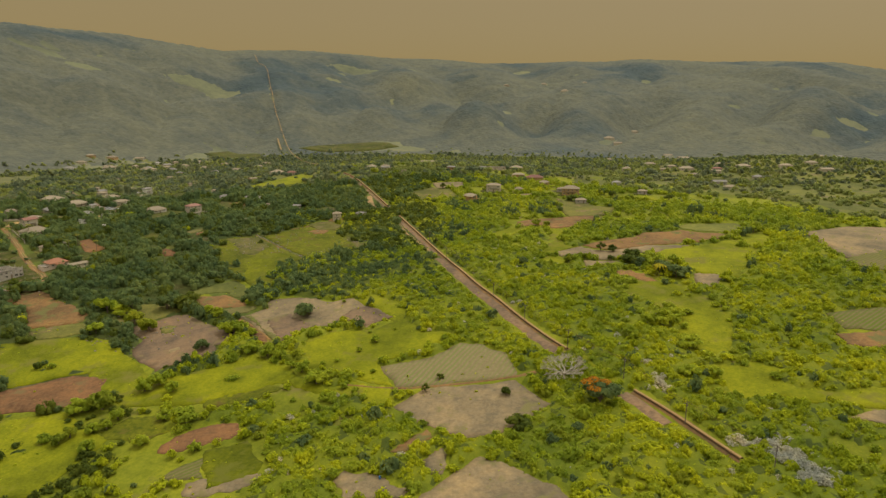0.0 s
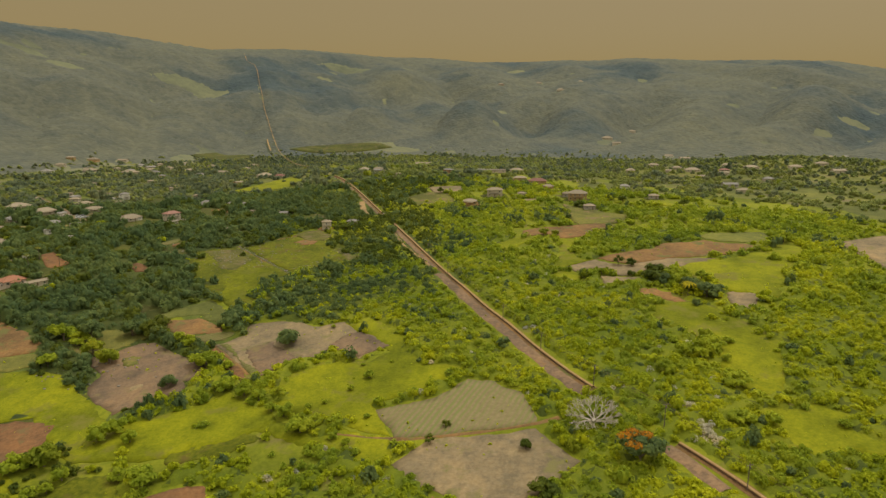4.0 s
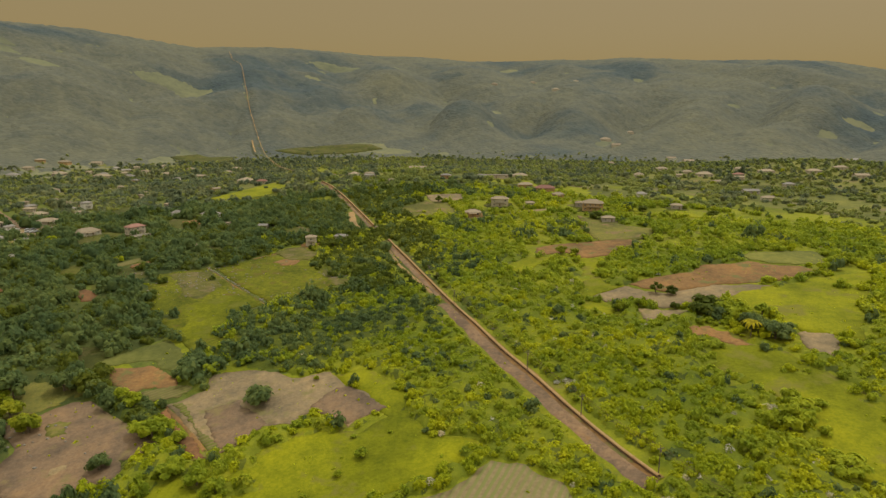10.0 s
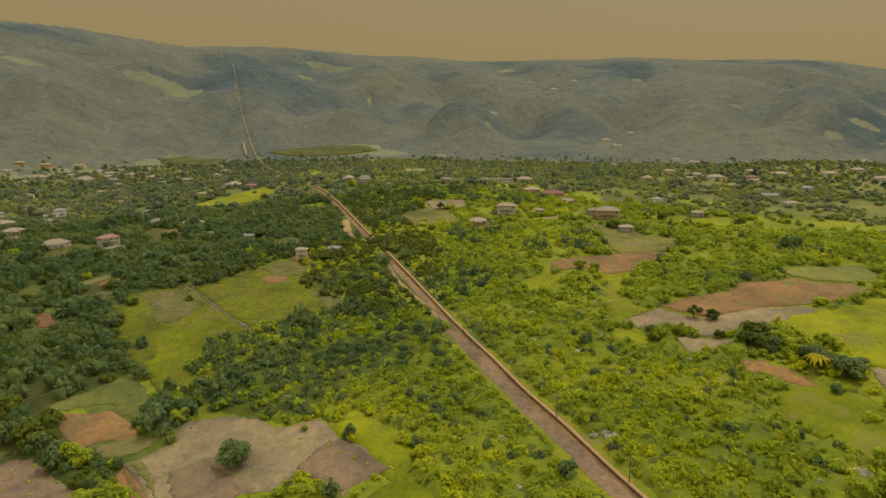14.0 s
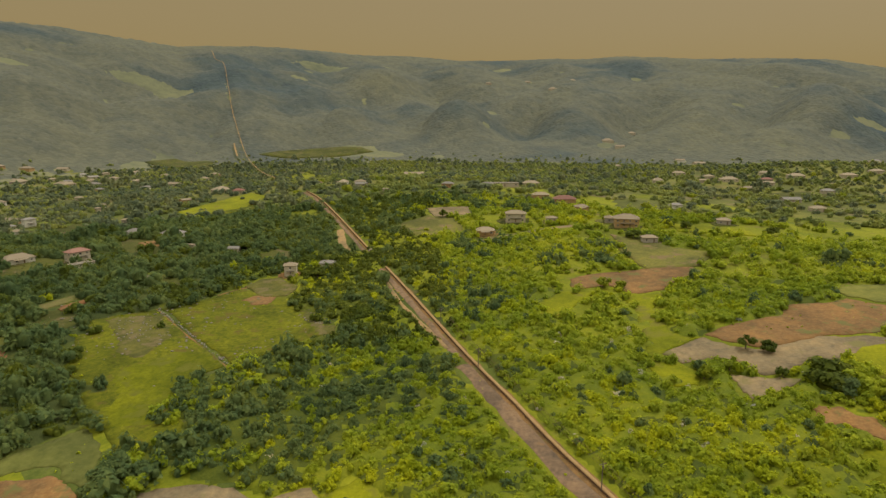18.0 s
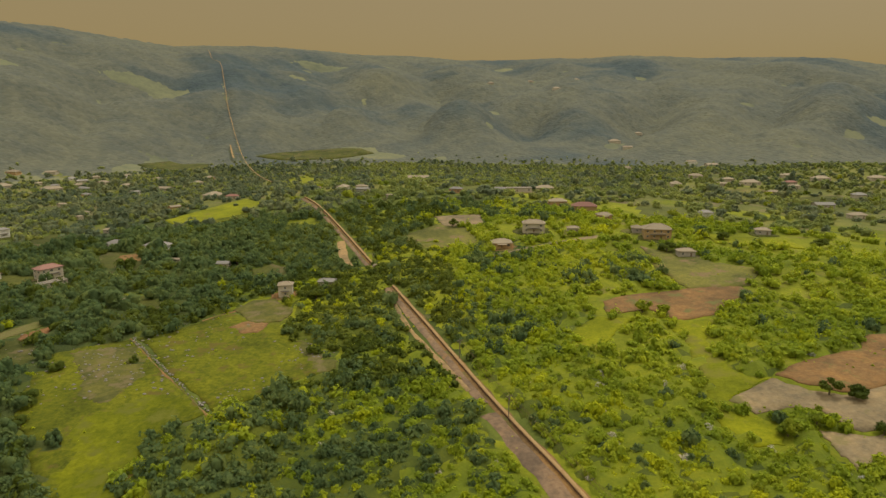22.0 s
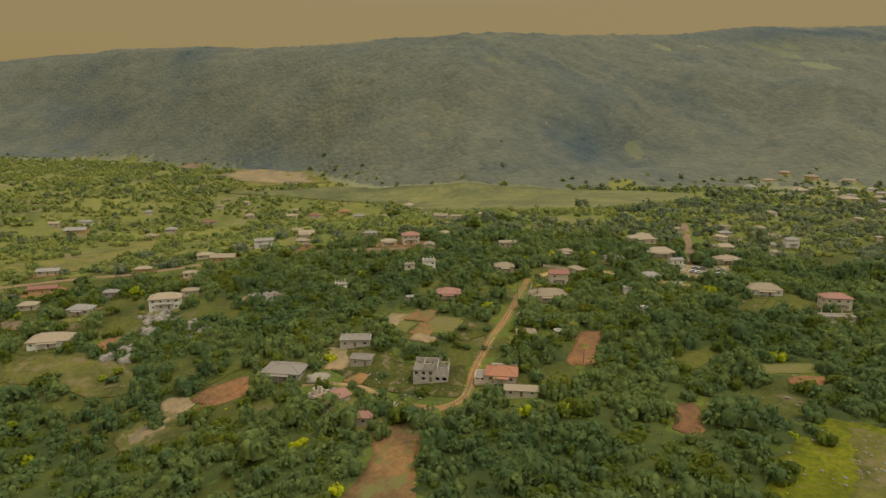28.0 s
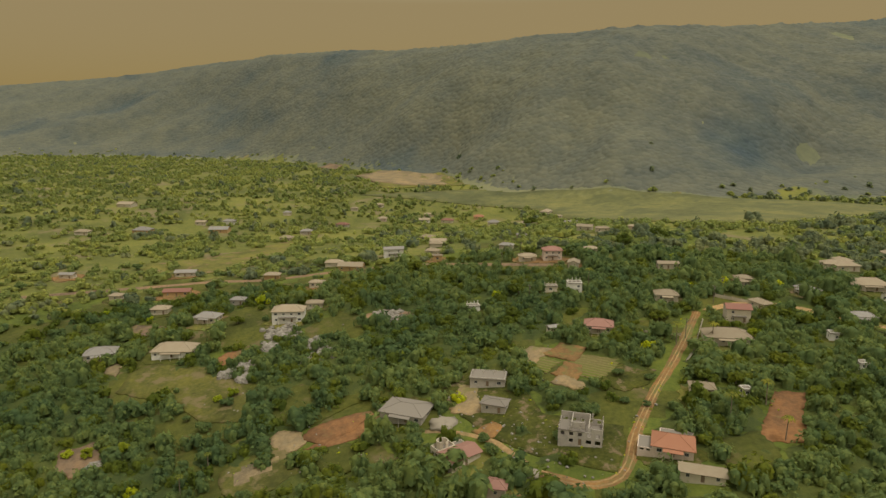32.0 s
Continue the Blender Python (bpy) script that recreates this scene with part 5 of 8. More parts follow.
field("marsh", "flat pale green marsh at the hill foot", MARSH, (-925.9, 436.3), (-931.5, 597.7), (-802.2, 703.2), (-666.9, 830.3), (-585.2, 921.6), (-514.0, 859.4), (-480.8, 665.4), (-511.9, 609.7), (-779.0, 613.0), (-879.8, 500.6), step=25.0)
field("meadow", "pale dry clearing at the hill foot", DRY, (-1216.6, 490.6), (-1088.6, 597.2), (-972.9, 604.3), (-971.8, 476.8), step=20.0)
field("bare_field", "dry tan earth at the hill foot", PALE_SOIL, (-1163.5, 473.1), (-1231.9, 526.0), (-1169.0, 571.9), (-1040.4, 599.5), (-985.5, 573.9), (-993.8, 515.8), (-1055.5, 479.0), step=20.0, lift=0.4)
field("bare_field", "small reddish bare patch at the hill foot", BROWN_SOIL, (-1379.8, 430.6), (-1415.6, 462.7), (-1359.9, 481.7), (-1305.1, 457.2), step=20.0, lift=0.4)
field("yard", "open lawn before pale houses", PASTURE, (-209.1, 607.1), (-211.4, 632.1), (-186.3, 626.3), (-169.2, 586.0), (-182.9, 576.6), (-198.2, 585.9))
field("yard", "trodden red-brown yard beside a lawn", RED_SOIL, (-197.8, 618.7), (-185.5, 624.2), (-177.6, 605.1), (-187.4, 601.5), lift=0.1)
field("yard", "grassy gap between village trees", PASTURE, (-106.1, 571.8), (-96.8, 581.6), (-81.5, 570.3), (-81.4, 553.7), (-99.5, 554.7))
field("yard", "grassy gap below village houses", PASTURE, (-278.2, 661.3), (-275.2, 694.0), (-252.1, 680.1), (-246.9, 644.7), (-261.7, 637.6))
field("yard", "grassy gap among shade trees", PASTURE, (-245.4, 566.5), (-241.0, 580.6), (-220.0, 570.9), (-219.3, 552.3), (-231.5, 542.9))
field("green_plot", "green garden plot in the bush", CROP_GREEN, (-198.3, 479.9), (-183.6, 501.8), (-178.3, 496.4), (-191.3, 473.3))
field("ploughed_field", "orange earth patch in the bush", RED_EARTH, (-182.2, 485.7), (-175.2, 494.4), (-172.0, 485.5), (-178.0, 479.1))
field("meadow", "green lawn beside a house", YARD, (-249.0, 550.6), (-230.2, 549.3), (-226.8, 531.6), (-240.6, 530.6))
field("meadow", "bright green meadow behind the village", OLIVE_MEADOW, (-192.1, 728.9), (-153.2, 768.6), (-139.2, 713.9), (-171.8, 700.2))
field("yard", "stony grass yard round unfinished houses", YARD, (-311.2, 351.7), (-318.0, 367.9), (-292.3, 380.4), (-279.9, 378.8), (-260.0, 397.5), (-240.5, 382.9), (-261.1, 365.6), (-276.7, 358.5))
field("meadow", "rough olive grass slope with bushes", PASTURE, (-394.5, 238.4), (-392.4, 264.3), (-353.1, 319.7), (-323.8, 332.7), (-314.6, 305.5), (-335.1, 278.4), (-367.3, 252.1), clear=False)
field("yard", "bare earth car park", PALE_SOIL, (-303.9, 565.7), (-288.8, 595.9), (-273.3, 579.7), (-283.1, 545.9), lift=0.12)

band("lane", "rutted orange dirt lane through the village", RED_SOIL, 3.8, (-254.2, 363.2), (-243.9, 368.2), (-235.1, 376.8), (-236.5, 383.4), (-250.8, 394.0), (-262.8, 406.3), (-276.0, 422.1), (-295.0, 445.1), (-325.4, 478.4))
band("wheel_track", "worn wheel ruts along the village lane", DIRT_ROAD, 0.8, (-254.9, 363.6), (-244.5, 368.5), (-235.9, 376.9), (-237.1, 383.0), (-251.1, 393.4), (-263.2, 405.7), (-276.3, 421.6), (-295.3, 444.6), (-325.7, 477.9), lift=0.46, wobble=0.15)
band("wheel_track", "worn wheel ruts along the village lane", DIRT_ROAD, 0.8, (-253.4, 362.8), (-243.2, 367.8), (-234.3, 376.6), (-236.0, 383.8), (-250.4, 394.6), (-262.4, 407.0), (-275.7, 422.6), (-294.7, 445.7), (-325.2, 478.8), lift=0.46, wobble=0.15)
band("lane", "two-wheel dirt track to the houses", DIRT_ROAD, 2.2, (-292.2, 337.5), (-284.0, 353.2), (-269.2, 361.4), (-254.2, 363.2))
band("track", "orange earth track beside the haul road", DIRT_ROAD, 2.0, (-25.9, 508.4), (-19.6, 477.7), (-13.1, 458.7), (-7.8, 443.9), (-3.0, 430.5), (1.5, 416.9))
band("track", "orange earth track under trees", DIRT_ROAD, 5.0, (-60.8, 621.0), (-55.9, 584.8), (-50.9, 563.4))
band("footpath", "red earth footpath between fields", RED_SOIL, 1.7, (-38.2, 247.1), (-16.4, 239.2), (1.9, 238.9), (20.3, 239.5), (35.4, 240.8), (46.5, 245.2))
band("footpath", "worn orange path beside the field wall", RED_SOIL, 0.9, (-136.7, 482.4), (-116.9, 456.0), (-105.5, 441.6), (-95.1, 428.2), (-86.2, 417.4), (-82.0, 411.7))
band("footpath", "orange earth path beside a tilled field", RED_SOIL, 1.6, (-102.6, 323.6), (-96.7, 316.9), (-87.3, 306.0), (-75.8, 290.8))
band("footpath", "worn orange path along the meadow edge", RED_SOIL, 1.2, (-113.6, 493.9), (-105.7, 504.0), (-87.8, 515.4))
band("village_road", "pale village road", HAUL_ROAD, 6.0, (-525.5, 148.3), (-527.7, 188.4), (-525.6, 219.7), (-520.2, 262.7), (-499.3, 303.3), (-492.4, 341.1), (-470.9, 387.3), (-445.4, 415.6), (-413.1, 455.7))
band("village_road", "pale village street between houses", HAUL_ROAD, 5.0, (-290.6, 567.8), (-318.1, 598.5), (-360.0, 645.6), (-392.5, 681.6))
band("village_road", "pale road up the knoll", PALE_SOIL, 5.0, (21.6, 563.2), (49.2, 574.7), (75.0, 585.6), (105.4, 594.8))
band("lane", "dirt lane behind the orange-roofed house", DIRT_ROAD, 4.0, (-268.8, 546.2), (-282.3, 536.3), (-294.1, 523.7), (-310.2, 525.2), (-326.9, 498.7), (-321.5, 476.8))
band("hill_track", "pale conveyor track climbing the wooded hill", DIRT_ROAD, 1.5, (-163.7, 926.4), (-234.3, 1169.6), (-312.4, 1434.8), (-350.1, 1543.8), (-380.5, 1628.7), (-422.2, 1762.3), (-440.2, 1818.2), (-500.4, 2033.2), (-577.7, 2296.2), (-609.9, 2321.6), (-652.8, 2444.1), lift=7.0)
band("hill_track", "short pale spur track on the hill foot", DIRT_ROAD, 3.0, (-371.4, 1557.9), (-343.5, 1469.2), lift=6.5)


# ---- the covered conveyor and its haul road ----
def shifted(points, off):
    """The line moved sideways: off metres to its left."""
    p = np.array(points)
    t = np.gradient(p, axis=0)
    t /= np.hypot(t[:, 0], t[:, 1])[:, None]
    return [tuple(q) for q in p + np.stack([-t[:, 1], t[:, 0]], -1) * off]


SPLIT = next(k for k, q in enumerate(CONVEYOR) if q[1] > 395)
band("haul_road", "brown graded haul road beside the conveyor", HAUL_ROAD, 5.6, *shifted(CONVEYOR, 4.0)[: SPLIT + 1], lift=0.45, wobble=0.7)
band("haul_road", "narrow brown haul road in a shallow cutting", HAUL_ROAD, 3.4, *shifted(CONVEYOR, 3.0)[SPLIT:], lift=0.45, wobble=0.5)
band("haul_road", "brown graded haul road over the rise", HAUL_ROAD, 2.4, *shifted(CONVEYOR_FAR, 3.0), lift=0.5, wobble=0.3)
band("haul_road", "brown graded haul road end in the scrub", HAUL_ROAD, 5.2, *shifted(HAUL_NEAR, 4.2), lift=0.45, wobble=0.5)
band("verge", "orange earth verge under the near conveyor", RED_SOIL, 3.6, *CONVEYOR_NEAR, lift=0.5, category="verge")
band("verge", "orange earth verge under the conveyor", RED_SOIL, 3.6, *CONVEYOR, lift=0.5, category="verge")
band("verge", "orange earth verge under the far conveyor", RED_SOIL, 3.2, *CONVEYOR_FAR, lift=0.5, category="verge")


def conveyor(points, label):
    """A long low conveyor: trestles, side plates, belt and a run of hood sheets, each a part."""
    p = np.array(points, float)
    ob = thing("conveyor", label, "conveyor", *points[0], 0.0, "haul conveyor")
    origin = ob.matrix_world.translation.copy()
    d = np.r_[0, np.cumsum(np.hypot(*np.diff(p, axis=0).T))]
    n = int(d[-1] / 6)
    s = np.linspace(0, d[-1], n + 1)
    x, y = np.interp(s, d, p[:, 0]), np.interp(s, d, p[:, 1])
    k = np.ones(5) / 5
    x, y = np.convolve(np.pad(x, 2, "edge"), k, "valid"), np.convolve(np.pad(y, 2, "edge"), k, "valid")
    z = height(x, y)
    for i in range(n):
        a, b = Vector((x[i], y[i], z[i])) - origin, Vector((x[i + 1], y[i + 1], z[i + 1])) - origin
        t = (b - a).normalized()
        u = Vector((-t.y, t.x, 0)).normalized()
        up = Vector((0, 0, 1))
        prof = [(0.6, 1.05), (0.56, 1.18), (0.36, 1.32), (0.0, 1.4), (-0.36, 1.32), (-0.56, 1.18), (-0.6, 1.05)]
        b2 = b - t * 0.05
        va, vb = [a + u * q + up * h for q, h in prof], [b2 + u * q + up * h for q, h in prof]
        m = len(prof)
        inner_a, inner_b = [a + u * q * 0.94 + up * (h - 0.04) for q, h in prof], [b2 + u * q * 0.94 + up * (h - 0.04) for q, h in prof]
        f = [(j, j + 1, m + j + 1, m + j) for j in range(m - 1)] + [(2 * m + j + 1, 2 * m + j, 3 * m + j, 3 * m + j + 1) for j in range(m - 1)]
        f += [(j + 1, j, 2 * m + j, 2 * m + j + 1) for j in range(m - 1)] + [(m + j, m + j + 1, 3 * m + j + 1, 3 * m + j) for j in range(m - 1)]
        f += [(0, m, 3 * m, 2 * m), (2 * m - 1, m - 1, 3 * m - 1, 4 * m - 1)]
        part("hood_sheet", Boxes().faces([tuple(q) for q in va + vb + inner_a + inner_b], f), RUST, ob)
        for sgn in (1, -1):
            o = [a + u * sgn * 0.57, b + u * sgn * 0.57]
            w = u * sgn * 0.06
            part("side_plate", Boxes().faces([tuple(q) for q in (o[0] + up * 0.05, o[1] + up * 0.05, o[1] + up * 1.07, o[0] + up * 1.07, o[0] - w + up * 0.05, o[1] - w + up * 0.05, o[1] - w + up * 1.07, o[0] - w + up * 1.07)], [(0, 1, 2, 3), (7, 6, 5, 4), (3, 2, 6, 7), (1, 0, 4, 5), (0, 3, 7, 4), (2, 1, 5, 6)]), RUST_DARK, ob)
        for sgn in (1, -1):
            c = a + u * sgn * 0.7
            part("leg", Boxes().box(c.x - 0.09, c.x + 0.09, c.y - 0.09, c.y + 0.09, c.z - 0.6, c.z + 0.8), RUST_DARK, ob)
    return ob


conveyor(CONVEYOR_NEAR, "rusty covered conveyor emerging from the scrub")
conveyor(CONVEYOR, "long rusty covered conveyor beside the haul road")
conveyor(CONVEYOR_FAR, "rusty covered conveyor running over the rise")


def portal(x, y, rz, label):
    """The pale hood where the conveyor dives under the crossing."""
    ob = thing("conveyor_portal", label, "portal", x, y, rz, sink=0.3)
    pr = [(2.2 * math.cos(t), 2.6 * math.sin(t)) for t in np.linspace(0, math.pi, 9)]
    v = [(q, 0, h) for q, h in pr] + [(q, 3.0, h) for q, h in pr] + [(q * 0.88, 0, h * 0.9) for q, h in pr] + [(q * 0.88, 3.0, h * 0.9) for q, h in pr]
    m = len(pr)
    f = [(j, j + 1, m + j + 1, m + j) for j in range(m - 1)] + [(2 * m + j + 1, 2 * m + j, 3 * m + j, 3 * m + j + 1) for j in range(m - 1)] + [(j + 1, j, 2 * m + j, 2 * m + j + 1) for j in range(m - 1)] + [(m + j, m + j + 1, 3 * m + j + 1, 3 * m + j) for j in range(m - 1)]
    part("hood", Boxes().faces(v, f), TIN_TAN, ob)
    part("back_wall", Boxes().box(-1.9, 1.9, 2.7, 2.9, -0.4, 1.4), CONCRETE, ob)
    return ob


portal(*AT_PORTAL, 16, "pale arched hood at the conveyor's end by the crossing")
portal(*AT_PORTAL2, 196, "pale arched hood where the far conveyor begins")


# ---- houses of the village and the knoll ----
house(-260.9, 382.7, 56, 13.2, 9.9, 2, "ruin", GREY_BLOCK, CONCRETE, "unfinished two-storey grey block house without a roof")
house(-242.4, 402.4, 52, 11.2, 8.9, 1, "hip", PINK, TIN_ORANGE, "pale house with an orange-red hipped roof and terrace")
house(-228.2, 401.0, 54, 11.4, 4.6, 1, "gable", CREAM, TIN_TAN, "long low shed with a tan sheet roof", name="shed")
house(-269.1, 345.5, 108, 10.9, 7.1, 1, "gable", CREAM, TIN_PINK, "cream house with a pinkish-red roof and unfinished rear")
house(-249.5, 349.6, 60, 5.5, 4.9, 1, "hip", PINK, TIN_PINK, "pale pink house with a pinkish-red hipped roof")
house(-303.6, 337.9, 52, 15.7, 11.8, 1, "hip", GREY_BLOCK, CONCRETE, "grey concrete house with a flat hipped roof and porch")
house(-308.5, 370.8, 62, 12.9, 7.7, 1, "flat", GREY_BLOCK, CONCRETE, "unfinished grey block house with an open upper floor")
house(-290.4, 366.1, 52, 8.4, 5.9, 1, "hip", GREY_BLOCK, CONCRETE, "grey concrete-block house with a grey concrete hipped roof")
house(-418.7, 306.1, 76, 15.5, 9.3, 2, "hip", WHITE, TIN_TAN, "two-storey white house with a tan hipped roof")
house(-428.6, 320.3, 76, 8.2, 4.9, 1, "hip", CREAM, TIN_TAN, "cream-washed house with a tan hipped roof")
house(-407.0, 252.9, 74, 18.3, 11.0, 1, "hip", WHITE, TIN_TAN, "white house with a tan hipped roof and two gables")
house(-418.0, 219.3, 88, 13.1, 9.2, 1, "hip", CREAM, TIN_GREY, "cream-washed house with a weathered grey hipped roof")
house(-466.5, 240.8, 75, 8.9, 6.2, 1, "hip", CREAM, TIN_TAN, "cream-washed house with a tan hipped roof")
house(-496.5, 247.2, 78, 15.0, 6.7, 1, "gable", OCHRE, TIN_RED, "ochre house with a faded red gabled roof")
house(-460.0, 281.6, 70, 7.6, 5.3, 1, "hip", GREY_BLOCK, TIN_GREY, "grey concrete-block house with a weathered grey hipped roof")
house(-441.3, 266.3, 62, 11.8, 8.2, 1, "hip", CREAM, TIN_GREY, "cream-washed house with a weathered grey hipped roof")
house(-325.9, 428.2, 58, 11.2, 8.4, 1, "hip", CREAM, TIN_PINK, "cream-washed house with a pinkish-red hipped roof")
house(-333.9, 410.9, 95, 5.0, 3.0, 1, "gable", CREAM, TIN_GREY, "small open shed with a tin roof", name="shed")
house(-341.4, 473.2, 62, 9.9, 7.4, 1, "hip", CREAM, TIN_TAN, "cream-washed house with a tan hipped roof")
house(-367.7, 439.6, 70, 6.8, 5.4, 2, "flat", WHITE, CONCRETE, "two-storey white house with a grey concrete flat roof")
house(-377.0, 431.5, 70, 6.5, 3.9, 1, "flat", CREAM, CONCRETE, "cream-washed house with a grey concrete flat roof")
house(-309.0, 484.6, 60, 9.4, 7.5, 2, "gable", CREAM, TIN_RED, "two-storey cream-washed house with a faded red gabled roof")
house(-293.9, 466.1, 62, 16.9, 10.1, 1, "hip", CREAM, TIN_TAN, "long cream house with a wide tan hipped roof")
house(-380.4, 503.1, 66, 10.4, 5.2, 1, "gable", CREAM, TIN_TAN, "cream-washed house with a tan gabled roof")
house(-346.2, 521.9, 62, 7.4, 5.2, 1, "hip", CREAM, TIN_TAN, "cream-washed house with a tan hipped roof")
house(-508.1, 382.0, 82, 12.8, 6.4, 2, "gable", WHITE, TIN_GREY, "two-storey white house with a weathered grey gabled roof")
house(-523.3, 416.7, 70, 8.4, 5.9, 1, "hip", CREAM, TIN_TAN, "cream-washed house with a tan hipped roof")
house(-472.0, 401.9, 70, 5.7, 4.6, 1, "flat", OCHRE, CONCRETE, "ochre house with a grey concrete flat roof")
house(-432.6, 445.0, 70, 9.7, 5.8, 1, "hip", CREAM, TIN_TAN, "cream-washed house with a tan hipped roof")
house(-426.5, 457.9, 70, 10.7, 7.5, 2, "hip", PINK, TIN_PINK, "two-storey pale pink house with a pinkish-red hipped roof")
house(-504.1, 474.3, 70, 6.5, 4.5, 1, "hip", CREAM, TIN_GREY, "cream-washed house with a weathered grey hipped roof")
house(-427.0, 483.9, 70, 7.1, 5.0, 1, "hip", CREAM, TIN_TAN, "cream-washed house with a tan hipped roof")
house(-627.6, 582.1, 70, 12.1, 6.1, 1, "gable", WHITE, TIN_GREY, "white house with a weathered grey gabled roof")
house(-490.0, 530.6, 70, 9.2, 4.6, 1, "hip", CREAM, TIN_TAN, "cream-washed house with a tan hipped roof")
house(-374.5, 389.1, 84, 6.2, 3.7, 1, "flat", WHITE, CONCRETE, "white house with a grey concrete flat roof")
house(-264.7, 430.6, 58, 7.5, 5.2, 1, "hip", CREAM, TIN_TAN, "cream-washed house with a tan hipped roof")
house(-257.5, 442.2, 70, 3.0, 3.0, 1, "flat", WHITE, CONCRETE, "small white outbuilding with a flat roof", name="shed")
house(-350.2, 593.2, 70, 12.0, 7.2, 1, "hip", CREAM, TIN_TAN, "cream-washed house with a tan hipped roof")
house(-322.3, 575.0, 64, 16.8, 10.1, 1, "hip", CREAM, TIN_TAN, "large cream hall with a wide tan hipped roof")
house(-294.5, 560.2, 70, 5.4, 3.8, 1, "flat", WHITE, CONCRETE, "white house with a grey concrete flat roof")
house(-289.7, 531.2, 60, 9.8, 5.9, 1, "hip", CREAM, TIN_GREY, "cream-washed house with a weathered grey hipped roof")
house(-278.8, 504.9, 60, 5.0, 3.5, 1, "flat", WHITE, CONCRETE, "white house with a grey concrete flat roof")
house(-273.3, 531.0, 60, 7.0, 3.5, 1, "gable", WHITE, TIN_GREY, "white house with a weathered grey gabled roof")
house(-256.3, 491.4, 70, 3.0, 3.0, 1, "flat", WHITE, CONCRETE, "small white outbuilding among bushes", name="shed")
house(-546.6, 248.6, 74, 13.5, 6.8, 1, "gable", CREAM, TIN_GREY, "cream-washed house with a weathered grey gabled roof")
house(-510.3, 342.4, 70, 10.7, 6.4, 1, "hip", CREAM, TIN_TAN, "cream-washed house with a tan hipped roof")
house(-464.7, 325.7, 70, 7.9, 4.8, 1, "hip", CREAM, TIN_TAN, "cream-washed house with a tan hipped roof")
house(-741.5, 147.6, 70, 12.2, 7.3, 1, "hip", CREAM, TIN_TAN, "cream-washed house with a tan hipped roof")
house(-785.9, 273.1, 70, 12.1, 7.3, 1, "hip", WHITE, TIN_GREY, "white house with a weathered grey hipped roof")
house(-568.5, 173.1, 70, 9.5, 4.8, 1, "gable", CREAM, TIN_GREY, "cream-washed house with a weathered grey gabled roof")
house(-503.2, 213.0, 70, 6.9, 4.8, 1, "hip", CREAM, TIN_TAN, "cream-washed house with a tan hipped roof")
house(-755.5, 538.6, 70, 11.2, 7.8, 1, "hip", OCHRE, TIN_ORANGE, "ochre house with a orange-red hipped roof")
house(-787.4, 488.4, 70, 7.3, 5.8, 1, "hip", CREAM, TIN_TAN, "cream-washed house with a tan hipped roof")
house(-834.1, 412.6, 70, 7.4, 5.9, 1, "hip", CREAM, TIN_TAN, "cream-washed house with a tan hipped roof")
house(-822.8, 334.9, 70, 8.1, 6.5, 1, "hip", CREAM, TIN_GREY, "cream-washed house with a weathered grey hipped roof")
house(-777.5, 433.6, 70, 9.0, 7.2, 1, "hip", PINK, TIN_TAN, "pale pink house with a tan hipped roof")
house(-215.3, 571.9, 54, 12.0, 7.2, 2, "hip", CREAM, TIN_PINK, "tall cream house with balconies and a faded red hipped roof")
house(-204.7, 554.6, 54, 13.8, 4.8, 1, "flat", CREAM, CONCRETE, "long low cream building with a flat terrace roof", name="terrace_building")
house(-247.0, 565.3, 52, 15.8, 9.5, 1, "hip", WHITE, TIN_TAN, "white house with a tan hipped roof")
house(-354.0, 590.0, 60, 12.0, 7.2, 1, "hip", CREAM, TIN_TAN, "cream-washed house with a tan hipped roof")
house(-345.3, 667.7, 60, 8.4, 5.0, 1, "hip", CREAM, TIN_GREY, "cream-washed house with a weathered grey hipped roof")
house(-315.9, 627.7, 60, 12.2, 7.3, 1, "hip", CREAM, TIN_TAN, "cream-washed house with a tan hipped roof")
house(-295.0, 599.7, 60, 11.2, 6.7, 1, "hip", CREAM, TIN_TAN, "cream-washed house with a tan hipped roof")
house(-303.4, 679.7, 60, 8.4, 5.0, 2, "hip", WHITE, TIN_GREY, "two-storey white house with a weathered grey hipped roof")
house(-308.3, 664.2, 60, 6.0, 4.2, 1, "hip", CREAM, TIN_GREY, "cream-washed house with a weathered grey hipped roof")
house(-462.4, 1053.7, 60, 16.9, 10.1, 1, "hip", CREAM, TIN_TAN, "cream-washed house with a tan hipped roof")
house(-512.2, 1197.4, 60, 12.2, 8.5, 1, "hip", WHITE, TIN_GREY, "white house with a weathered grey hipped roof")
house(-286.5, 754.7, 60, 4.4, 3.5, 1, "hip", CREAM, TIN_TAN, "cream-washed house with a tan hipped roof")
house(-209.4, 644.7, -12, 11.9, 8.3, 1, "hip", WHITE, TIN_GREY, "white house with a weathered grey hipped roof")
house(-179.2, 634.2, -10, 15.3, 7.6, 1, "hip", WHITE, TIN_GREY, "white house with a weathered grey hipped roof")
house(-123.1, 580.1, -4, 6.4, 5.1, 1, "gable", CREAM, TIN_GREY, "cream-washed house with a weathered grey gabled roof")
house(-78.9, 526.1, 4, 6.6, 5.3, 2, "hip", CREAM, TIN_TAN, "two-storey white house with balconies near the haul road")
house(-60.0, 536.4, -4, 8.0, 4.8, 1, "hip", CREAM, TIN_GREY, "cream-washed house with a weathered grey hipped roof")
house(-155.8, 523.2, 6, 5.4, 4.3, 1, "hip", CREAM, TIN_TAN, "cream-washed house with a tan hipped roof")
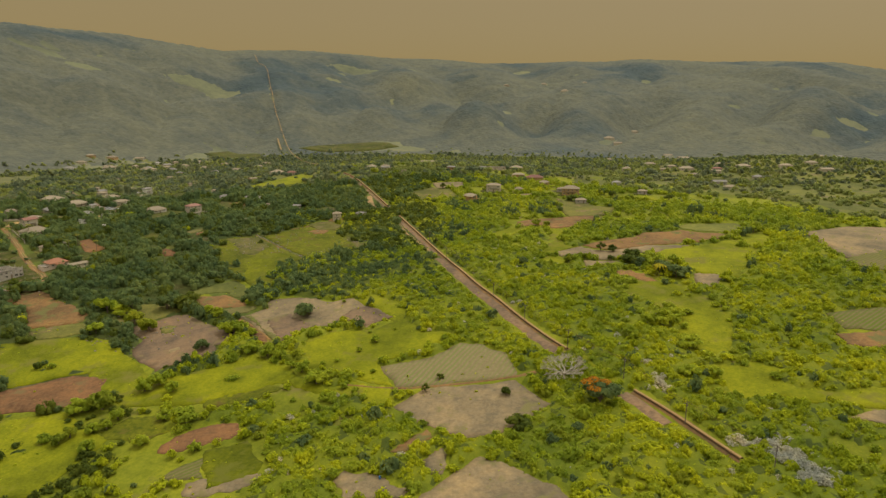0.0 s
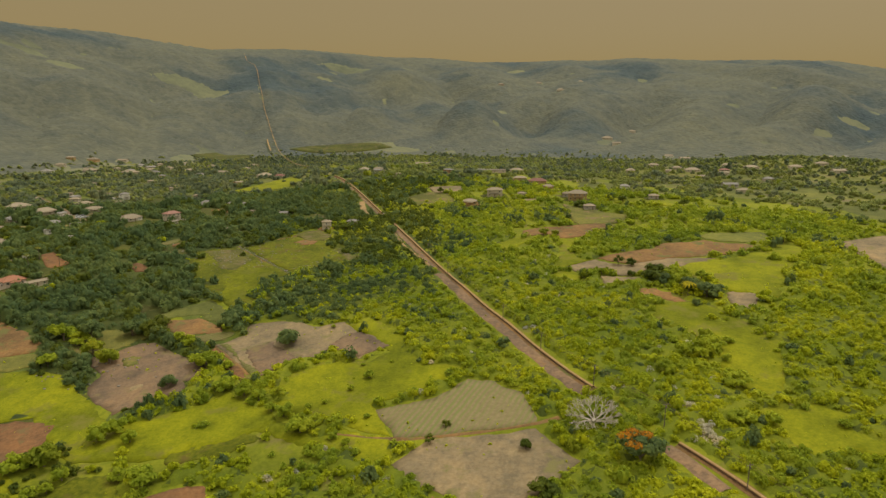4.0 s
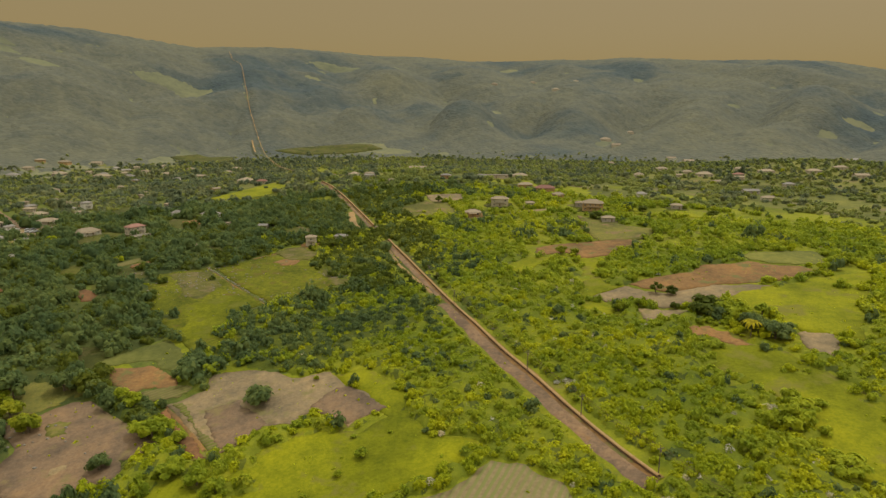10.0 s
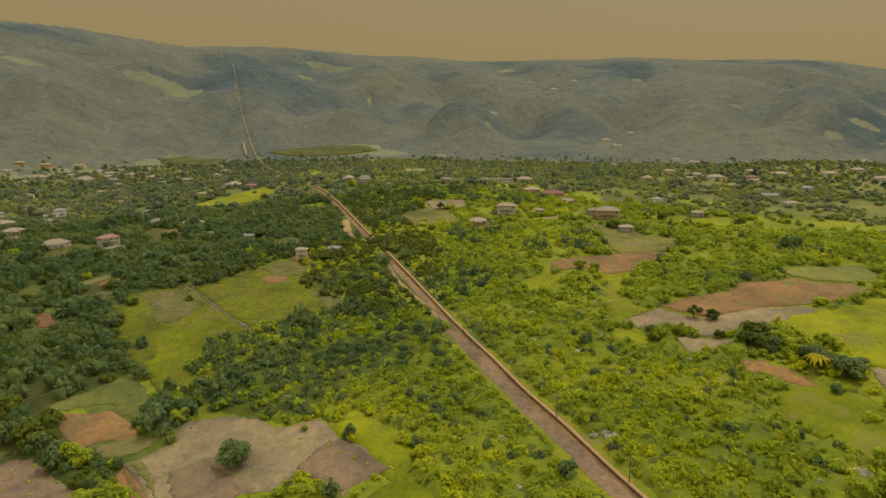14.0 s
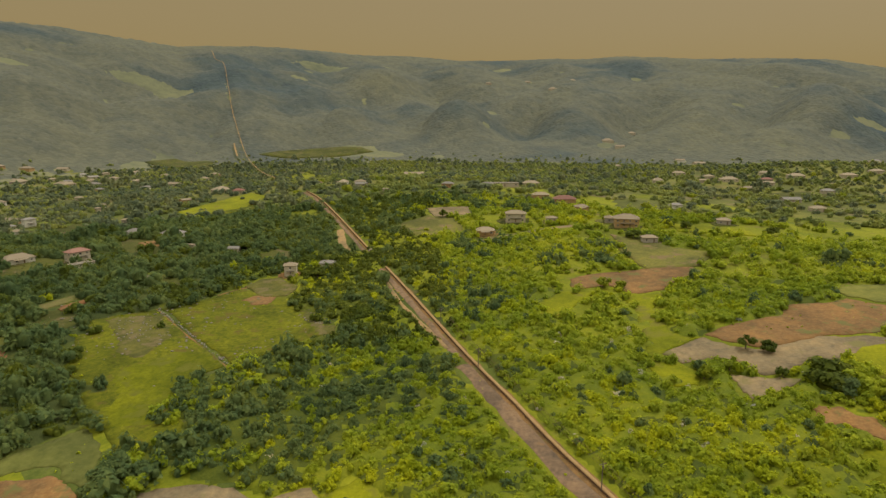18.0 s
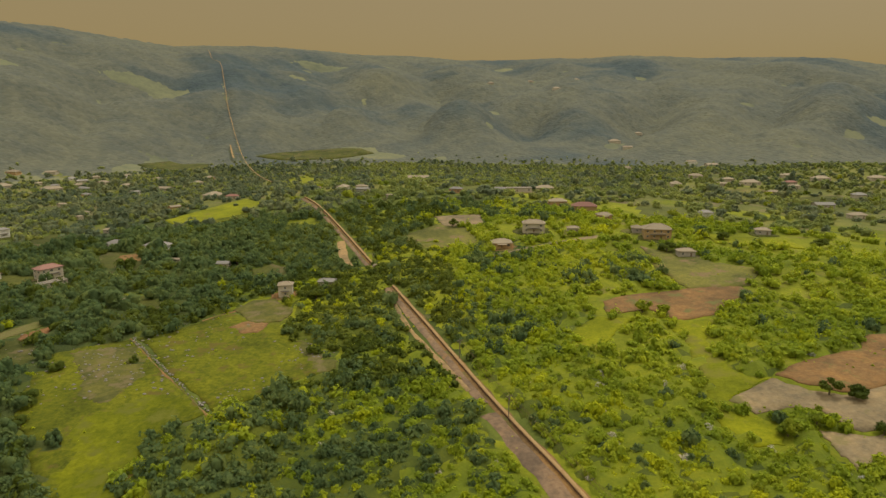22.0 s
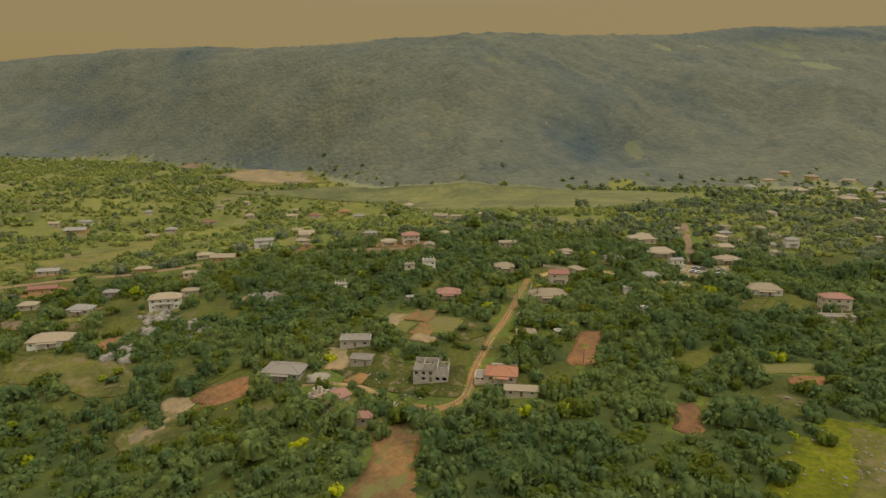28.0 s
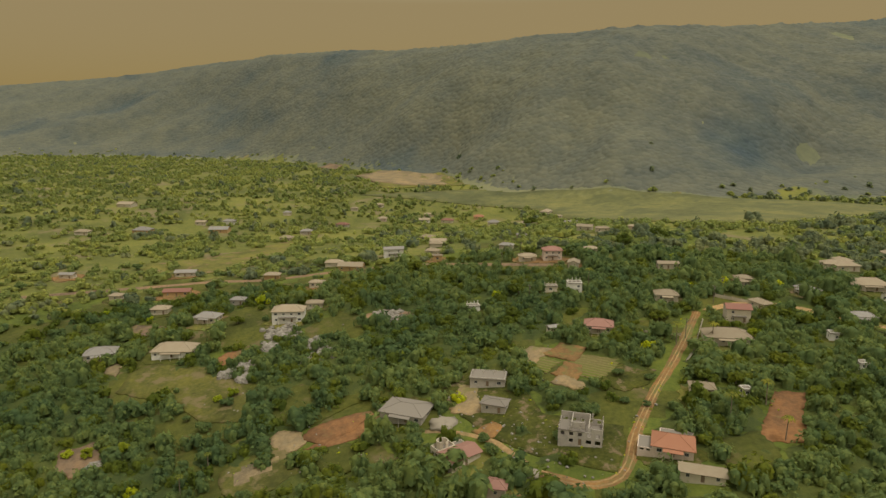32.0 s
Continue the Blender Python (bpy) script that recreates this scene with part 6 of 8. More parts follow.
house(36.2, 581.3, -4, 11.2, 7.8, 1, "hip", OCHRE, TIN_TAN, "ochre house with a tan hipped roof")
house(60.6, 608.2, -9, 13.4, 8.0, 2, "hip", CREAM, TIN_TAN, "two-storey cream-washed house with a tan hipped roof")
house(130.3, 585.3, -14, 15.4, 10.8, 2, "hip", OCHRE, TIN_TAN, "two-storey ochre house with a tan hipped roof")
house(109.7, 668.0, -10, 17.0, 10.2, 1, "hip", OCHRE, TIN_RED, "ochre house with a faded red hipped roof")
house(94.9, 686.0, -4, 12.6, 7.6, 1, "hip", OCHRE, TIN_TAN, "ochre house with a tan hipped roof")
house(-3.2, 927.8, -4, 22.6, 11.3, 1, "gable", CREAM, TIN_TAN, "cream-washed house with a tan gabled roof")
house(76.1, 754.0, -4, 24.9, 8.7, 1, "flat", CREAM, CONCRETE, "cream-washed house with a grey concrete flat roof")
house(102.9, 765.6, -4, 14.7, 8.8, 1, "hip", CREAM, TIN_TAN, "cream-washed house with a tan hipped roof")
house(114.6, 636.7, -4, 9.1, 6.4, 1, "hip", OCHRE, TIN_TAN, "ochre house with a tan hipped roof")
house(84.5, 603.2, -4, 7.0, 4.9, 1, "hip", CREAM, TIN_TAN, "cream-washed house with a tan hipped roof")
house(192.8, 652.5, -4, 8.8, 6.1, 1, "hip", WHITE, TIN_GREY, "white house with a weathered grey hipped roof")
house(339.6, 739.4, -4, 15.5, 9.3, 1, "gable", GREY_BLOCK, TIN_GREY, "grey concrete-block house with a weathered grey gabled roof")
house(322.8, 675.3, -4, 12.0, 7.2, 1, "hip", CREAM, TIN_TAN, "cream-washed house with a tan hipped roof")
house(365.3, 902.3, -4, 18.8, 11.3, 1, "hip", CREAM, TIN_TAN, "cream-washed house with a tan hipped roof")
house(448.7, 905.5, -4, 17.7, 10.6, 1, "hip", CREAM, TIN_TAN, "cream-washed house with a tan hipped roof")
house(498.6, 884.4, -4, 16.1, 9.6, 1, "hip", CREAM, TIN_TAN, "cream-washed house with a tan hipped roof")
house(404.5, 891.1, -4, 12.4, 7.4, 1, "hip", CREAM, TIN_RED, "cream-washed house with a faded red hipped roof")
house(356.2, 933.2, -4, 11.8, 7.1, 1, "hip", CREAM, TIN_TAN, "cream-washed house with a tan hipped roof")
house(-470.9, 1059.0, -4, 18.7, 11.2, 1, "hip", CREAM, TIN_TAN, "cream-washed house with a tan hipped roof")
house(-180.9, 826.0, -4, 10.6, 6.4, 1, "hip", CREAM, TIN_RED, "cream-washed house with a faded red hipped roof")
house(-293.1, 778.4, -4, 5.8, 3.5, 1, "hip", CREAM, TIN_TAN, "cream-washed house with a tan hipped roof")
house(-57.9, 801.5, -4, 10.3, 6.2, 1, "hip", CREAM, TIN_TAN, "cream-washed house with a tan hipped roof")
house(358.0, 1273.1, -4, 13.3, 8.0, 1, "hip", CREAM, TIN_TAN, "cream-washed house with a tan hipped roof")
house(-102.1, 826.6, -4, 7.5, 4.5, 1, "hip", CREAM, TIN_RED, "cream-washed house with a faded red hipped roof")
house(-31.2, 733.6, -4, 5.5, 3.3, 1, "hip", CREAM, TIN_TAN, "cream-washed house with a tan hipped roof")
house(264.9, 2291.4, -4, 21.6, 15.1, 1, "hip", CREAM, TIN_TAN, "small far house among trees on the hillside")
house(419.1, 2425.3, -4, 23.1, 16.2, 1, "hip", CREAM, TIN_TAN, "small far house among trees on the hillside")
house(430.0, 2088.4, -4, 22.9, 16.1, 1, "hip", CREAM, TIN_TAN, "small far house among trees on the hillside")
house(450.7, 1618.8, -4, 25.0, 17.5, 1, "hip", CREAM, TIN_TAN, "small far house among trees on the hillside")
house(571.9, 1798.8, -4, 17.0, 11.9, 1, "hip", CREAM, TIN_TAN, "small far house among trees on the hillside")
house(521.6, 2213.1, -4, 17.5, 12.2, 1, "hip", CREAM, TIN_TAN, "small far house among trees on the hillside")
house(-358.7, 601.1, -1, 8.9, 5.3, 1, "hip", CREAM, TIN_TAN, "cream-washed house with a tan hipped roof")
house(-337.3, 652.1, -1, 8.2, 4.9, 1, "hip", CREAM, TIN_TAN, "cream-washed house with a tan hipped roof")
house(-292.0, 646.5, -1, 7.4, 4.4, 1, "hip", WHITE, TIN_TAN, "white house with a tan hipped roof")
house(-325.0, 577.5, -1, 7.9, 4.7, 1, "hip", CREAM, TIN_GREY, "cream-washed house with a weathered grey hipped roof")
house(-294.2, 603.9, -1, 10.3, 6.2, 1, "hip", WHITE, TIN_TAN, "white house with a tan hipped roof")
house(-362.6, 689.7, -1, 5.5, 3.3, 1, "hip", CREAM, TIN_TAN, "cream-washed house with a tan hipped roof")
house(-483.8, 1095.3, -1, 11.1, 6.7, 1, "hip", CREAM, TIN_GREY, "cream-washed house with a weathered grey hipped roof")
house(-316.1, 504.2, -1, 8.6, 5.2, 1, "hip", CREAM, TIN_TAN, "cream-washed house with a tan hipped roof")
house(-342.6, 517.7, -1, 5.9, 3.5, 1, "hip", CREAM, TIN_TAN, "cream-washed house with a tan hipped roof")
house(-346.4, 845.2, -1, 6.7, 4.0, 1, "hip", CREAM, TIN_TAN, "cream-washed house with a tan hipped roof")
house(-235.7, 691.6, -1, 6.3, 3.8, 1, "hip", CREAM, TIN_TAN, "cream-washed house with a tan hipped roof")
house(-703.4, 610.4, 49, 6.7, 4.0, 1, "hip", CREAM, TIN_TAN, "cream-washed house with a tan hipped roof")
house(-485.1, 553.2, 49, 6.8, 4.1, 1, "hip", CREAM, TIN_TAN, "cream-washed house with a tan hipped roof")
house(-848.8, 445.8, 49, 9.3, 5.6, 1, "hip", CREAM, TIN_TAN, "cream-washed house with a tan hipped roof")
house(-521.5, 1129.4, 49, 10.1, 6.1, 1, "hip", CREAM, TIN_TAN, "cream-washed house with a tan hipped roof")
house(-455.5, 1102.5, 49, 12.5, 7.5, 1, "hip", CREAM, TIN_TAN, "cream-washed house with a tan hipped roof")
house(-384.3, 1080.7, 49, 13.0, 7.8, 1, "hip", CREAM, TIN_TAN, "cream-washed house with a tan hipped roof")
house(-486.3, 1217.4, 49, 10.5, 6.3, 1, "hip", CREAM, TIN_TAN, "cream-washed house with a tan hipped roof")
house(-294.2, 1085.0, 49, 13.3, 8.0, 1, "hip", CREAM, TIN_TAN, "cream-washed house with a tan hipped roof")
house(-379.2, 1175.3, 49, 10.9, 6.5, 1, "hip", CREAM, TIN_TAN, "cream-washed house with a tan hipped roof")
house(-490.8, 350.5, 66, 15.2, 9.5, 1, "gable", OCHRE, TIN_TAN, "ochre house with a tan gabled roof")
house(-502.4, 302.4, 74, 9.3, 5.6, 1, "hip", OCHRE, TIN_TAN, "ochre house with a tan hipped roof")
house(-748.2, 264.8, 74, 18.1, 11.4, 1, "gable", OCHRE, TIN_GREY, "ochre house with a weathered grey gabled roof")
house(-783.9, 246.7, 66, 10.2, 7.4, 1, "gable", CREAM, TIN_TAN, "cream-washed house with a tan gabled roof")
house(-755.5, 386.2, 54, 12.4, 7.2, 1, "hip", GREY_BLOCK, TIN_RED, "grey concrete-block house with a faded red hipped roof")
house(-693.8, 324.6, 66, 11.2, 7.2, 1, "hip", CREAM, TIN_TAN, "cream-washed house with a tan hipped roof")
house(-726.7, 345.8, 74, 10.6, 7.4, 1, "hip", GREY_BLOCK, TIN_GREY, "grey concrete-block house with a weathered grey hipped roof")
house(-749.0, 499.5, 54, 12.7, 7.1, 1, "hip", CREAM, TIN_RED, "cream-washed house with a faded red hipped roof")
house(-711.5, 538.7, 74, 12.3, 8.7, 1, "hip", CREAM, TIN_GREY, "cream-washed house with a weathered grey hipped roof")
house(-759.4, 476.5, 74, 11.5, 7.6, 1, "gable", WHITE, TIN_TAN, "white house with a tan gabled roof")
house(-748.3, 196.6, 66, 15.8, 10.9, 1, "hip", OCHRE, TIN_GREY, "ochre house with a weathered grey hipped roof")
house(-890.8, 162.9, 66, 17.7, 12.2, 1, "gable", CREAM, TIN_TAN, "cream-washed house with a tan gabled roof")
house(-539.1, 423.5, 66, 11.3, 7.7, 1, "gable", GREY_BLOCK, TIN_TAN, "grey concrete-block house with a tan gabled roof")
house(-492.3, 404.7, 54, 8.6, 5.6, 1, "hip", CREAM, TIN_TAN, "cream-washed house with a tan hipped roof")
house(-469.5, 447.7, 54, 8.5, 5.4, 1, "hip", CREAM, TIN_GREY, "cream-washed house with a weathered grey hipped roof")
house(-405.8, 460.7, 148, 8.1, 5.7, 1, "gable", CREAM, TIN_TAN, "cream-washed house with a tan gabled roof")
house(-365.7, 644.1, 148, 7.5, 4.2, 1, "gable", CREAM, TIN_TAN, "cream-washed house with a tan gabled roof")
house(-348.7, 710.5, 66, 10.1, 6.2, 1, "hip", GREY_BLOCK, TIN_TAN, "grey concrete-block house with a tan hipped roof")
house(-304.9, 569.2, 74, 7.4, 5.0, 1, "gable", WHITE, TIN_GREY, "white house with a weathered grey gabled roof")
house(-397.4, 798.0, 76, 12.5, 7.6, 1, "hip", WHITE, TIN_TAN, "white house with a tan hipped roof")
house(23.8, 749.5, -18, 10.0, 6.3, 1, "hip", OCHRE, TIN_GREY, "ochre house with a weathered grey hipped roof")
house(199.5, 590.9, -18, 8.2, 5.5, 1, "hip", GREY_BLOCK, TIN_TAN, "grey concrete-block house with a tan hipped roof")
house(391.0, 864.5, 2, 12.0, 7.3, 1, "gable", CREAM, TIN_TAN, "cream-washed house with a tan gabled roof")
house(542.0, 897.5, -6, 15.3, 9.3, 1, "hip", CREAM, TIN_TAN, "cream-washed house with a tan hipped roof")
house(-154.9, 594.4, -6, 5.3, 3.2, 1, "gable", CREAM, TIN_TAN, "cream-washed house with a tan gabled roof")
house(131.1, 546.9, -6, 8.8, 5.4, 1, "hip", GREY_BLOCK, TIN_TAN, "grey concrete-block house with a tan hipped roof")
house(-55.3, 779.7, -18, 10.5, 6.0, 1, "gable", GREY_BLOCK, TIN_GREY, "grey concrete-block house with a weathered grey gabled roof")
house(526.0, 836.0, -6, 15.9, 10.1, 1, "gable", CREAM, TIN_TAN, "cream-washed house with a tan gabled roof")
house(416.3, 799.4, -6, 11.4, 8.0, 1, "hip", CREAM, TIN_GREY, "cream-washed house with a weathered grey hipped roof")
house(348.2, 827.6, -6, 11.3, 6.7, 1, "hip", OCHRE, TIN_TAN, "ochre house with a tan hipped roof")
house(-597.3, 1202.8, -8, 16.5, 11.7, 1, "hip", OCHRE, TIN_TAN, "ochre house with a tan hipped roof")
house(-437.3, 1134.2, -20, 12.7, 9.1, 1, "hip", CREAM, TIN_TAN, "cream-washed house with a tan hipped roof")
house(-75.7, 811.0, 74, 11.9, 8.4, 1, "hip", WHITE, TIN_TAN, "white house with a tan hipped roof")
house(-4.2, 802.7, -8, 9.6, 6.1, 1, "hip", GREY_BLOCK, TIN_TAN, "grey concrete-block house with a tan hipped roof")
house(59.6, 747.1, -8, 9.7, 5.7, 1, "hip", CREAM, TIN_GREY, "cream-washed house with a weathered grey hipped roof")
house(123.4, 599.6, 74, 7.5, 5.6, 1, "hip", GREY_BLOCK, TIN_TAN, "grey concrete-block house with a tan hipped roof")
house(276.7, 893.1, 74, 14.7, 10.9, 1, "hip", CREAM, TIN_TAN, "cream-washed house with a tan hipped roof")
house(-378.0, 958.7, -20, 8.9, 5.8, 1, "hip", OCHRE, TIN_GREY, "ochre house with a weathered grey hipped roof")
house(329.6, 895.4, -20, 9.7, 6.3, 1, "gable", CREAM, TIN_TAN, "cream-washed house with a tan gabled roof")
house(-323.4, 538.5, -4, 9.9, 5.8, 1, "hip", CREAM, TIN_GREY, "cream-washed house with a weathered grey hipped roof")
house(-325.5, 693.8, -16, 9.4, 6.1, 1, "hip", CREAM, TIN_TAN, "cream-washed house with a tan hipped roof")
house(-561.9, 1239.5, 2, 16.1, 10.9, 1, "gable", CREAM, TIN_TAN, "cream-washed house with a tan gabled roof")
house(-624.7, 1180.7, 2, 13.6, 8.2, 1, "hip", OCHRE, TIN_TAN, "ochre house with a tan hipped roof")
house(-548.8, 1094.5, 76, 18.6, 13.3, 1, "hip", GREY_BLOCK, TIN_TAN, "grey concrete-block house with a tan hipped roof")
house(-425.2, 1048.6, -6, 13.3, 9.0, 1, "hip", GREY_BLOCK, TIN_GREY, "grey concrete-block house with a weathered grey hipped roof")
house(-306.1, 1003.7, -18, 15.7, 9.6, 1, "gable", CREAM, TIN_TAN, "cream-washed house with a tan gabled roof")
house(803.1, 1231.6, 76, 22.0, 14.1, 1, "gable", WHITE, TIN_GREY, "white house with a weathered grey gabled roof")
house(340.1, 981.7, -18, 15.6, 9.0, 1, "hip", CREAM, TIN_TAN, "cream-washed house with a tan hipped roof")
house(517.4, 1299.3, 2, 19.0, 13.4, 1, "gable", CREAM, TIN_TAN, "cream-washed house with a tan gabled roof")
house(502.8, 1347.4, 2, 17.1, 11.4, 1, "gable", WHITE, TIN_TAN, "white house with a tan gabled roof")
house(442.5, 1509.3, -18, 18.8, 13.5, 1, "gable", CREAM, TIN_TAN, "cream-washed house with a tan gabled roof")
house(601.8, 981.6, -6, 13.6, 9.2, 1, "gable", GREY_BLOCK, TIN_TAN, "grey concrete-block house with a tan gabled roof")
house(432.9, 943.7, -18, 12.2, 7.9, 1, "hip", CREAM, TIN_TAN, "cream-washed house with a tan hipped roof")
house(-615.2, 1129.2, -6, 15.2, 8.4, 1, "hip", CREAM, TIN_TAN, "cream-washed house with a tan hipped roof")
house(-604.6, 1072.4, -18, 16.6, 11.2, 1, "hip", WHITE, TIN_GREY, "white house with a weathered grey hipped roof")
house(-448.2, 1231.6, 76, 15.5, 9.5, 1, "gable", WHITE, TIN_TAN, "white house with a tan gabled roof")
house(-303.6, 1174.8, -18, 12.2, 7.5, 1, "hip", OCHRE, TIN_TAN, "ochre house with a tan hipped roof")
house(-567.4, 1119.3, 132, 12.8, 7.1, 1, "gable", CREAM, TIN_TAN, "cream-washed house with a tan gabled roof")
house(-478.7, 1158.4, 50, 14.5, 8.4, 1, "gable", CREAM, TIN_GREY, "cream-washed house with a weathered grey gabled roof")
house(-206.0, 854.4, 50, 16.9, 12.3, 1, "hip", CREAM, TIN_TAN, "cream-washed house with a tan hipped roof")
house(-327.8, 966.7, 58, 9.7, 6.6, 1, "gable", WHITE, TIN_GREY, "white house with a weathered grey gabled roof")
house(-219.6, 782.9, 50, 9.1, 5.8, 1, "gable", OCHRE, TIN_TAN, "ochre house with a tan gabled roof")
house(-671.0, 558.3, 38, 15.4, 10.9, 1, "hip", OCHRE, TIN_TAN, "ochre house with a tan hipped roof")
house(-743.0, 615.6, 132, 14.4, 9.6, 1, "hip", CREAM, TIN_TAN, "cream-washed house with a tan hipped roof")
house(-514.0, 530.9, 50, 11.1, 7.1, 1, "gable", CREAM, TIN_TAN, "cream-washed house with a tan gabled roof")
house(-599.9, 433.8, 38, 11.9, 7.9, 1, "hip", GREY_BLOCK, TIN_TAN, "grey concrete-block house with a tan hipped roof")

RUIN, TERRACE, PINK_HOUSE = "unfinished two-storey grey block house without a roof", "pale house with an orange-red hipped roof and terrace", "cream house with a pinkish-red roof and unfinished rear"
w, d = BUILT[PINK_HOUSE][1:3]
wing(PINK_HOUSE, -w / 2, w * 0.1, d / 2 + 0.02, d / 2 + 4.2, 3.6, CREAM, 2.8)
wing(PINK_HOUSE, w * 0.16, w / 2, d / 2 + 0.02, d / 2 + 3.0, 2.9, CREAM, 2.6)
tower = [(-w * 0.2 + 1.9 * math.cos(t), d / 2 + 2.4 + 1.9 * math.sin(t)) for t in np.linspace(0, 2 * math.pi, 13)[:-1]]
for k in range(12):
    if k not in (2, 8):
        (ax, ay), (bx, by) = tower[k], tower[(k + 1) % 12]
        cx, cy = -w * 0.2, d / 2 + 2.4
        q = [(ax, ay), (bx, by), (bx + (cx - bx) * 0.12, by + (cy - by) * 0.12), (ax + (cx - ax) * 0.12, ay + (cy - ay) * 0.12)]
        part("tower_wall", Boxes().faces([(*p, 2.8) for p in q] + [(*p, 5.2) for p in q], [(3, 2, 1, 0), (4, 5, 6, 7), (0, 1, 5, 4), (1, 2, 6, 5), (2, 3, 7, 6), (3, 0, 4, 7)]), CREAM, BUILT[PINK_HOUSE][0])
w, d = BUILT[TERRACE][1:3]
wing(TERRACE, -w / 2 - 4.2, -w / 2 - 0.02, -d / 2, d * 0.35, 2.0, PINK, 1.9)
wing(TERRACE, -w * 0.35, w / 2, d / 2 + 0.02, d / 2 + 3.2, 3.1, PINK, 3.05)
w, d, eave = BUILT[RUIN][1:]
for s in (-0.22, 0.18):
    part("inner_wall", Boxes().box(w * s, w * s + 0.2, -d / 2 + 0.25, d / 2 - 0.25, eave + 0.21, eave + 1.5), GREY_BLOCK, BUILT[RUIN][0])
part("front_wall", Boxes().box(-w * 0.22, w * 0.1, -d / 2 + 1.4, -d / 2 + 1.6, eave + 0.21, eave + 2.3), GREY_BLOCK, BUILT[RUIN][0])


def boundary_wall(label, high, *line):
    """A rendered yard wall: panels between square posts, with a coping on each panel."""
    ob = thing("boundary_wall", label, "wall", *line[0], 0.0, "yard walls")
    base = ob.matrix_world.translation.copy()
    for (ax, ay), (bx, by) in zip(line, line[1:]):
        n = max(1, int(math.hypot(bx - ax, by - ay) / 3.2))
        for k in range(n):
            a, b = at_ground(ax + (bx - ax) * k / n, ay + (by - ay) * k / n) - base, at_ground(ax + (bx - ax) * (k + 1) / n, ay + (by - ay) * (k + 1) / n) - base
            t = (b - a).normalized()
            u, up = Vector((-t.y, t.x, 0)).normalized() * 0.1, Vector((0, 0, 1))
            q = [a - u, b - u, b + u, a + u]
            cube = [(3, 2, 1, 0), (4, 5, 6, 7), (0, 1, 5, 4), (1, 2, 6, 5), (2, 3, 7, 6), (3, 0, 4, 7)]
            part("panel", Boxes().faces([tuple(p - up * 0.4) for p in q] + [tuple(p + up * high) for p in q], cube), CREAM, ob)
            part("coping", Boxes().faces([tuple(p + (p - (a + b) / 2).normalized() * 0.03 + up * (high + 0.003)) for p in q] + [tuple(p + up * (high + 0.09)) for p in q], cube), CONCRETE, ob)
            part("post", Boxes().box(a.x - 0.17, a.x + 0.17, a.y - 0.17, a.y + 0.17, a.z - 0.4, a.z + high + 0.25), CREAM, ob)
    return ob


boundary_wall("low pale yard wall along the village lane", 1.1, (-313.3, 470.9), (-302.5, 460.0), (-290.7, 448.3), (-285.8, 441.1))
boundary_wall("long pale yard wall behind a red-roofed house", 1.5, (-335.1, 495.9), (-324.9, 501.9), (-316.7, 508.4), (-306.1, 511.3))
boundary_wall("pale yard wall beside a fallow plot", 0.9, (-338.8, 447.0), (-344.4, 456.0), (-348.5, 459.7))
boundary_wall("low concrete wall below tilled plots", 0.7, (-315.7, 442.9), (-309.1, 450.1), (-305.8, 454.3))
boundary_wall("pale roadside wall below the knoll houses", 1.0, (22.1, 559.2), (39.9, 568.2), (55.7, 574.5), (68.8, 580.9))


# ---- single trees ----
tree(ROUND, 4.0, 244.5, 3.6, 1.00, "small round green tree in a tilled field")
tree(ROUND, -2.2, 235.7, 3.8, 1.00, "small round green tree beside a footpath")
tree(ROUND, 29.4, 227.8, 4.3, 1.00, "small round green tree on bare earth")
tree(DARK, -109.5, 288.2, 7.8, 1.00, "dark dense tree in a ploughed field")
tree(DARK, -66.6, 320.2, 12.2, 0.80, "broad dark bush tree on tan earth")
tree(DARK, -162.7, 333.7, 11.2, 1.20, "tall dark tree at a field edge")
tree(DARK, -145.6, 337.4, 11.6, 1.00, "dark spreading tree on a hedge line")
tree(BROAD, -136.0, 335.6, 11.5, 1.00, "green spreading tree on a hedge line")
tree(DARK, -101.1, 346.2, 9.6, 0.80, "dark dense tree on fallow ground")
tree(DARK, -92.3, 352.4, 6.0, 0.80, "small dark tree on fallow ground")
tree(ROUND, 109.3, 395.8, 6.8, 1.00, "lone leaning tree beside ploughed earth")
tree(YELLOW, 88.0, 470.8, 6.3, 1.00, "bright green tree beside red earth")
tree(YELLOW, 80.2, 474.2, 8.0, 1.00, "bright green tree by a clearing")
tree(ROUND, 11.6, 628.9, 7.1, 1.00, "lone tree on a grassy knoll")
tree(PALM, 127.6, 340.1, 9.0, 1.00, "yellowing palm among dark trees")
tree(DARK, 135.8, 336.5, 12.0, 0.80, "dark tree clump on pasture")
tree(DARK, 132.5, 342.7, 9.6, 1.00, "dark tree behind a palm")
tree(BROAD, 122.4, 366.8, 17.3, 0.70, "spreading green tree in a thicket")
tree(LIGHT, 128.1, 363.0, 11.4, 0.80, "green thicket tree on pasture")
tree(BROAD, 31.4, 205.8, 9.6, 0.80, "round bushy tree at a field corner")
tree(ROUND, 29.4, 228.7, 4.0, 1.00, "small tree on bare earth")
tree(LIGHT, 115.4, 283.6, 9.5, 0.70, "green spreading bush tree on pasture")
tree(LIGHT, 104.5, 267.4, 7.3, 0.70, "green spreading bush tree on pasture")
tree(LIGHT, 111.4, 255.2, 10.4, 0.70, "green spreading bush tree on pasture")
tree(LIGHT, 102.4, 232.7, 9.3, 0.70, "green spreading bush tree on pasture")
tree(LIGHT, 101.0, 291.0, 6.7, 0.70, "green spreading bush tree on pasture")
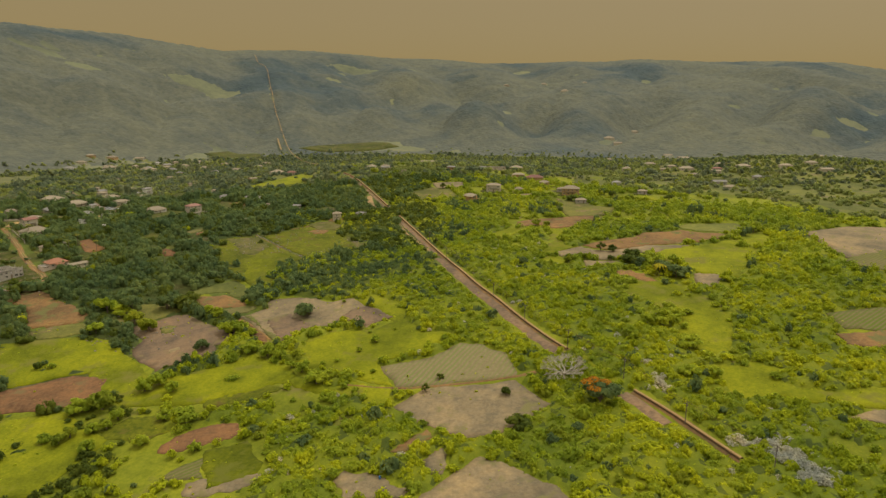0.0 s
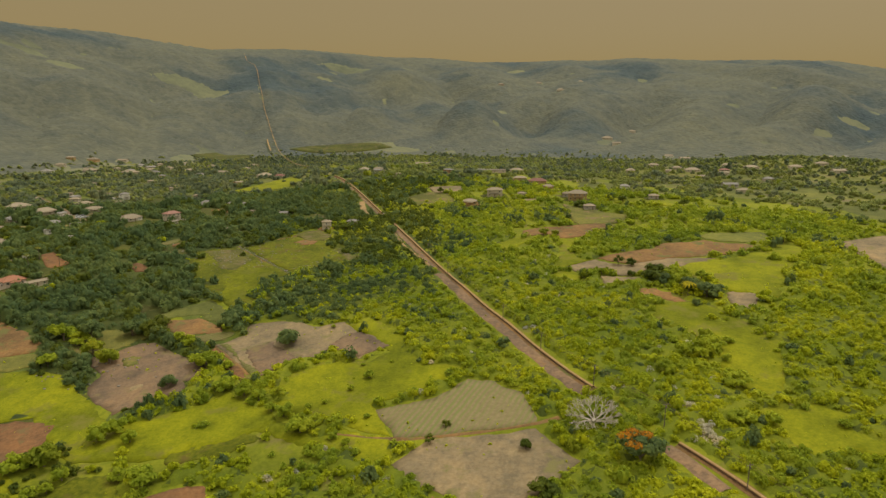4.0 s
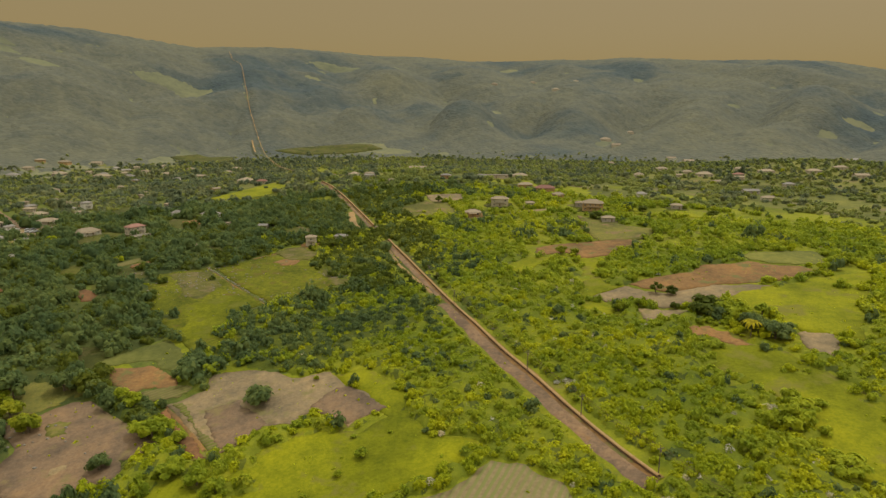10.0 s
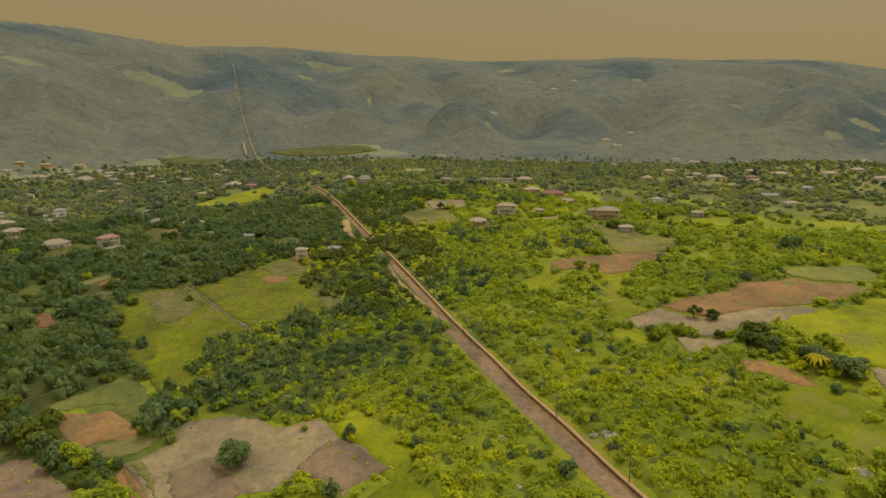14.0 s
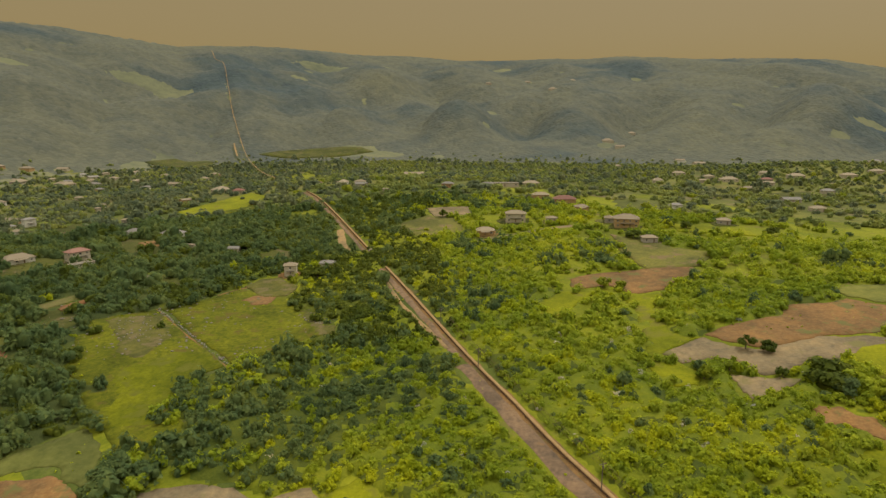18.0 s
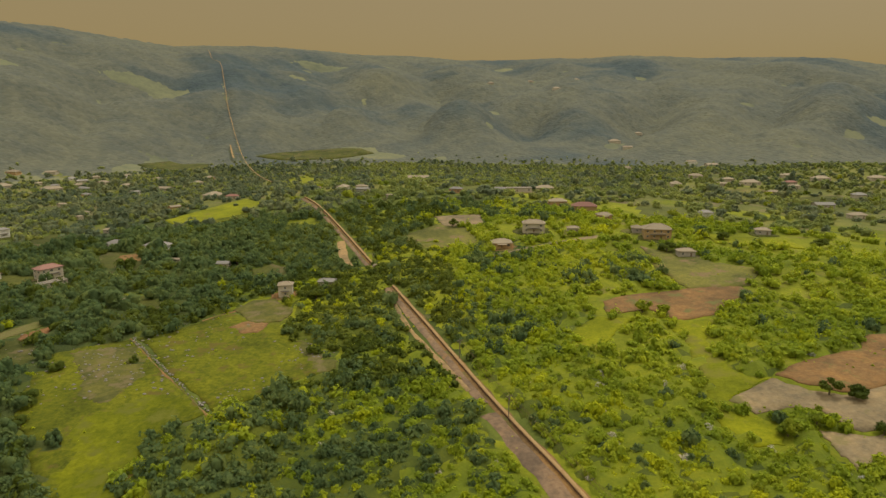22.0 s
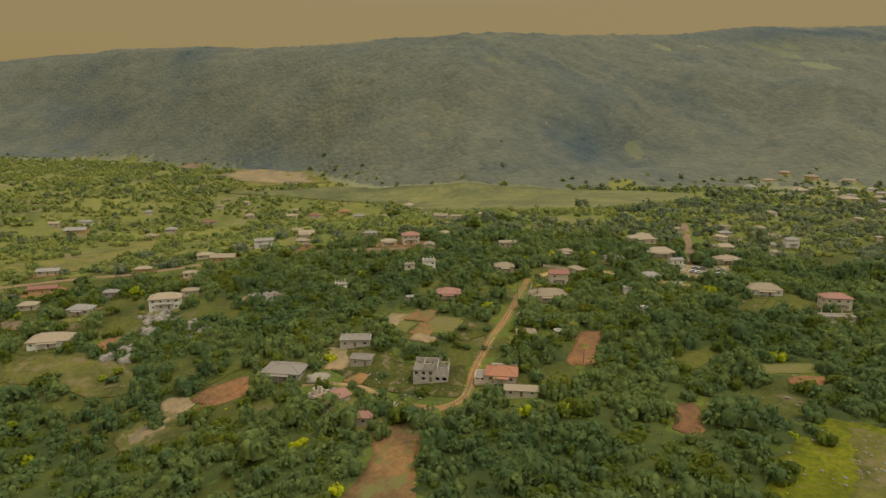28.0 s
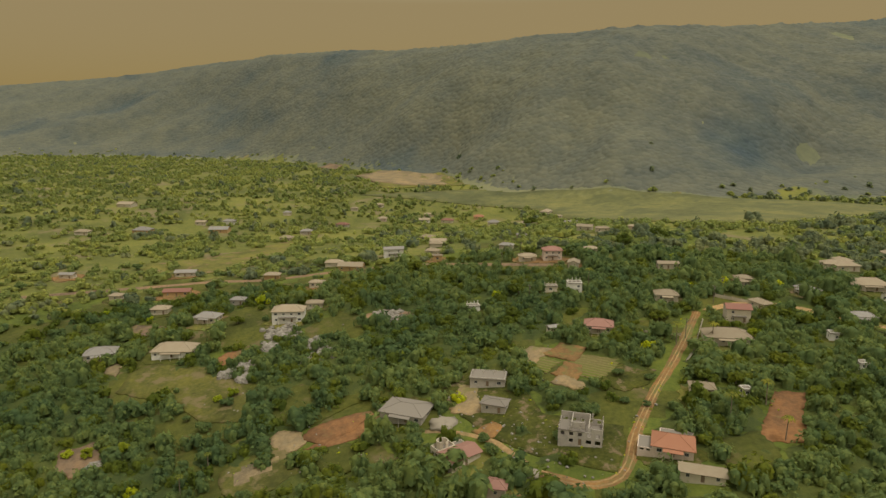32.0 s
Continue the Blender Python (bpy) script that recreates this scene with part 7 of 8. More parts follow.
tree(LIGHT, 123.0, 287.8, 5.7, 0.70, "green spreading bush tree on pasture")
tree(LIGHT, -143.4, 240.9, 10.1, 0.80, "bushy green tree on meadow")
tree(LIGHT, -94.4, 226.7, 10.5, 0.80, "bushy green tree on meadow")
tree(LIGHT, -175.8, 278.6, 4.2, 0.80, "bushy green tree on meadow")
tree(LIGHT, 134.1, 227.3, 4.8, 0.80, "bushy green tree on meadow")
tree(LIGHT, 213.8, 421.5, 7.7, 0.80, "bushy green tree on meadow")
tree(LIGHT, -103.2, 304.8, 8.6, 0.80, "bushy green tree on meadow")
tree(LIGHT, -172.0, 311.8, 9.9, 0.80, "bushy green tree on meadow")
tree(LIGHT, -85.6, 282.1, 9.0, 0.80, "bushy green tree on meadow")
tree(LIGHT, -47.9, 248.7, 9.5, 0.80, "bushy green tree on meadow")
tree(LIGHT, -91.9, 345.5, 7.0, 0.80, "bushy green tree on meadow")
tree(LIGHT, -167.6, 330.5, 10.4, 0.80, "bushy green tree on meadow")
tree(LIGHT, -29.4, 293.6, 2.2, 0.80, "small bush tree in bright meadow")
tree(LIGHT, -24.6, 254.3, 2.9, 0.80, "small bush tree in bright meadow")
tree(LIGHT, -17.5, 294.7, 1.9, 0.80, "small bush tree in bright meadow")
tree(LIGHT, -43.6, 303.5, 2.0, 0.80, "small bush tree in bright meadow")
tree(YELLOW, -134.4, 241.9, 11.7, 1.00, "yellow-green bush tree beside red earth")
tree(YELLOW, -156.0, 320.1, 11.4, 1.00, "yellow-green bush tree beside red earth")
tree(YELLOW, -144.7, 311.6, 10.4, 1.00, "yellow-green bush tree beside red earth")
tree(YELLOW, -137.2, 222.8, 6.3, 1.00, "yellow-green bush tree beside red earth")
tree(YELLOW, -139.6, 218.9, 6.3, 1.00, "yellow-green bush tree beside red earth")
tree(LIGHT, -122.1, 254.2, 8.8, 1.00, "bushy green tree in a weedy field")
tree(LIGHT, -117.2, 258.5, 7.7, 1.00, "bushy green tree in a weedy field")
tree(LIGHT, -109.6, 252.0, 6.5, 1.00, "bushy green tree in a weedy field")
tree(LIGHT, -177.5, 335.3, 11.4, 1.00, "bushy green tree in a weedy field")
tree(LIGHT, -98.6, 302.5, 9.7, 1.00, "bushy green tree in a weedy field")
tree(LIGHT, -125.5, 212.5, 6.9, 1.00, "bushy green tree in a weedy field")
tree(LIGHT, -130.1, 225.0, 5.8, 1.00, "bushy green tree in a weedy field")
tree(LIGHT, -125.3, 227.0, 5.3, 1.00, "bushy green tree in a weedy field")
tree(LIGHT, -123.8, 233.3, 6.3, 1.00, "bushy green tree in a weedy field")
tree(LIGHT, -106.7, 214.2, 6.3, 1.00, "bushy green tree in a weedy field")
tree(LIGHT, -84.4, 208.0, 5.1, 1.00, "bushy green tree in a weedy field")
tree(LIGHT, -104.4, 231.0, 6.1, 1.00, "bushy green tree in a weedy field")
tree(LIGHT, -145.8, 221.0, 5.4, 1.00, "bushy green tree in a weedy field")
tree(LIGHT, -75.4, 277.1, 7.7, 1.00, "round hedge bush between fields")
tree(LIGHT, -68.4, 272.8, 6.6, 1.00, "round hedge bush between fields")
tree(LIGHT, -56.2, 260.0, 6.8, 1.00, "round hedge bush between fields")
tree(LIGHT, -49.4, 253.8, 6.1, 1.00, "round hedge bush between fields")
tree(LIGHT, -43.0, 251.6, 6.0, 1.00, "round hedge bush between fields")
tree(LIGHT, -35.7, 243.2, 4.0, 1.00, "round hedge bush between fields")
tree(LIGHT, -30.5, 238.9, 3.5, 1.00, "round hedge bush between fields")
tree(LIGHT, -61.7, 264.3, 4.9, 1.00, "round hedge bush between fields")
tree(LIGHT, -26.1, 282.9, 4.6, 1.00, "small bush in bright meadow")
tree(LIGHT, -32.6, 274.6, 3.0, 1.00, "small bush in bright meadow")
tree(LIGHT, -41.6, 266.3, 2.4, 1.00, "small bush in bright meadow")
tree(LIGHT, -47.8, 264.2, 2.9, 1.00, "small bush in bright meadow")
tree(DARK, -138.5, 339.6, 8.3, 0.90, "dark hedge tree beside tilled fields")
tree(DARK, -131.3, 335.2, 6.2, 0.90, "dark hedge tree beside tilled fields")
tree(DARK, -99.0, 350.8, 10.4, 0.90, "dark hedge tree beside tilled fields")
tree(DARK, -129.7, 383.6, 5.4, 0.90, "dark hedge tree beside tilled fields")
tree(LIGHT, -120.3, 328.5, 7.8, 1.00, "green hedge tree beside tilled fields")
tree(LIGHT, -113.5, 323.9, 7.6, 1.00, "green hedge tree beside tilled fields")
tree(LIGHT, -95.3, 306.2, 7.4, 1.00, "green hedge tree beside tilled fields")
tree(LIGHT, -89.3, 300.0, 6.0, 1.00, "green hedge tree beside tilled fields")
tree(LIGHT, -37.2, 302.1, 1.5, 1.00, "small bush in bright meadow")
tree(LIGHT, -47.5, 333.9, 2.6, 1.00, "small bush in bright meadow")
tree(DARK, 121.8, 359.4, 8.7, 0.90, "dark pasture tree beside a palm")
tree(DARK, 132.0, 348.5, 10.1, 0.90, "dark pasture tree beside a palm")
tree(DARK, 142.2, 339.8, 7.5, 0.90, "dark pasture tree beside a palm")
tree(LIGHT, 130.6, 369.3, 9.0, 1.00, "green thicket tree on pasture")
tree(LIGHT, 131.0, 354.7, 8.7, 1.00, "green thicket tree on pasture")
tree(LIGHT, 142.4, 358.4, 7.9, 1.00, "green thicket tree on pasture")
tree(LIGHT, 221.0, 421.7, 10.4, 1.00, "green thicket tree on pasture")
tree(YELLOW, 85.0, 377.4, 6.5, 1.00, "bright green banana clump in tilled earth")
tree(YELLOW, 95.7, 381.0, 5.2, 1.00, "bright green banana clump in tilled earth")
tree(BROAD, 115.7, 392.2, 6.5, 1.00, "low green bush on bare earth")
tree(BROAD, 110.1, 373.8, 4.8, 1.00, "low green bush on bare earth")
tree(LIGHT, 107.9, 277.6, 10.6, 1.00, "green spreading bush tree on pasture")
tree(LIGHT, 115.3, 290.1, 8.3, 1.00, "green spreading bush tree on pasture")
tree(LIGHT, 89.7, 267.3, 8.0, 1.00, "green spreading bush tree on pasture")
tree(LIGHT, 101.3, 279.9, 7.9, 1.00, "green spreading bush tree on pasture")
tree(PALM, -232.1, 433.3, 4.0, 1.30, "slender green palm beside houses")
tree(PALM, -247.5, 427.3, 4.7, 1.30, "slender green palm beside houses")
tree(PALM, -299.8, 447.4, 4.8, 1.30, "slender green palm beside houses")
tree(PALM, -293.6, 459.1, 4.8, 1.30, "slender green palm beside houses")
tree(PALM, -250.2, 443.7, 4.4, 1.30, "slender green palm beside houses")
tree(PALM, -307.3, 270.4, 3.0, 1.30, "slender green palm beside houses")
tree(PALM, -297.7, 262.3, 3.3, 1.30, "slender green palm beside houses")
tree(PALM, -375.2, 452.0, 4.6, 1.30, "slender green palm beside houses")
tree(BROAD, -198.6, 655.4, 9.2, 0.80, "spreading village shade tree")
tree(BROAD, -165.8, 647.2, 9.1, 0.80, "spreading village shade tree")
tree(BROAD, -116.6, 583.5, 9.8, 0.80, "spreading village shade tree")
tree(BROAD, -63.2, 518.6, 9.3, 0.80, "spreading village shade tree")
tree(BROAD, -107.2, 616.4, 9.2, 0.80, "spreading village shade tree")
tree(BROAD, 125.0, 556.9, 9.4, 0.80, "spreading village shade tree")
tree(BROAD, 211.3, 554.2, 9.5, 0.80, "spreading village shade tree")
tree(BROAD, 157.4, 584.7, 9.5, 0.80, "spreading village shade tree")
tree(BROAD, 167.5, 577.1, 8.7, 0.80, "spreading village shade tree")
tree(DARK, -331.2, 249.4, 6.1, 0.80, "dark dense tree beside a house")
tree(DARK, -284.2, 281.3, 5.9, 0.80, "dark dense tree beside a house")
tree(DARK, -272.0, 405.3, 3.5, 0.80, "dark dense tree beside a house")
tree(DARK, -266.6, 410.7, 3.1, 0.80, "dark dense tree beside a house")
tree(DARK, -288.5, 413.6, 4.7, 0.80, "dark dense tree beside a house")
tree(DARK, -280.9, 422.0, 3.8, 0.80, "dark dense tree beside a house")
tree(DARK, -271.7, 391.8, 6.6, 0.80, "dark dense tree beside a house")
tree(DARK, -262.8, 377.3, 6.2, 0.80, "dark dense tree beside a house")
tree(DARK, -284.1, 335.2, 6.8, 0.80, "dark dense tree beside a house")
tree(DARK, -267.4, 355.7, 5.4, 0.80, "dark dense tree beside a house")
tree(DARK, -274.7, 355.7, 4.5, 0.80, "dark dense tree beside a house")
tree(DARK, -420.7, 232.9, 8.1, 0.80, "dark dense tree beside a house")
tree(DARK, -450.8, 193.4, 8.5, 0.80, "dark dense tree beside a house")
tree(DARK, -381.3, 222.7, 6.1, 0.80, "dark dense tree beside a house")
tree(DARK, -347.1, 276.4, 5.8, 0.80, "dark dense tree beside a house")
tree(DARK, -332.5, 268.4, 6.3, 0.80, "dark dense tree beside a house")
tree(BROAD, -322.2, 455.4, 7.5, 0.90, "spreading green village tree")
tree(BROAD, -325.6, 470.1, 7.8, 0.90, "spreading green village tree")
tree(BROAD, -294.6, 483.0, 9.5, 0.90, "spreading green village tree")
tree(BROAD, -266.7, 467.3, 9.2, 0.90, "spreading green village tree")
tree(BROAD, -245.8, 461.0, 8.4, 0.90, "spreading green village tree")
tree(BROAD, -269.9, 436.9, 8.1, 0.90, "spreading green village tree")
tree(BROAD, -265.3, 445.4, 6.9, 0.90, "spreading green village tree")
tree(BROAD, -344.4, 443.2, 9.0, 0.90, "spreading green village tree")
tree(BROAD, -355.4, 401.7, 9.0, 0.90, "spreading green village tree")
tree(BROAD, -363.6, 373.8, 8.9, 0.90, "spreading green village tree")
tree(BROAD, -299.5, 503.2, 9.9, 0.90, "spreading green village tree")
tree(BROAD, -307.7, 531.6, 10.5, 0.90, "spreading green village tree")
tree(BROAD, -437.1, 512.9, 10.9, 0.90, "spreading green village tree")
tree(BROAD, -443.0, 542.9, 11.3, 0.90, "spreading green village tree")
tree(BROAD, -665.0, 558.6, 14.8, 0.90, "spreading green village tree")
tree(BROAD, -497.1, 356.5, 11.0, 0.90, "spreading green village tree")
tree(BROAD, -453.2, 382.4, 11.5, 0.90, "spreading green village tree")
tree(BROAD, -418.2, 392.1, 10.6, 0.90, "spreading green village tree")
tree(BROAD, -406.1, 407.5, 10.4, 0.90, "spreading green village tree")
tree(BROAD, -379.7, 415.5, 9.8, 0.90, "spreading green village tree")
tree(YELLOW, -333.9, 229.0, 4.8, 1.00, "yellow-green tree among darker bushes")
tree(YELLOW, -331.3, 242.0, 5.2, 1.00, "yellow-green tree among darker bushes")
tree(YELLOW, -352.8, 278.5, 5.5, 1.00, "yellow-green tree among darker bushes")
tree(YELLOW, -291.0, 476.8, 7.0, 1.00, "yellow-green tree among darker bushes")
tree(LIGHT, -336.8, 222.2, 4.2, 1.00, "yellow-green tree beside a bare plot")
tree(LIGHT, -352.4, 272.5, 4.0, 0.90, "yellow-green round tree in the open meadow")
tree(DARK, -433.2, 215.6, 8.5, 0.90, "broad dark tree beside a grey house")
tree(DARK, -431.7, 227.1, 7.5, 1.00, "tall dark tree behind a grey house")
tree(DARK, -544.6, 152.5, 7.5, 0.90, "broad dark tree on the pasture edge")
tree(DARK, -582.6, 214.0, 8.0, 0.80, "broad dark tree on the pasture")
tree(DARK, -368.3, 219.6, 6.5, 1.00, "dense dark tree on the bushy slope")
tree(BROAD, -355.0, 227.1, 6.5, 0.90, "broad green tree on the bushy slope")
tree(DARK, -329.4, 254.7, 7.0, 0.90, "broad dark tree in the bushy dip")
tree(DARK, -325.4, 245.9, 7.0, 0.90, "dense dark tree below the bare plot")
tree(ROUND, -372.7, 198.8, 3.6, 1.00, "small round tree on open grass")
tree(DARK, -342.5, 261.5, 3.4, 1.00, "small dark tree in the open meadow")
tree(DARK, -329.5, 282.9, 4.5, 1.00, "dense dark tree beside the gravelly patch")
tree(DARK, -333.4, 292.4, 5.0, 1.00, "grey-green tree above the gravelly patch")
tree(BROAD, -428.5, 280.7, 7.0, 0.90, "broad green tree between houses")
tree(DARK, -500.3, 265.1, 6.5, 1.00, "dark tree beside the village track")


def dead_tree(x, y, w):
    """A leafless spreading tree, pale grey, forked four times."""
    ob = thing("dead_tree", "leafless pale grey spreading tree beside the haul road", "tree", x, y)
    PLANTED.append((x, y, w * 0.26))
    rng = random.Random(4)
    part("trunk", Boxes().tube([(0, 0, -0.5), (0.1, 0, 1.2), (0.1, 0.1, 2.2)], [0.5, 0.4, 0.32], 8), BARE_WOOD, ob)
    for k in range(9):
        limb = Boxes()
        t = 2 * math.pi * k / 9 + rng.uniform(-0.2, 0.2)

        def grow(p, d, ln, r, depth):
            q = p + d * ln
            mid = p + d * ln * 0.5 + Vector((rng.uniform(-1, 1), rng.uniform(-1, 1), rng.uniform(-0.3, 0.6))) * ln * 0.08
            limb.tube([tuple(p), tuple(mid), tuple(q)], [r, r * 0.8, r * 0.6], 4 if depth else 5)
            if depth < 4:
                for _ in range(4 if depth > 1 else 3):
                    e = (d + Vector((rng.uniform(-1, 1), rng.uniform(-1, 1), rng.uniform(-0.45, 0.65))) * 0.75).normalized()
                    grow(q, e, ln * rng.uniform(0.62, 0.86), r * 0.55, depth + 1)

        grow(Vector((0.1, 0.1, 1.9)), Vector((math.cos(t), math.sin(t), rng.uniform(0.35, 1.0))).normalized(), w * 0.17, 0.34, 0)
        part("limb", limb, BARE_WOOD, ob)
    return ob


dead_tree(*AT_DEAD, 20.0)


def flame_tree(x, y, w):
    ob = thing("flame_tree", "wide dark green tree with orange blossom on top", "tree", x, y)
    PLANTED.append((x, y, w * 0.26))
    rng = np.random.default_rng(8)
    lobes = lobes_of(rng, 10, w * 0.3, w * 0.34, w * 0.46, w * 0.12, w * 0.2)
    v, f = joined(leaf_arrays(rng, lobes, 900, 0.75), core_arrays(rng, lobes, 0.85))
    part("crown", mesh_of("crown", v, f, [BUSH_LEAF]), None, ob)
    top = [((c[0], c[1] , c[2] + r * 0.5), r * 0.85) for c, r in lobes[1:7]]
    v, f = leaf_arrays(rng, top, 620, 0.6, 0.4)
    part("blossom", mesh_of("blossom", v, f, [FLOWER]), None, ob, "orange blossom")
    t = Boxes().tube([(0, 0, -0.5), (0.2, 0, w * 0.15), (0.1, 0.2, w * 0.35)], [0.4, 0.32, 0.2], 8)
    for (cx, cy, cz), r in lobes[:8]:
        t.tube([(0.1, 0, w * 0.12), (cx * 0.5, cy * 0.5, cz * 0.75), (cx, cy, cz)], [0.2, 0.14, 0.06], 5)
    part("trunk", t, BARK, ob)
    return ob


flame_tree(*AT_FLAME, 17.0)


# ---- poles, stones, heaps, vehicles ----
def pole(x, y):
    ob = thing("utility_pole", "weathered wooden utility pole with a crossarm", "utility pole", x, y, 20, "utility poles")
    part("post", Boxes().tube([(0, 0, -0.8), (0, 0, 4), (0.05, 0, 8.8)], [0.17, 0.14, 0.1], 8), POLE_WOOD, ob)
    arm = part("crossarm", Boxes().box(-1.1, 1.1, -0.16, -0.05, 8.1, 8.25), POLE_WOOD, ob)
    for q in (-0.95, -0.4, 0.4, 0.95):
        part("insulator", Boxes().tube([(q, -0.1, 8.25), (q, -0.1, 8.33), (q, -0.1, 8.42)], [0.04, 0.07, 0.03], 6), FRAME, arm)
    part("transformer", Boxes().tube([(0.28, 0, 6.9), (0.28, 0, 7.7)], [0.2, 0.2], 8), TIN_GREY, ob)


pole(88.7, 200.9)
pole(105.5, 173.4)
pole(60.4, 262.3)
pole(76.9, 233.9)
pole(45.7, 292.5)
pole(33.7, 326.2)
pole(10.3, 399.5)
pole(-0.9, 442.7)
pole(-37.6, 559.2)
pole(-328.4, 489.1)
pole(-446.0, 446.9)
pole(-429.1, 427.2)
pole(-335.8, 499.9)
pole(-302.6, 453.8)
pole(-369.7, 416.5)


def cable_run(label, *posts):
    """Three wires sagging from pole to pole."""
    ob = thing("power_cable", label, "power cable", *posts[0])
    base = ob.matrix_world.translation.copy()
    for off in (-0.95, 0.4, 0.95):
        for (ax, ay), (bx, by) in zip(posts, posts[1:]):
            wire = Boxes()
            a, b = at_ground(ax, ay, 8.4) - base, at_ground(bx, by, 8.4) - base
            side = Vector((math.cos(radians(20)), math.sin(radians(20)), 0)) * off
            wire.tube([tuple(a.lerp(b, k / 6) + side - Vector((0, 0, 1.2 * (1 - (k / 3 - 1) ** 2)))) for k in range(7)], [0.03] * 7, 4)
            part("wire", wire, RUST_DARK, ob)


cable_run("thin dark power wires along the haul road", (105.5, 173.4), (88.7, 200.9), (76.9, 233.9), (60.4, 262.3), (45.7, 292.5), (33.7, 326.2), (10.3, 399.5), (-0.9, 442.7))


def stone_mesh(rng, size):
    v, f = core_arrays(rng, [((0, 0, 0), size)], 1.0, 0.75, 3, 7)
    return v + rng.normal(scale=size * 0.06, size=v.shape), f


STONES = []
for k in range(5):
    v, f = stone_mesh(np.random.default_rng(20 + k), 1.0)
    STONES.append(mesh_of("stone", v, f, [STONE]))


def outcrop(x, y, w, h):
    """Pale limestone breaking through the bush: separate boulders."""
    rng = random.Random(int(x * 5 + y))
    ob = thing("rock_outcrop", "pale grey limestone outcrop among bushes", "rocks", x, y, 0, "limestone outcrops")
    base = ob.matrix_world.translation
    for k in range(int(30 + w * 5)):
        px, py = rng.gauss(0, w * 0.42), rng.gauss(0, w * 0.3)
        s = rng.uniform(0.5, 1.5) * (1 + h * 0.12)
        st = part("boulder", STONES[k % 5], None, ob)
        st.matrix_local = Matrix.LocRotScale((px, py, float(height(x + px, y + py)) - base.z + rng.uniform(0.2, 0.8)), Euler((rng.uniform(-0.4, 0.4), rng.uniform(-0.4, 0.4), rng.uniform(0, 6))), (s * 1.2, s, s * rng.uniform(0.8, 1.5)))
    PLANTED.append((x, y, w * 0.85))


outcrop(-403.7, 301.7, 11.8, 3.7)
outcrop(-388.6, 295.6, 6.6, 2.1)
outcrop(-371.0, 317.4, 6.4, 2.1)
outcrop(-365.5, 309.3, 4.8, 1.6)
outcrop(-365.0, 283.2, 3.7, 1.2)
outcrop(-392.5, 349.5, 7.8, 1.0)
outcrop(-381.6, 314.0, 7.0, 2.0)
outcrop(-368.4, 314.2, 6.0, 1.6)
outcrop(-375.4, 283.1, 6.0, 1.8)
outcrop(-373.2, 275.6, 4.0, 1.2)
outcrop(-392.2, 352.4, 9.0, 1.0)
outcrop(-324.9, 232.5, 3.5, 0.6)

wall_ob = thing("field_wall", "tumbled dry-stone wall across the meadow", "stone wall", *STONE_WALL[0])
rngw = random.Random(12)
pw = np.array(STONE_WALL)
dw = np.r_[0, np.cumsum(np.hypot(*np.diff(pw, axis=0).T))]
for k in range(84):
    q = rngw.uniform(0, dw[-1])
    px, py = np.interp(q, dw, pw[:, 0]) + rngw.gauss(0, 0.35), np.interp(q, dw, pw[:, 1]) + rngw.gauss(0, 0.35)
    s = rngw.uniform(0.2, 0.5)
    st = part("stone", STONES[k % 5], None, wall_ob)
    if k % 6 == 0:
        PLANTED.append((px, py, 5.0))
    st.matrix_local = Matrix.LocRotScale(Vector((px, py, float(height(px, py)) + 0.4)) - wall_ob.matrix_world.translation, Euler((0, 0, rngw.uniform(0, 6))), (s, s, s))

# loose stones in the meadows and fields
vs, fs, nst = [], [], 0
rs = np.random.default_rng(31)
base_v, base_f = stone_mesh(rs, 1.0)
for cx, cy, sx, sy, cnt in ((-150, 455, 26, 22, 130), (-112, 470, 14, 18, 60), (-150, 308, 14, 8, 60), (-285, 365, 20, 16, 90), (-255, 372, 14, 16, 50), (-330, 300, 40, 30, 60), (-57, 461, 7, 9, 60), (-132, 452, 12, 12, 60), (-76, 430, 10, 6, 30)):
    for _ in range(cnt):
        px, py, s = rs.normal(cx, sx), rs.normal(cy, sy), rs.uniform(0.15, 0.55)
        t = rs.uniform(0, 6.28)
        rot = np.array([[math.cos(t), -math.sin(t), 0], [math.sin(t), math.cos(t), 0], [0, 0, 1]])
        vs.append(base_v @ rot.T * s * np.array([1.3, 1, 0.8]) + (px, py, float(height(px, py)) + 0.35))
        fs.append(base_f + nst)
        nst += len(base_v)
tagged(new("loose_stones", mesh_of("loose_stones", np.concatenate(vs), np.concatenate(fs), [STONE])), "pale loose stones scattered over meadows and yards", "stones", kind="stuff")


def heap(x, y, w, h, label):
    rng = np.random.default_rng(int(abs(x)))
    v, f = core_arrays(rng, [((0, 0, 0), 1.0)], 1.0, 1.0, 5, 14)
    v = v + rng.normal(scale=0.05, size=v.shape)
    ob = new("mound", mesh_of("mound", v * np.array([w / 2, w / 2, h]), f, [GRAVEL], None, True))
    ob.matrix_world = pose(x, y, float(height(x, y)) + 0.2)
    PLANTED.append((x, y, w * 0.7))
    return tagged(ob, label, "gravel heap", "gravel heaps")


heap(*AT_HEAP1, 10, 1.9, "pale gravel heap beside an unfinished house")
heap(*AT_HEAP2, 4, 0.9, "pale sand heap beside the lane")
heap(*AT_HEAP3, 5, 1.2, "pale stone heap beside the lane")


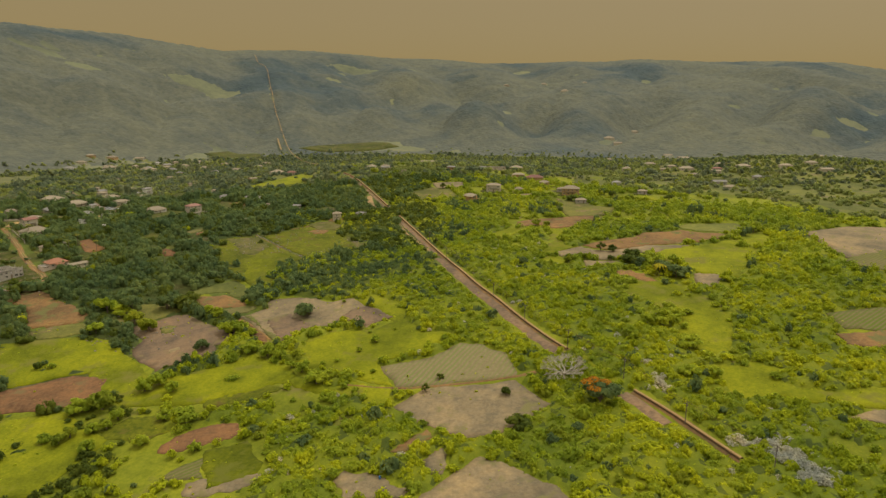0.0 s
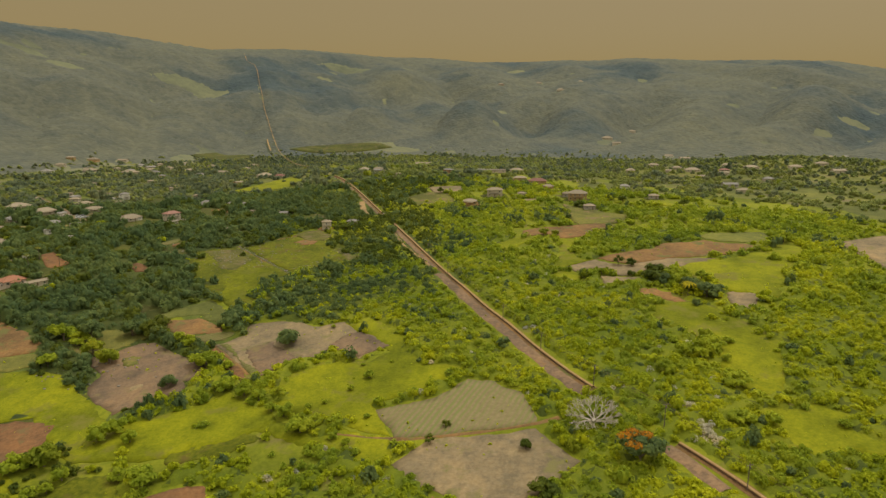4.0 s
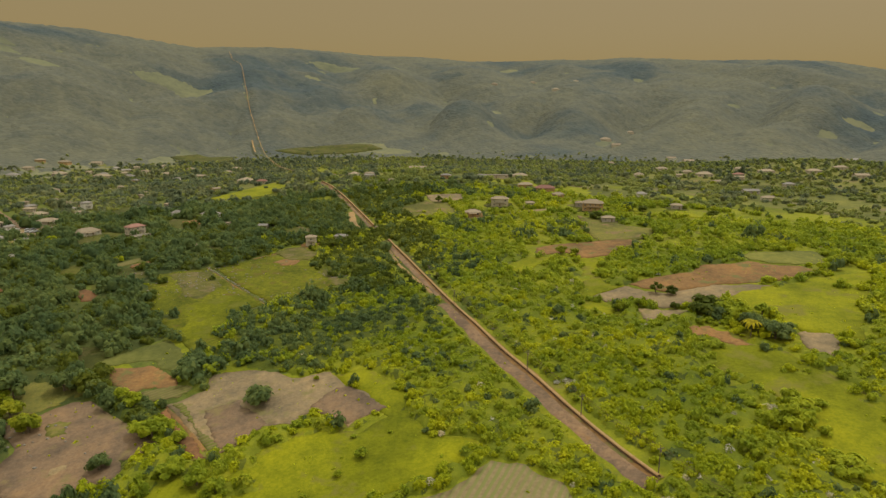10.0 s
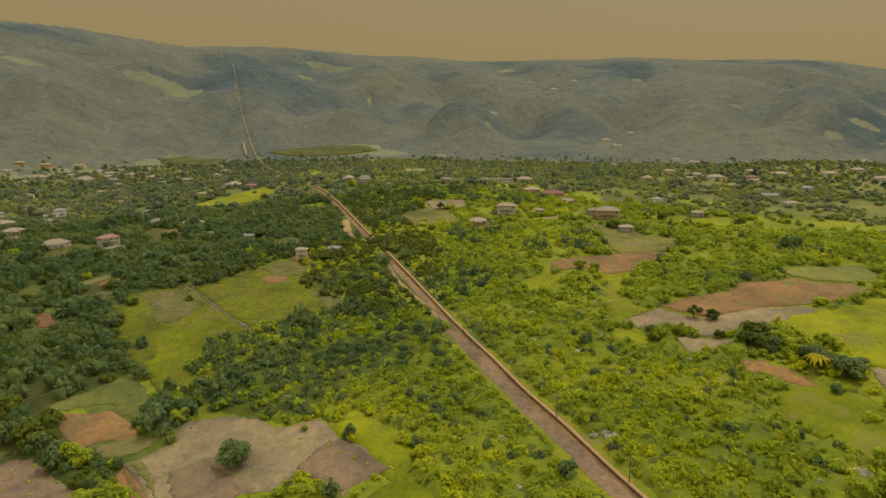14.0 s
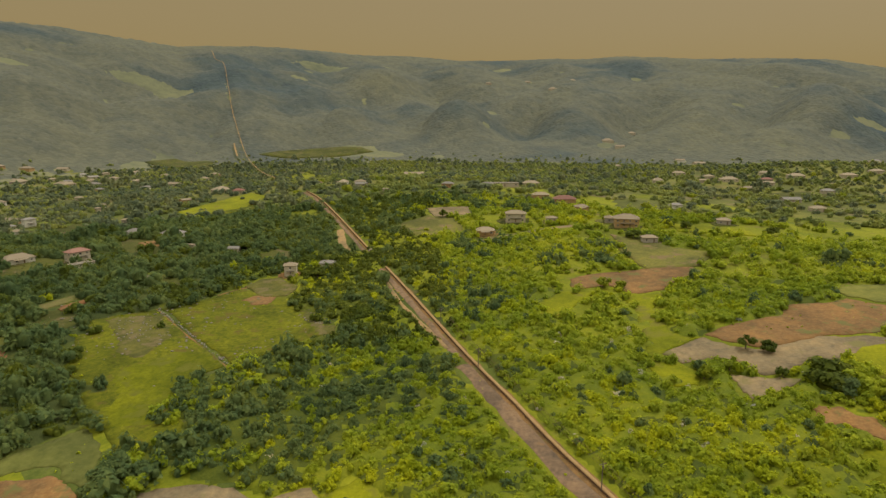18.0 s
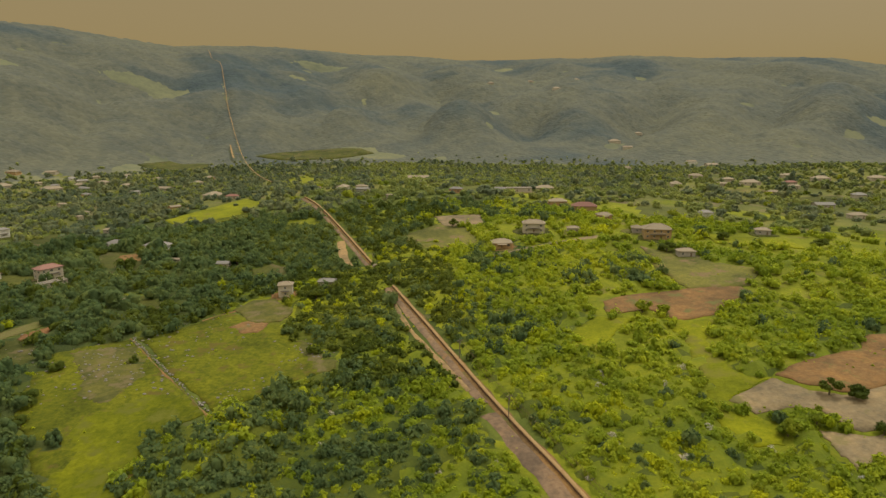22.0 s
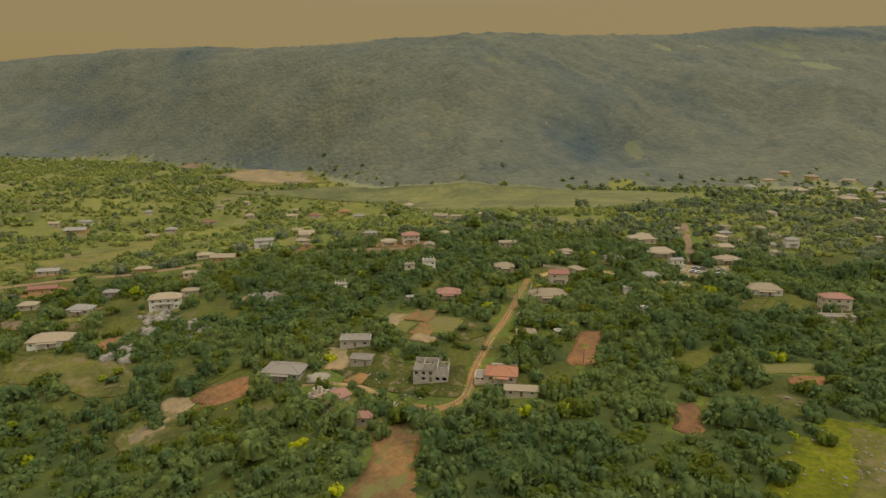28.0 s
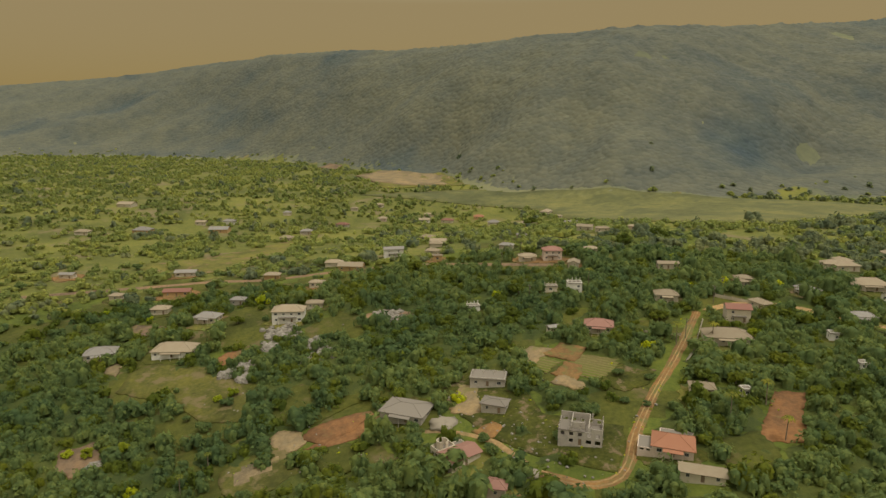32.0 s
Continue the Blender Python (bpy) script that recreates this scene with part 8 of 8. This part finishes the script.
def car(x, y, rz, label, long=4.3, high=1.45, name="car"):
    ob = thing(name, label, "car" if name == "car" else name, x, y, rz, "parked vehicles", sink=-0.62)
    w = 1.75
    prof = [(-long / 2, 0.35), (-long / 2, 0.8), (-long * 0.32, 0.92), (-long * 0.22, high), (long * 0.2, high), (long * 0.34, 0.95), (long / 2, 0.85), (long / 2, 0.35)]
    m = len(prof)
    body = Boxes().faces([(q, -w / 2, h) for q, h in prof] + [(q, w / 2, h) for q, h in prof], [tuple(range(m)), tuple(reversed(range(m, 2 * m)))] + [(j, m + j, m + (j + 1) % m, (j + 1) % m) for j in range(m)])
    part("body", body, CAR_PAINT, ob)
    for sgn in (-1, 1):
        part("side_window", Boxes().box(-long * 0.2, long * 0.2, sgn * w / 2 - 0.02, sgn * w / 2 + 0.02, 0.98, high - 0.1), DARK_GLASS, ob)
    for q in (-long * 0.3, long * 0.3):
        for sgn in (-1, 1):
            part("wheel", Boxes().tube([(q, sgn * w / 2 - 0.1, 0.32), (q, sgn * w / 2 + 0.05, 0.32)], [0.32, 0.32], 10), RUBBER, ob)
    return ob


for k, (cx, cy) in enumerate(CARS):
    car(cx, cy, 40 + 7 * (k % 3), "pale saloon car parked on the bare earth lot")
car(*AT_VAN, 25, "abandoned white van on a bare plot", 5.2, 2.0, "van")
bar = thing("water_drum", "blue plastic drum in a weedy plot", "drum", *AT_BARREL)
part("drum", Boxes().tube([(0, 0, 0), (0, 0, 0.5), (0, 0, 1.0)], [0.34, 0.38, 0.34], 10), BLUE, bar)
part("rim", Boxes().tube([(0, 0, 1.0), (0, 0, 1.05)], [0.36, 0.36], 10), BLUE, bar)


# ---- bush, scrub and woods ----
def bush_template(rng, leaves, lobes, size, core=3, tall=0.6):
    lb = lobes_of(rng, lobes, 0.27, tall * 0.25, tall * 0.62, 0.2, 0.3)
    arrays = [leaf_arrays(rng, lb, leaves, size)]
    if core:
        arrays.append(core_arrays(rng, lb[:core], 0.87 if core > 3 else 0.8 if leaves > 40 else 0.94, 0.86, 2, 6 if core > 3 or leaves == 44 else 5))
    return joined(*arrays)


def blocked(x, y, margin=0.0):
    """Points on fields, roads, houses or single trees."""
    hit = np.zeros(len(x), bool)
    jx, jy = x + 3.2 * waves(x, y, 71, 8, 7, 36), y + 3.2 * waves(x, y, 72, 8, 7, 36)
    islet = waves(x, y, 73, 10, 9, 60) > 1.3
    for k, o in enumerate(OPEN):
        ox, oy = [p[0] for p in o], [p[1] for p in o]
        near = (x > min(ox) - 6) & (x < max(ox) + 6) & (y > min(oy) - 6) & (y < max(oy) + 6) & ~hit
        if near.any():
            idx = np.nonzero(near)[0]
            if k in RAGGED:
                hit[idx] |= inside(jx[idx], jy[idx], o) & ~islet[idx]
            else:
                for ox, oy in ((0, 0), (1.5, 0), (-1.5, 0), (0, 1.5), (0, -1.5)):
                    hit[idx] |= inside(x[idx] + ox, y[idx] + oy, o)
    for hx, hy, r in HOUSES:
        hit |= (x - hx) ** 2 + (y - hy) ** 2 < (r + 1.4) ** 2
    for hx, hy, r in PLANTED:
        hit |= (x - hx) ** 2 + (y - hy) ** 2 < (r * 0.7) ** 2
    return hit


def scatter(seed, x0, x1, y0, y1, spacing):
    rng = np.random.default_rng(seed)
    gx, gy = np.meshgrid(np.arange(x0, x1, spacing), np.arange(y0, y1, spacing))
    x, y = gx.ravel() + rng.uniform(-0.6, 0.6, gx.size) * spacing, gy.ravel() + rng.uniform(-0.6, 0.6, gx.size) * spacing
    return x, y, rng


def plant(name, label, category, x, y, size, rng, templates, mat, tall=(0.8, 1.2), sink=0.1, smooth=False):
    """Many plants in one mesh: each a turned and scaled copy of one of the templates."""
    z = height(x, y)
    vs, fs, n = [], [], 0
    which = rng.integers(0, len(templates), len(x))
    for k, (tv, tf) in enumerate(templates):
        idx = np.nonzero(which == k)[0]
        if not len(idx):
            continue
        a = rng.uniform(0, 2 * np.pi, len(idx))
        s, h = size[idx], size[idx] * rng.uniform(*tall, len(idx))
        e = rng.uniform(0.75, 1.25, len(idx))[:, None]
        c, q = np.cos(a)[:, None], np.sin(a)[:, None]
        px = (tv[None, :, 0] * c * e - tv[None, :, 1] * q) * s[:, None] + x[idx, None]
        py = (tv[None, :, 0] * q * e + tv[None, :, 1] * c) * s[:, None] + y[idx, None]
        pz = (tv[None, :, 2] - sink) * h[:, None] + z[idx, None]
        vs.append(np.stack([px, py, pz], -1).reshape(-1, 3))
        fs.append((tf[None] + (np.arange(len(idx)) * len(tv))[:, None, None] + n).reshape(-1, 3))
        n += len(idx) * len(tv)
    ob = new(name, mesh_of(name, np.concatenate(vs), np.concatenate(fs), [mat], None, smooth))
    return tagged(ob, label, category, kind="stuff")


rt = np.random.default_rng(77)
NEAR_T = [bush_template(rt, 104, 6, 0.125) for _ in range(8)]
MID_T = [bush_template(rt, 44, 5, 0.125) for _ in range(7)]
CROWN_T = [bush_template(rt, 84, 7, 0.094, 4) for _ in range(9)]
PLAIN_T = [bush_template(rt, 34, 5, 0.15, 4) for _ in range(6)]
FAR_T = [bush_template(rt, 10, 3, 0.24) for _ in range(5)]
CLUMPS = [0]


def on_valley(x, y, past=5.0):
    dx, dy = x - HOME[0], y - HOME[1]
    return np.hypot(dx, dy) < np.interp(np.degrees(np.arctan2(-dx, dy)), BEARING, FOOT) + past


def cover(seed, x0, x1, y0, y1, spacing, size, density, templates, name, where, tall=(0.75, 1.15), far=False):
    x, y, rng = scatter(seed, x0, x1, y0, y1, spacing)
    keep = (rng.random(len(x)) < density(x, y)) & on_valley(x, y, rng.exponential(28.0, len(x)) if far else 5.0) & where(x, y)
    x, y = x[keep], y[keep]
    keep = ~blocked(x, y)
    x, y = x[keep], y[keep]
    # more dark leaf westward, cloud shade put into the choice of colour
    dark = rng.random(len(x)) < dark_share(x, y)
    s = rng.uniform(*size, len(x)) * np.where(rng.random(len(x)) < 0.12, np.where(dark, 1.6, 1.35), 1.0)
    gold = (rng.random(len(x)) < np.where(x < -120, 0.0, 0.035)) & ~dark
    mid = (rng.random(len(x)) < np.where(x < -120, 0.97, np.clip(0.3 + 0.3 * grove(x, y, *GREEN_GROVES) + np.clip(dark_share(x, y) * 4 - 0.6, 0, 0.6) + 0.5 * waves(x, y, 19, 8, 25, 120) + np.clip((y - 300) / 150, 0, 0.5) + np.clip((y - 410) / 30, 0, 0.3), 0.05, 0.96))) & ~dark & ~gold
    # far bushes take the leaf colours that have haze mixed in
    for sel, mat, word, lab in ((dark, HAZED_DARK_LEAF if far else BUSH_LEAF, "dark_bush", "dense dark green bush and shade trees"), (mid & ((x <= -110) | (y > 425) & (x < 5)), HAZED_GREEN_LEAF if far else MID_LEAF, "green_bush", "mid-green bushes and small trees"), (mid & (x > -110) & ((y <= 425) | (x >= 5)), HAZED_GREEN_LEAF if far else FRESH_LEAF, "green_bush", "fresh green bushes and small trees"), (~dark & ~gold & ~mid, HAZED_GREEN_LEAF if far else SCRUB_LEAF, "scrub", "dense yellow-green scrub bushes"), (gold, YELLOW_LEAF, "light_scrub", "bright yellow-green bushes in the scrub")):
        if sel.sum() > 3:
            plant(word, lab, "bushes", x[sel], y[sel], s[sel], rng, templates, mat, tall if sel is dark else (tall[0] * 0.8, tall[1] * 0.85), 0.1, True)
    CLUMPS[0] += len(x)


def near_zone(x, y):
    return ((y < 330) & (x > -150) | (y < 420) & (x > -60) & (x < 130)) & (x < 20 + 0.72 * y)


def mid_zone(x, y):
    return ~near_zone(x, y) & (np.hypot(x + 60, y - 275) < 430) & (x < 45 + 0.8 * y) & ((y > 140) | (x > -35 - 0.85 * y))


for cx, cy, sx, sy, cnt in AT_BRUSH:
    PLANTED.append((cx, cy, sx * 1.8))
cover(1, -150, 240, 118, 420, 2.6, (2.1, 4.9), dense, NEAR_T, "scrub", near_zone, (1.25, 2.1))
cover(2, -125, 330, 110, 720, 3.8, (3.3, 7.2), dense, MID_T, "scrub", lambda x, y: mid_zone(x, y) & (x > -120), (1.15, 1.9))
cover(8, -480, -115, 110, 720, 4.5, (3.4, 9.0), dense, CROWN_T, "scrub", lambda x, y: mid_zone(x, y) & (x <= -120), (1.1, 1.8))
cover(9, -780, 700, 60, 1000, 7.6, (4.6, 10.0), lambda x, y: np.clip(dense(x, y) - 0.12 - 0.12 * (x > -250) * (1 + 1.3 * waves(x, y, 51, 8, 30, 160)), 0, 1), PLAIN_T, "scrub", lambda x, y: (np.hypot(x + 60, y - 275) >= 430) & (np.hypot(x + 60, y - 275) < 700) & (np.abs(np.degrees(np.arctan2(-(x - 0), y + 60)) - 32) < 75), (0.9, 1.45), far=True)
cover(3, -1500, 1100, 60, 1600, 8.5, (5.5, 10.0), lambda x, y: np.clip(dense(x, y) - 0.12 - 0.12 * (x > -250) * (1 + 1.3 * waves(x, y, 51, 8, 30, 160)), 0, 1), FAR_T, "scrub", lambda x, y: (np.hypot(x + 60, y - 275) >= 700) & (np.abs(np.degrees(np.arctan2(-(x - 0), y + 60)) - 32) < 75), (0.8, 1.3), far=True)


def thicket(x0, x1, y0, y1, step, high, where):
    """The closed lower layer of the scrub: one uneven leafy sheet that sinks into the ground where the cover ends."""
    rng = np.random.default_rng(int(step * 10))
    gx, gy = np.meshgrid(np.arange(x0, x1, step), np.arange(y0, y1, step), indexing="ij")
    x, y = gx + rng.uniform(-0.35, 0.35, gx.shape) * step, gy + rng.uniform(-0.35, 0.35, gx.shape) * step
    fx, fy = x.ravel(), y.ravel()
    grown = (dense(fx, fy) > 0.62 + 0.2 * waves(fx, fy, 81, 8, 8, 40)) & ~blocked(fx, fy) & on_valley(fx, fy) & where(fx, fy)
    grown = grown.reshape(x.shape).astype(float)
    rim = grown.copy()
    rim[1:-1, 1:-1] = (grown[:-2, 1:-1] + grown[2:, 1:-1] + grown[1:-1, :-2] + grown[1:-1, 2:] + 2 * grown[1:-1, 1:-1]) / 6
    lift = np.where(grown > 0, high * np.clip(rim, 0.2, 1) * (1 + 0.35 * waves(fx, fy, 83, 8, 7, 30).reshape(x.shape) + rng.normal(scale=0.28, size=x.shape)), -0.5)
    v = np.stack([x, y, height(x, y) + lift], -1).reshape(-1, 3)
    ny = x.shape[1]
    i, j = np.meshgrid(np.arange(x.shape[0] - 1), np.arange(ny - 1), indexing="ij")
    a = (i * ny + j).ravel()
    f = np.stack([a, a + ny, a + ny + 1, a + 1], -1)
    f = f[grown.ravel()[f].max(1) > 0]
    cx, cy = v[f].mean(1)[:, 0], v[f].mean(1)[:, 1]
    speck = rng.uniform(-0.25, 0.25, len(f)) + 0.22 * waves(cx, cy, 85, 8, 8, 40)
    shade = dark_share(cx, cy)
    # the west takes the shade-darkened leaf tones, the east the brighter ones
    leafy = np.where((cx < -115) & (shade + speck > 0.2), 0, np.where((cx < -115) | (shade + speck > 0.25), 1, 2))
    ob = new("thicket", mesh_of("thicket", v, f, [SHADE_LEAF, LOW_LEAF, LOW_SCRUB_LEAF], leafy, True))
    return tagged(ob, "closed leafy undergrowth between the bushes", "undergrowth", kind="stuff")


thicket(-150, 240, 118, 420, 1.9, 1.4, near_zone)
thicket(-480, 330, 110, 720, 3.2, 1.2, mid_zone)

# grey leafless brush in the scrub
rng = np.random.default_rng(47)
DRY_BRUSH = leaf_material("dry_brush", (0.46, 0.4, 0.3), (0.57, 0.5, 0.38), (0.67, 0.59, 0.45))
bx, by = [], []
for cx, cy, sx, sy, cnt in AT_BRUSH:
    bx.append(rng.normal(cx, sx, cnt)), by.append(rng.normal(cy, sy, cnt))
rx, ry = rng.uniform(-60, 130, 240), rng.uniform(150, 430, 240)
free = ~blocked(rx, ry)
bx, by = np.concatenate(bx + [rx[free]]), np.concatenate(by + [ry[free]])
plant("dry_brush", "grey leafless brush among green scrub", "brush", bx, by, rng.uniform(2.5, 4.5, len(bx)), rng, [bush_template(rt, 150, 5, 0.085, 0) for _ in range(3)], DRY_BRUSH, (0.8, 1.2))

cover(4, -480, 330, -170, 360, 8.5, (5.0, 9.0), dense, FAR_T, "scrub", lambda x, y: (y < 114) | (x > -480) & ((x >= 45 + 0.8 * y) | (y <= 140) & (x <= -35 - 0.85 * y)))

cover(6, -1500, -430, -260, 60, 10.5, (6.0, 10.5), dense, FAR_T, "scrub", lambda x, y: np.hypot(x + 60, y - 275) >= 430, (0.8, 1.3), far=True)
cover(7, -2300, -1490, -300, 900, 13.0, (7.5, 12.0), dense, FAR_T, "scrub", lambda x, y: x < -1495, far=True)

# low weeds and tussocks in the meadows
x, y, rng = scatter(5, -330, 330, 120, 520, 4.6)
ok = np.zeros(len(x), bool)
for o in OPEN:
    ok |= inside(x, y, o)
keep = ok & (waves(x, y, 41, 8, 20, 90) > 0.05) & (rng.random(len(x)) < 0.4)
for o in OPEN[-24:]:
    keep &= ~inside(x, y, o)
plant("weeds", "low green weeds and tussocks in the meadows", "weeds", x[keep], y[keep], rng.uniform(0.6, 1.7, keep.sum()), rng, FAR_T, SCRUB_LEAF, (0.6, 1.0))

# closed woods on the hills: one uneven canopy, dipping to the ground in the clearings
CLEARINGS = ((-298, 2563, 123, 68), (-108, 2610, 79, 44), (-911, 1720, 59, 32), (-601, 1970, 39, 21), (-285, 1534, 33, 18), (-137, 1585, 81, 45), (-56, 1555, 46, 25), (-452, 1411, 38, 21), (-459, 1350, 24, 14), (375, 2783, 73, 40), (273, 1274, 33, 18), (179, 1368, 41, 22), (-341, 2279, 50, 27), (-733, 1911, 35, 19), (484, 2138, 23, 14), (431, 2440, 32, 18), (465, 1603, 29, 16), (858, 1810, 35, 19), (922, 1505, 38, 21), (1049, 1578, 49, 27), (-1031, 1808, 45, 25), (-1009, 1757, 56, 31), (-1114, 1454, 36, 20), (-891, 1726, 38, 21), (-668, 1950, 97, 54), (-463, 1442, 34, 19), (-679, 929, 25, 14), (-740, 1922, 49, 27), (-1076, 965, 28, 16), (-1066, 1729, 39, 22), (-1062, 999, 13, 14), (-676, 907, 23, 14))


def hill_canopy():
    rng = np.random.default_rng(91)
    turns = np.radians(np.linspace(-50, 114, 860))
    radii = np.geomspace(640, 3950, 300)
    rr, aa = np.meshgrid(radii, turns, indexing="ij")
    rr = rr * (1 + rng.uniform(-0.0022, 0.0022, rr.shape))
    x, y = HOME[0] - rr * np.sin(aa), HOME[1] + rr * np.cos(aa)
    deg = np.degrees(aa)
    foot, ridge = np.interp(deg, BEARING, FOOT), np.interp(deg, BEARING, RIDGE)
    fx, fy = x.ravel(), y.ravel()
    gap = waves(fx, fy, 61, 16, 50, 420).reshape(x.shape) - np.clip((-x - 1200) / 100, 0, 1)
    bare = np.clip((gap - 1.45) / 0.3, 0, 1)
    bare = np.maximum(bare, grove(x, y, *CLEARINGS))
    bare[blocked(fx, fy).reshape(x.shape)] = 1
    bare = np.maximum(bare, np.clip((foot + 8 + 16 * waves(fx, fy, 63, 8, 40, 200).reshape(x.shape) - rr) / 20, 0, 1))
    bare = np.maximum(bare, np.clip((foot + 14 - rr) / 12, 0, 1))
    for _ in range(2):
        bare[1:-1] = (bare[:-2] + 2 * bare[1:-1] + bare[2:]) / 4
        bare[:, 1:-1] = (bare[:, :-2] + 2 * bare[:, 1:-1] + bare[:, 2:]) / 4
    lift = (4.5 + 1.5 * waves(fx, fy, 67, 10, 25, 120).reshape(x.shape) + rng.normal(scale=0.9, size=x.shape)) * (1 - bare) * np.clip((rr - foot) / 320, 0.12, 1) - 2.5 * bare
    v = np.stack([x, y, height(x, y) + lift], -1).reshape(-1, 3)
    na = len(turns)
    i, j = np.meshgrid(np.arange(len(radii) - 1), np.arange(na - 1), indexing="ij")
    a = (i * na + j).ravel()
    keep = ((rr > foot) & (rr < ridge * 1.05))[:-1, :-1].ravel()
    a = a[keep]
    f = np.stack([a, a + 1, a + na + 1, a + na], -1)
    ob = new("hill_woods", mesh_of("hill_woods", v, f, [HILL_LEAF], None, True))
    return tagged(ob, "dense grey-olive woods over the hillsides", "woods", kind="stuff")


hill_canopy()
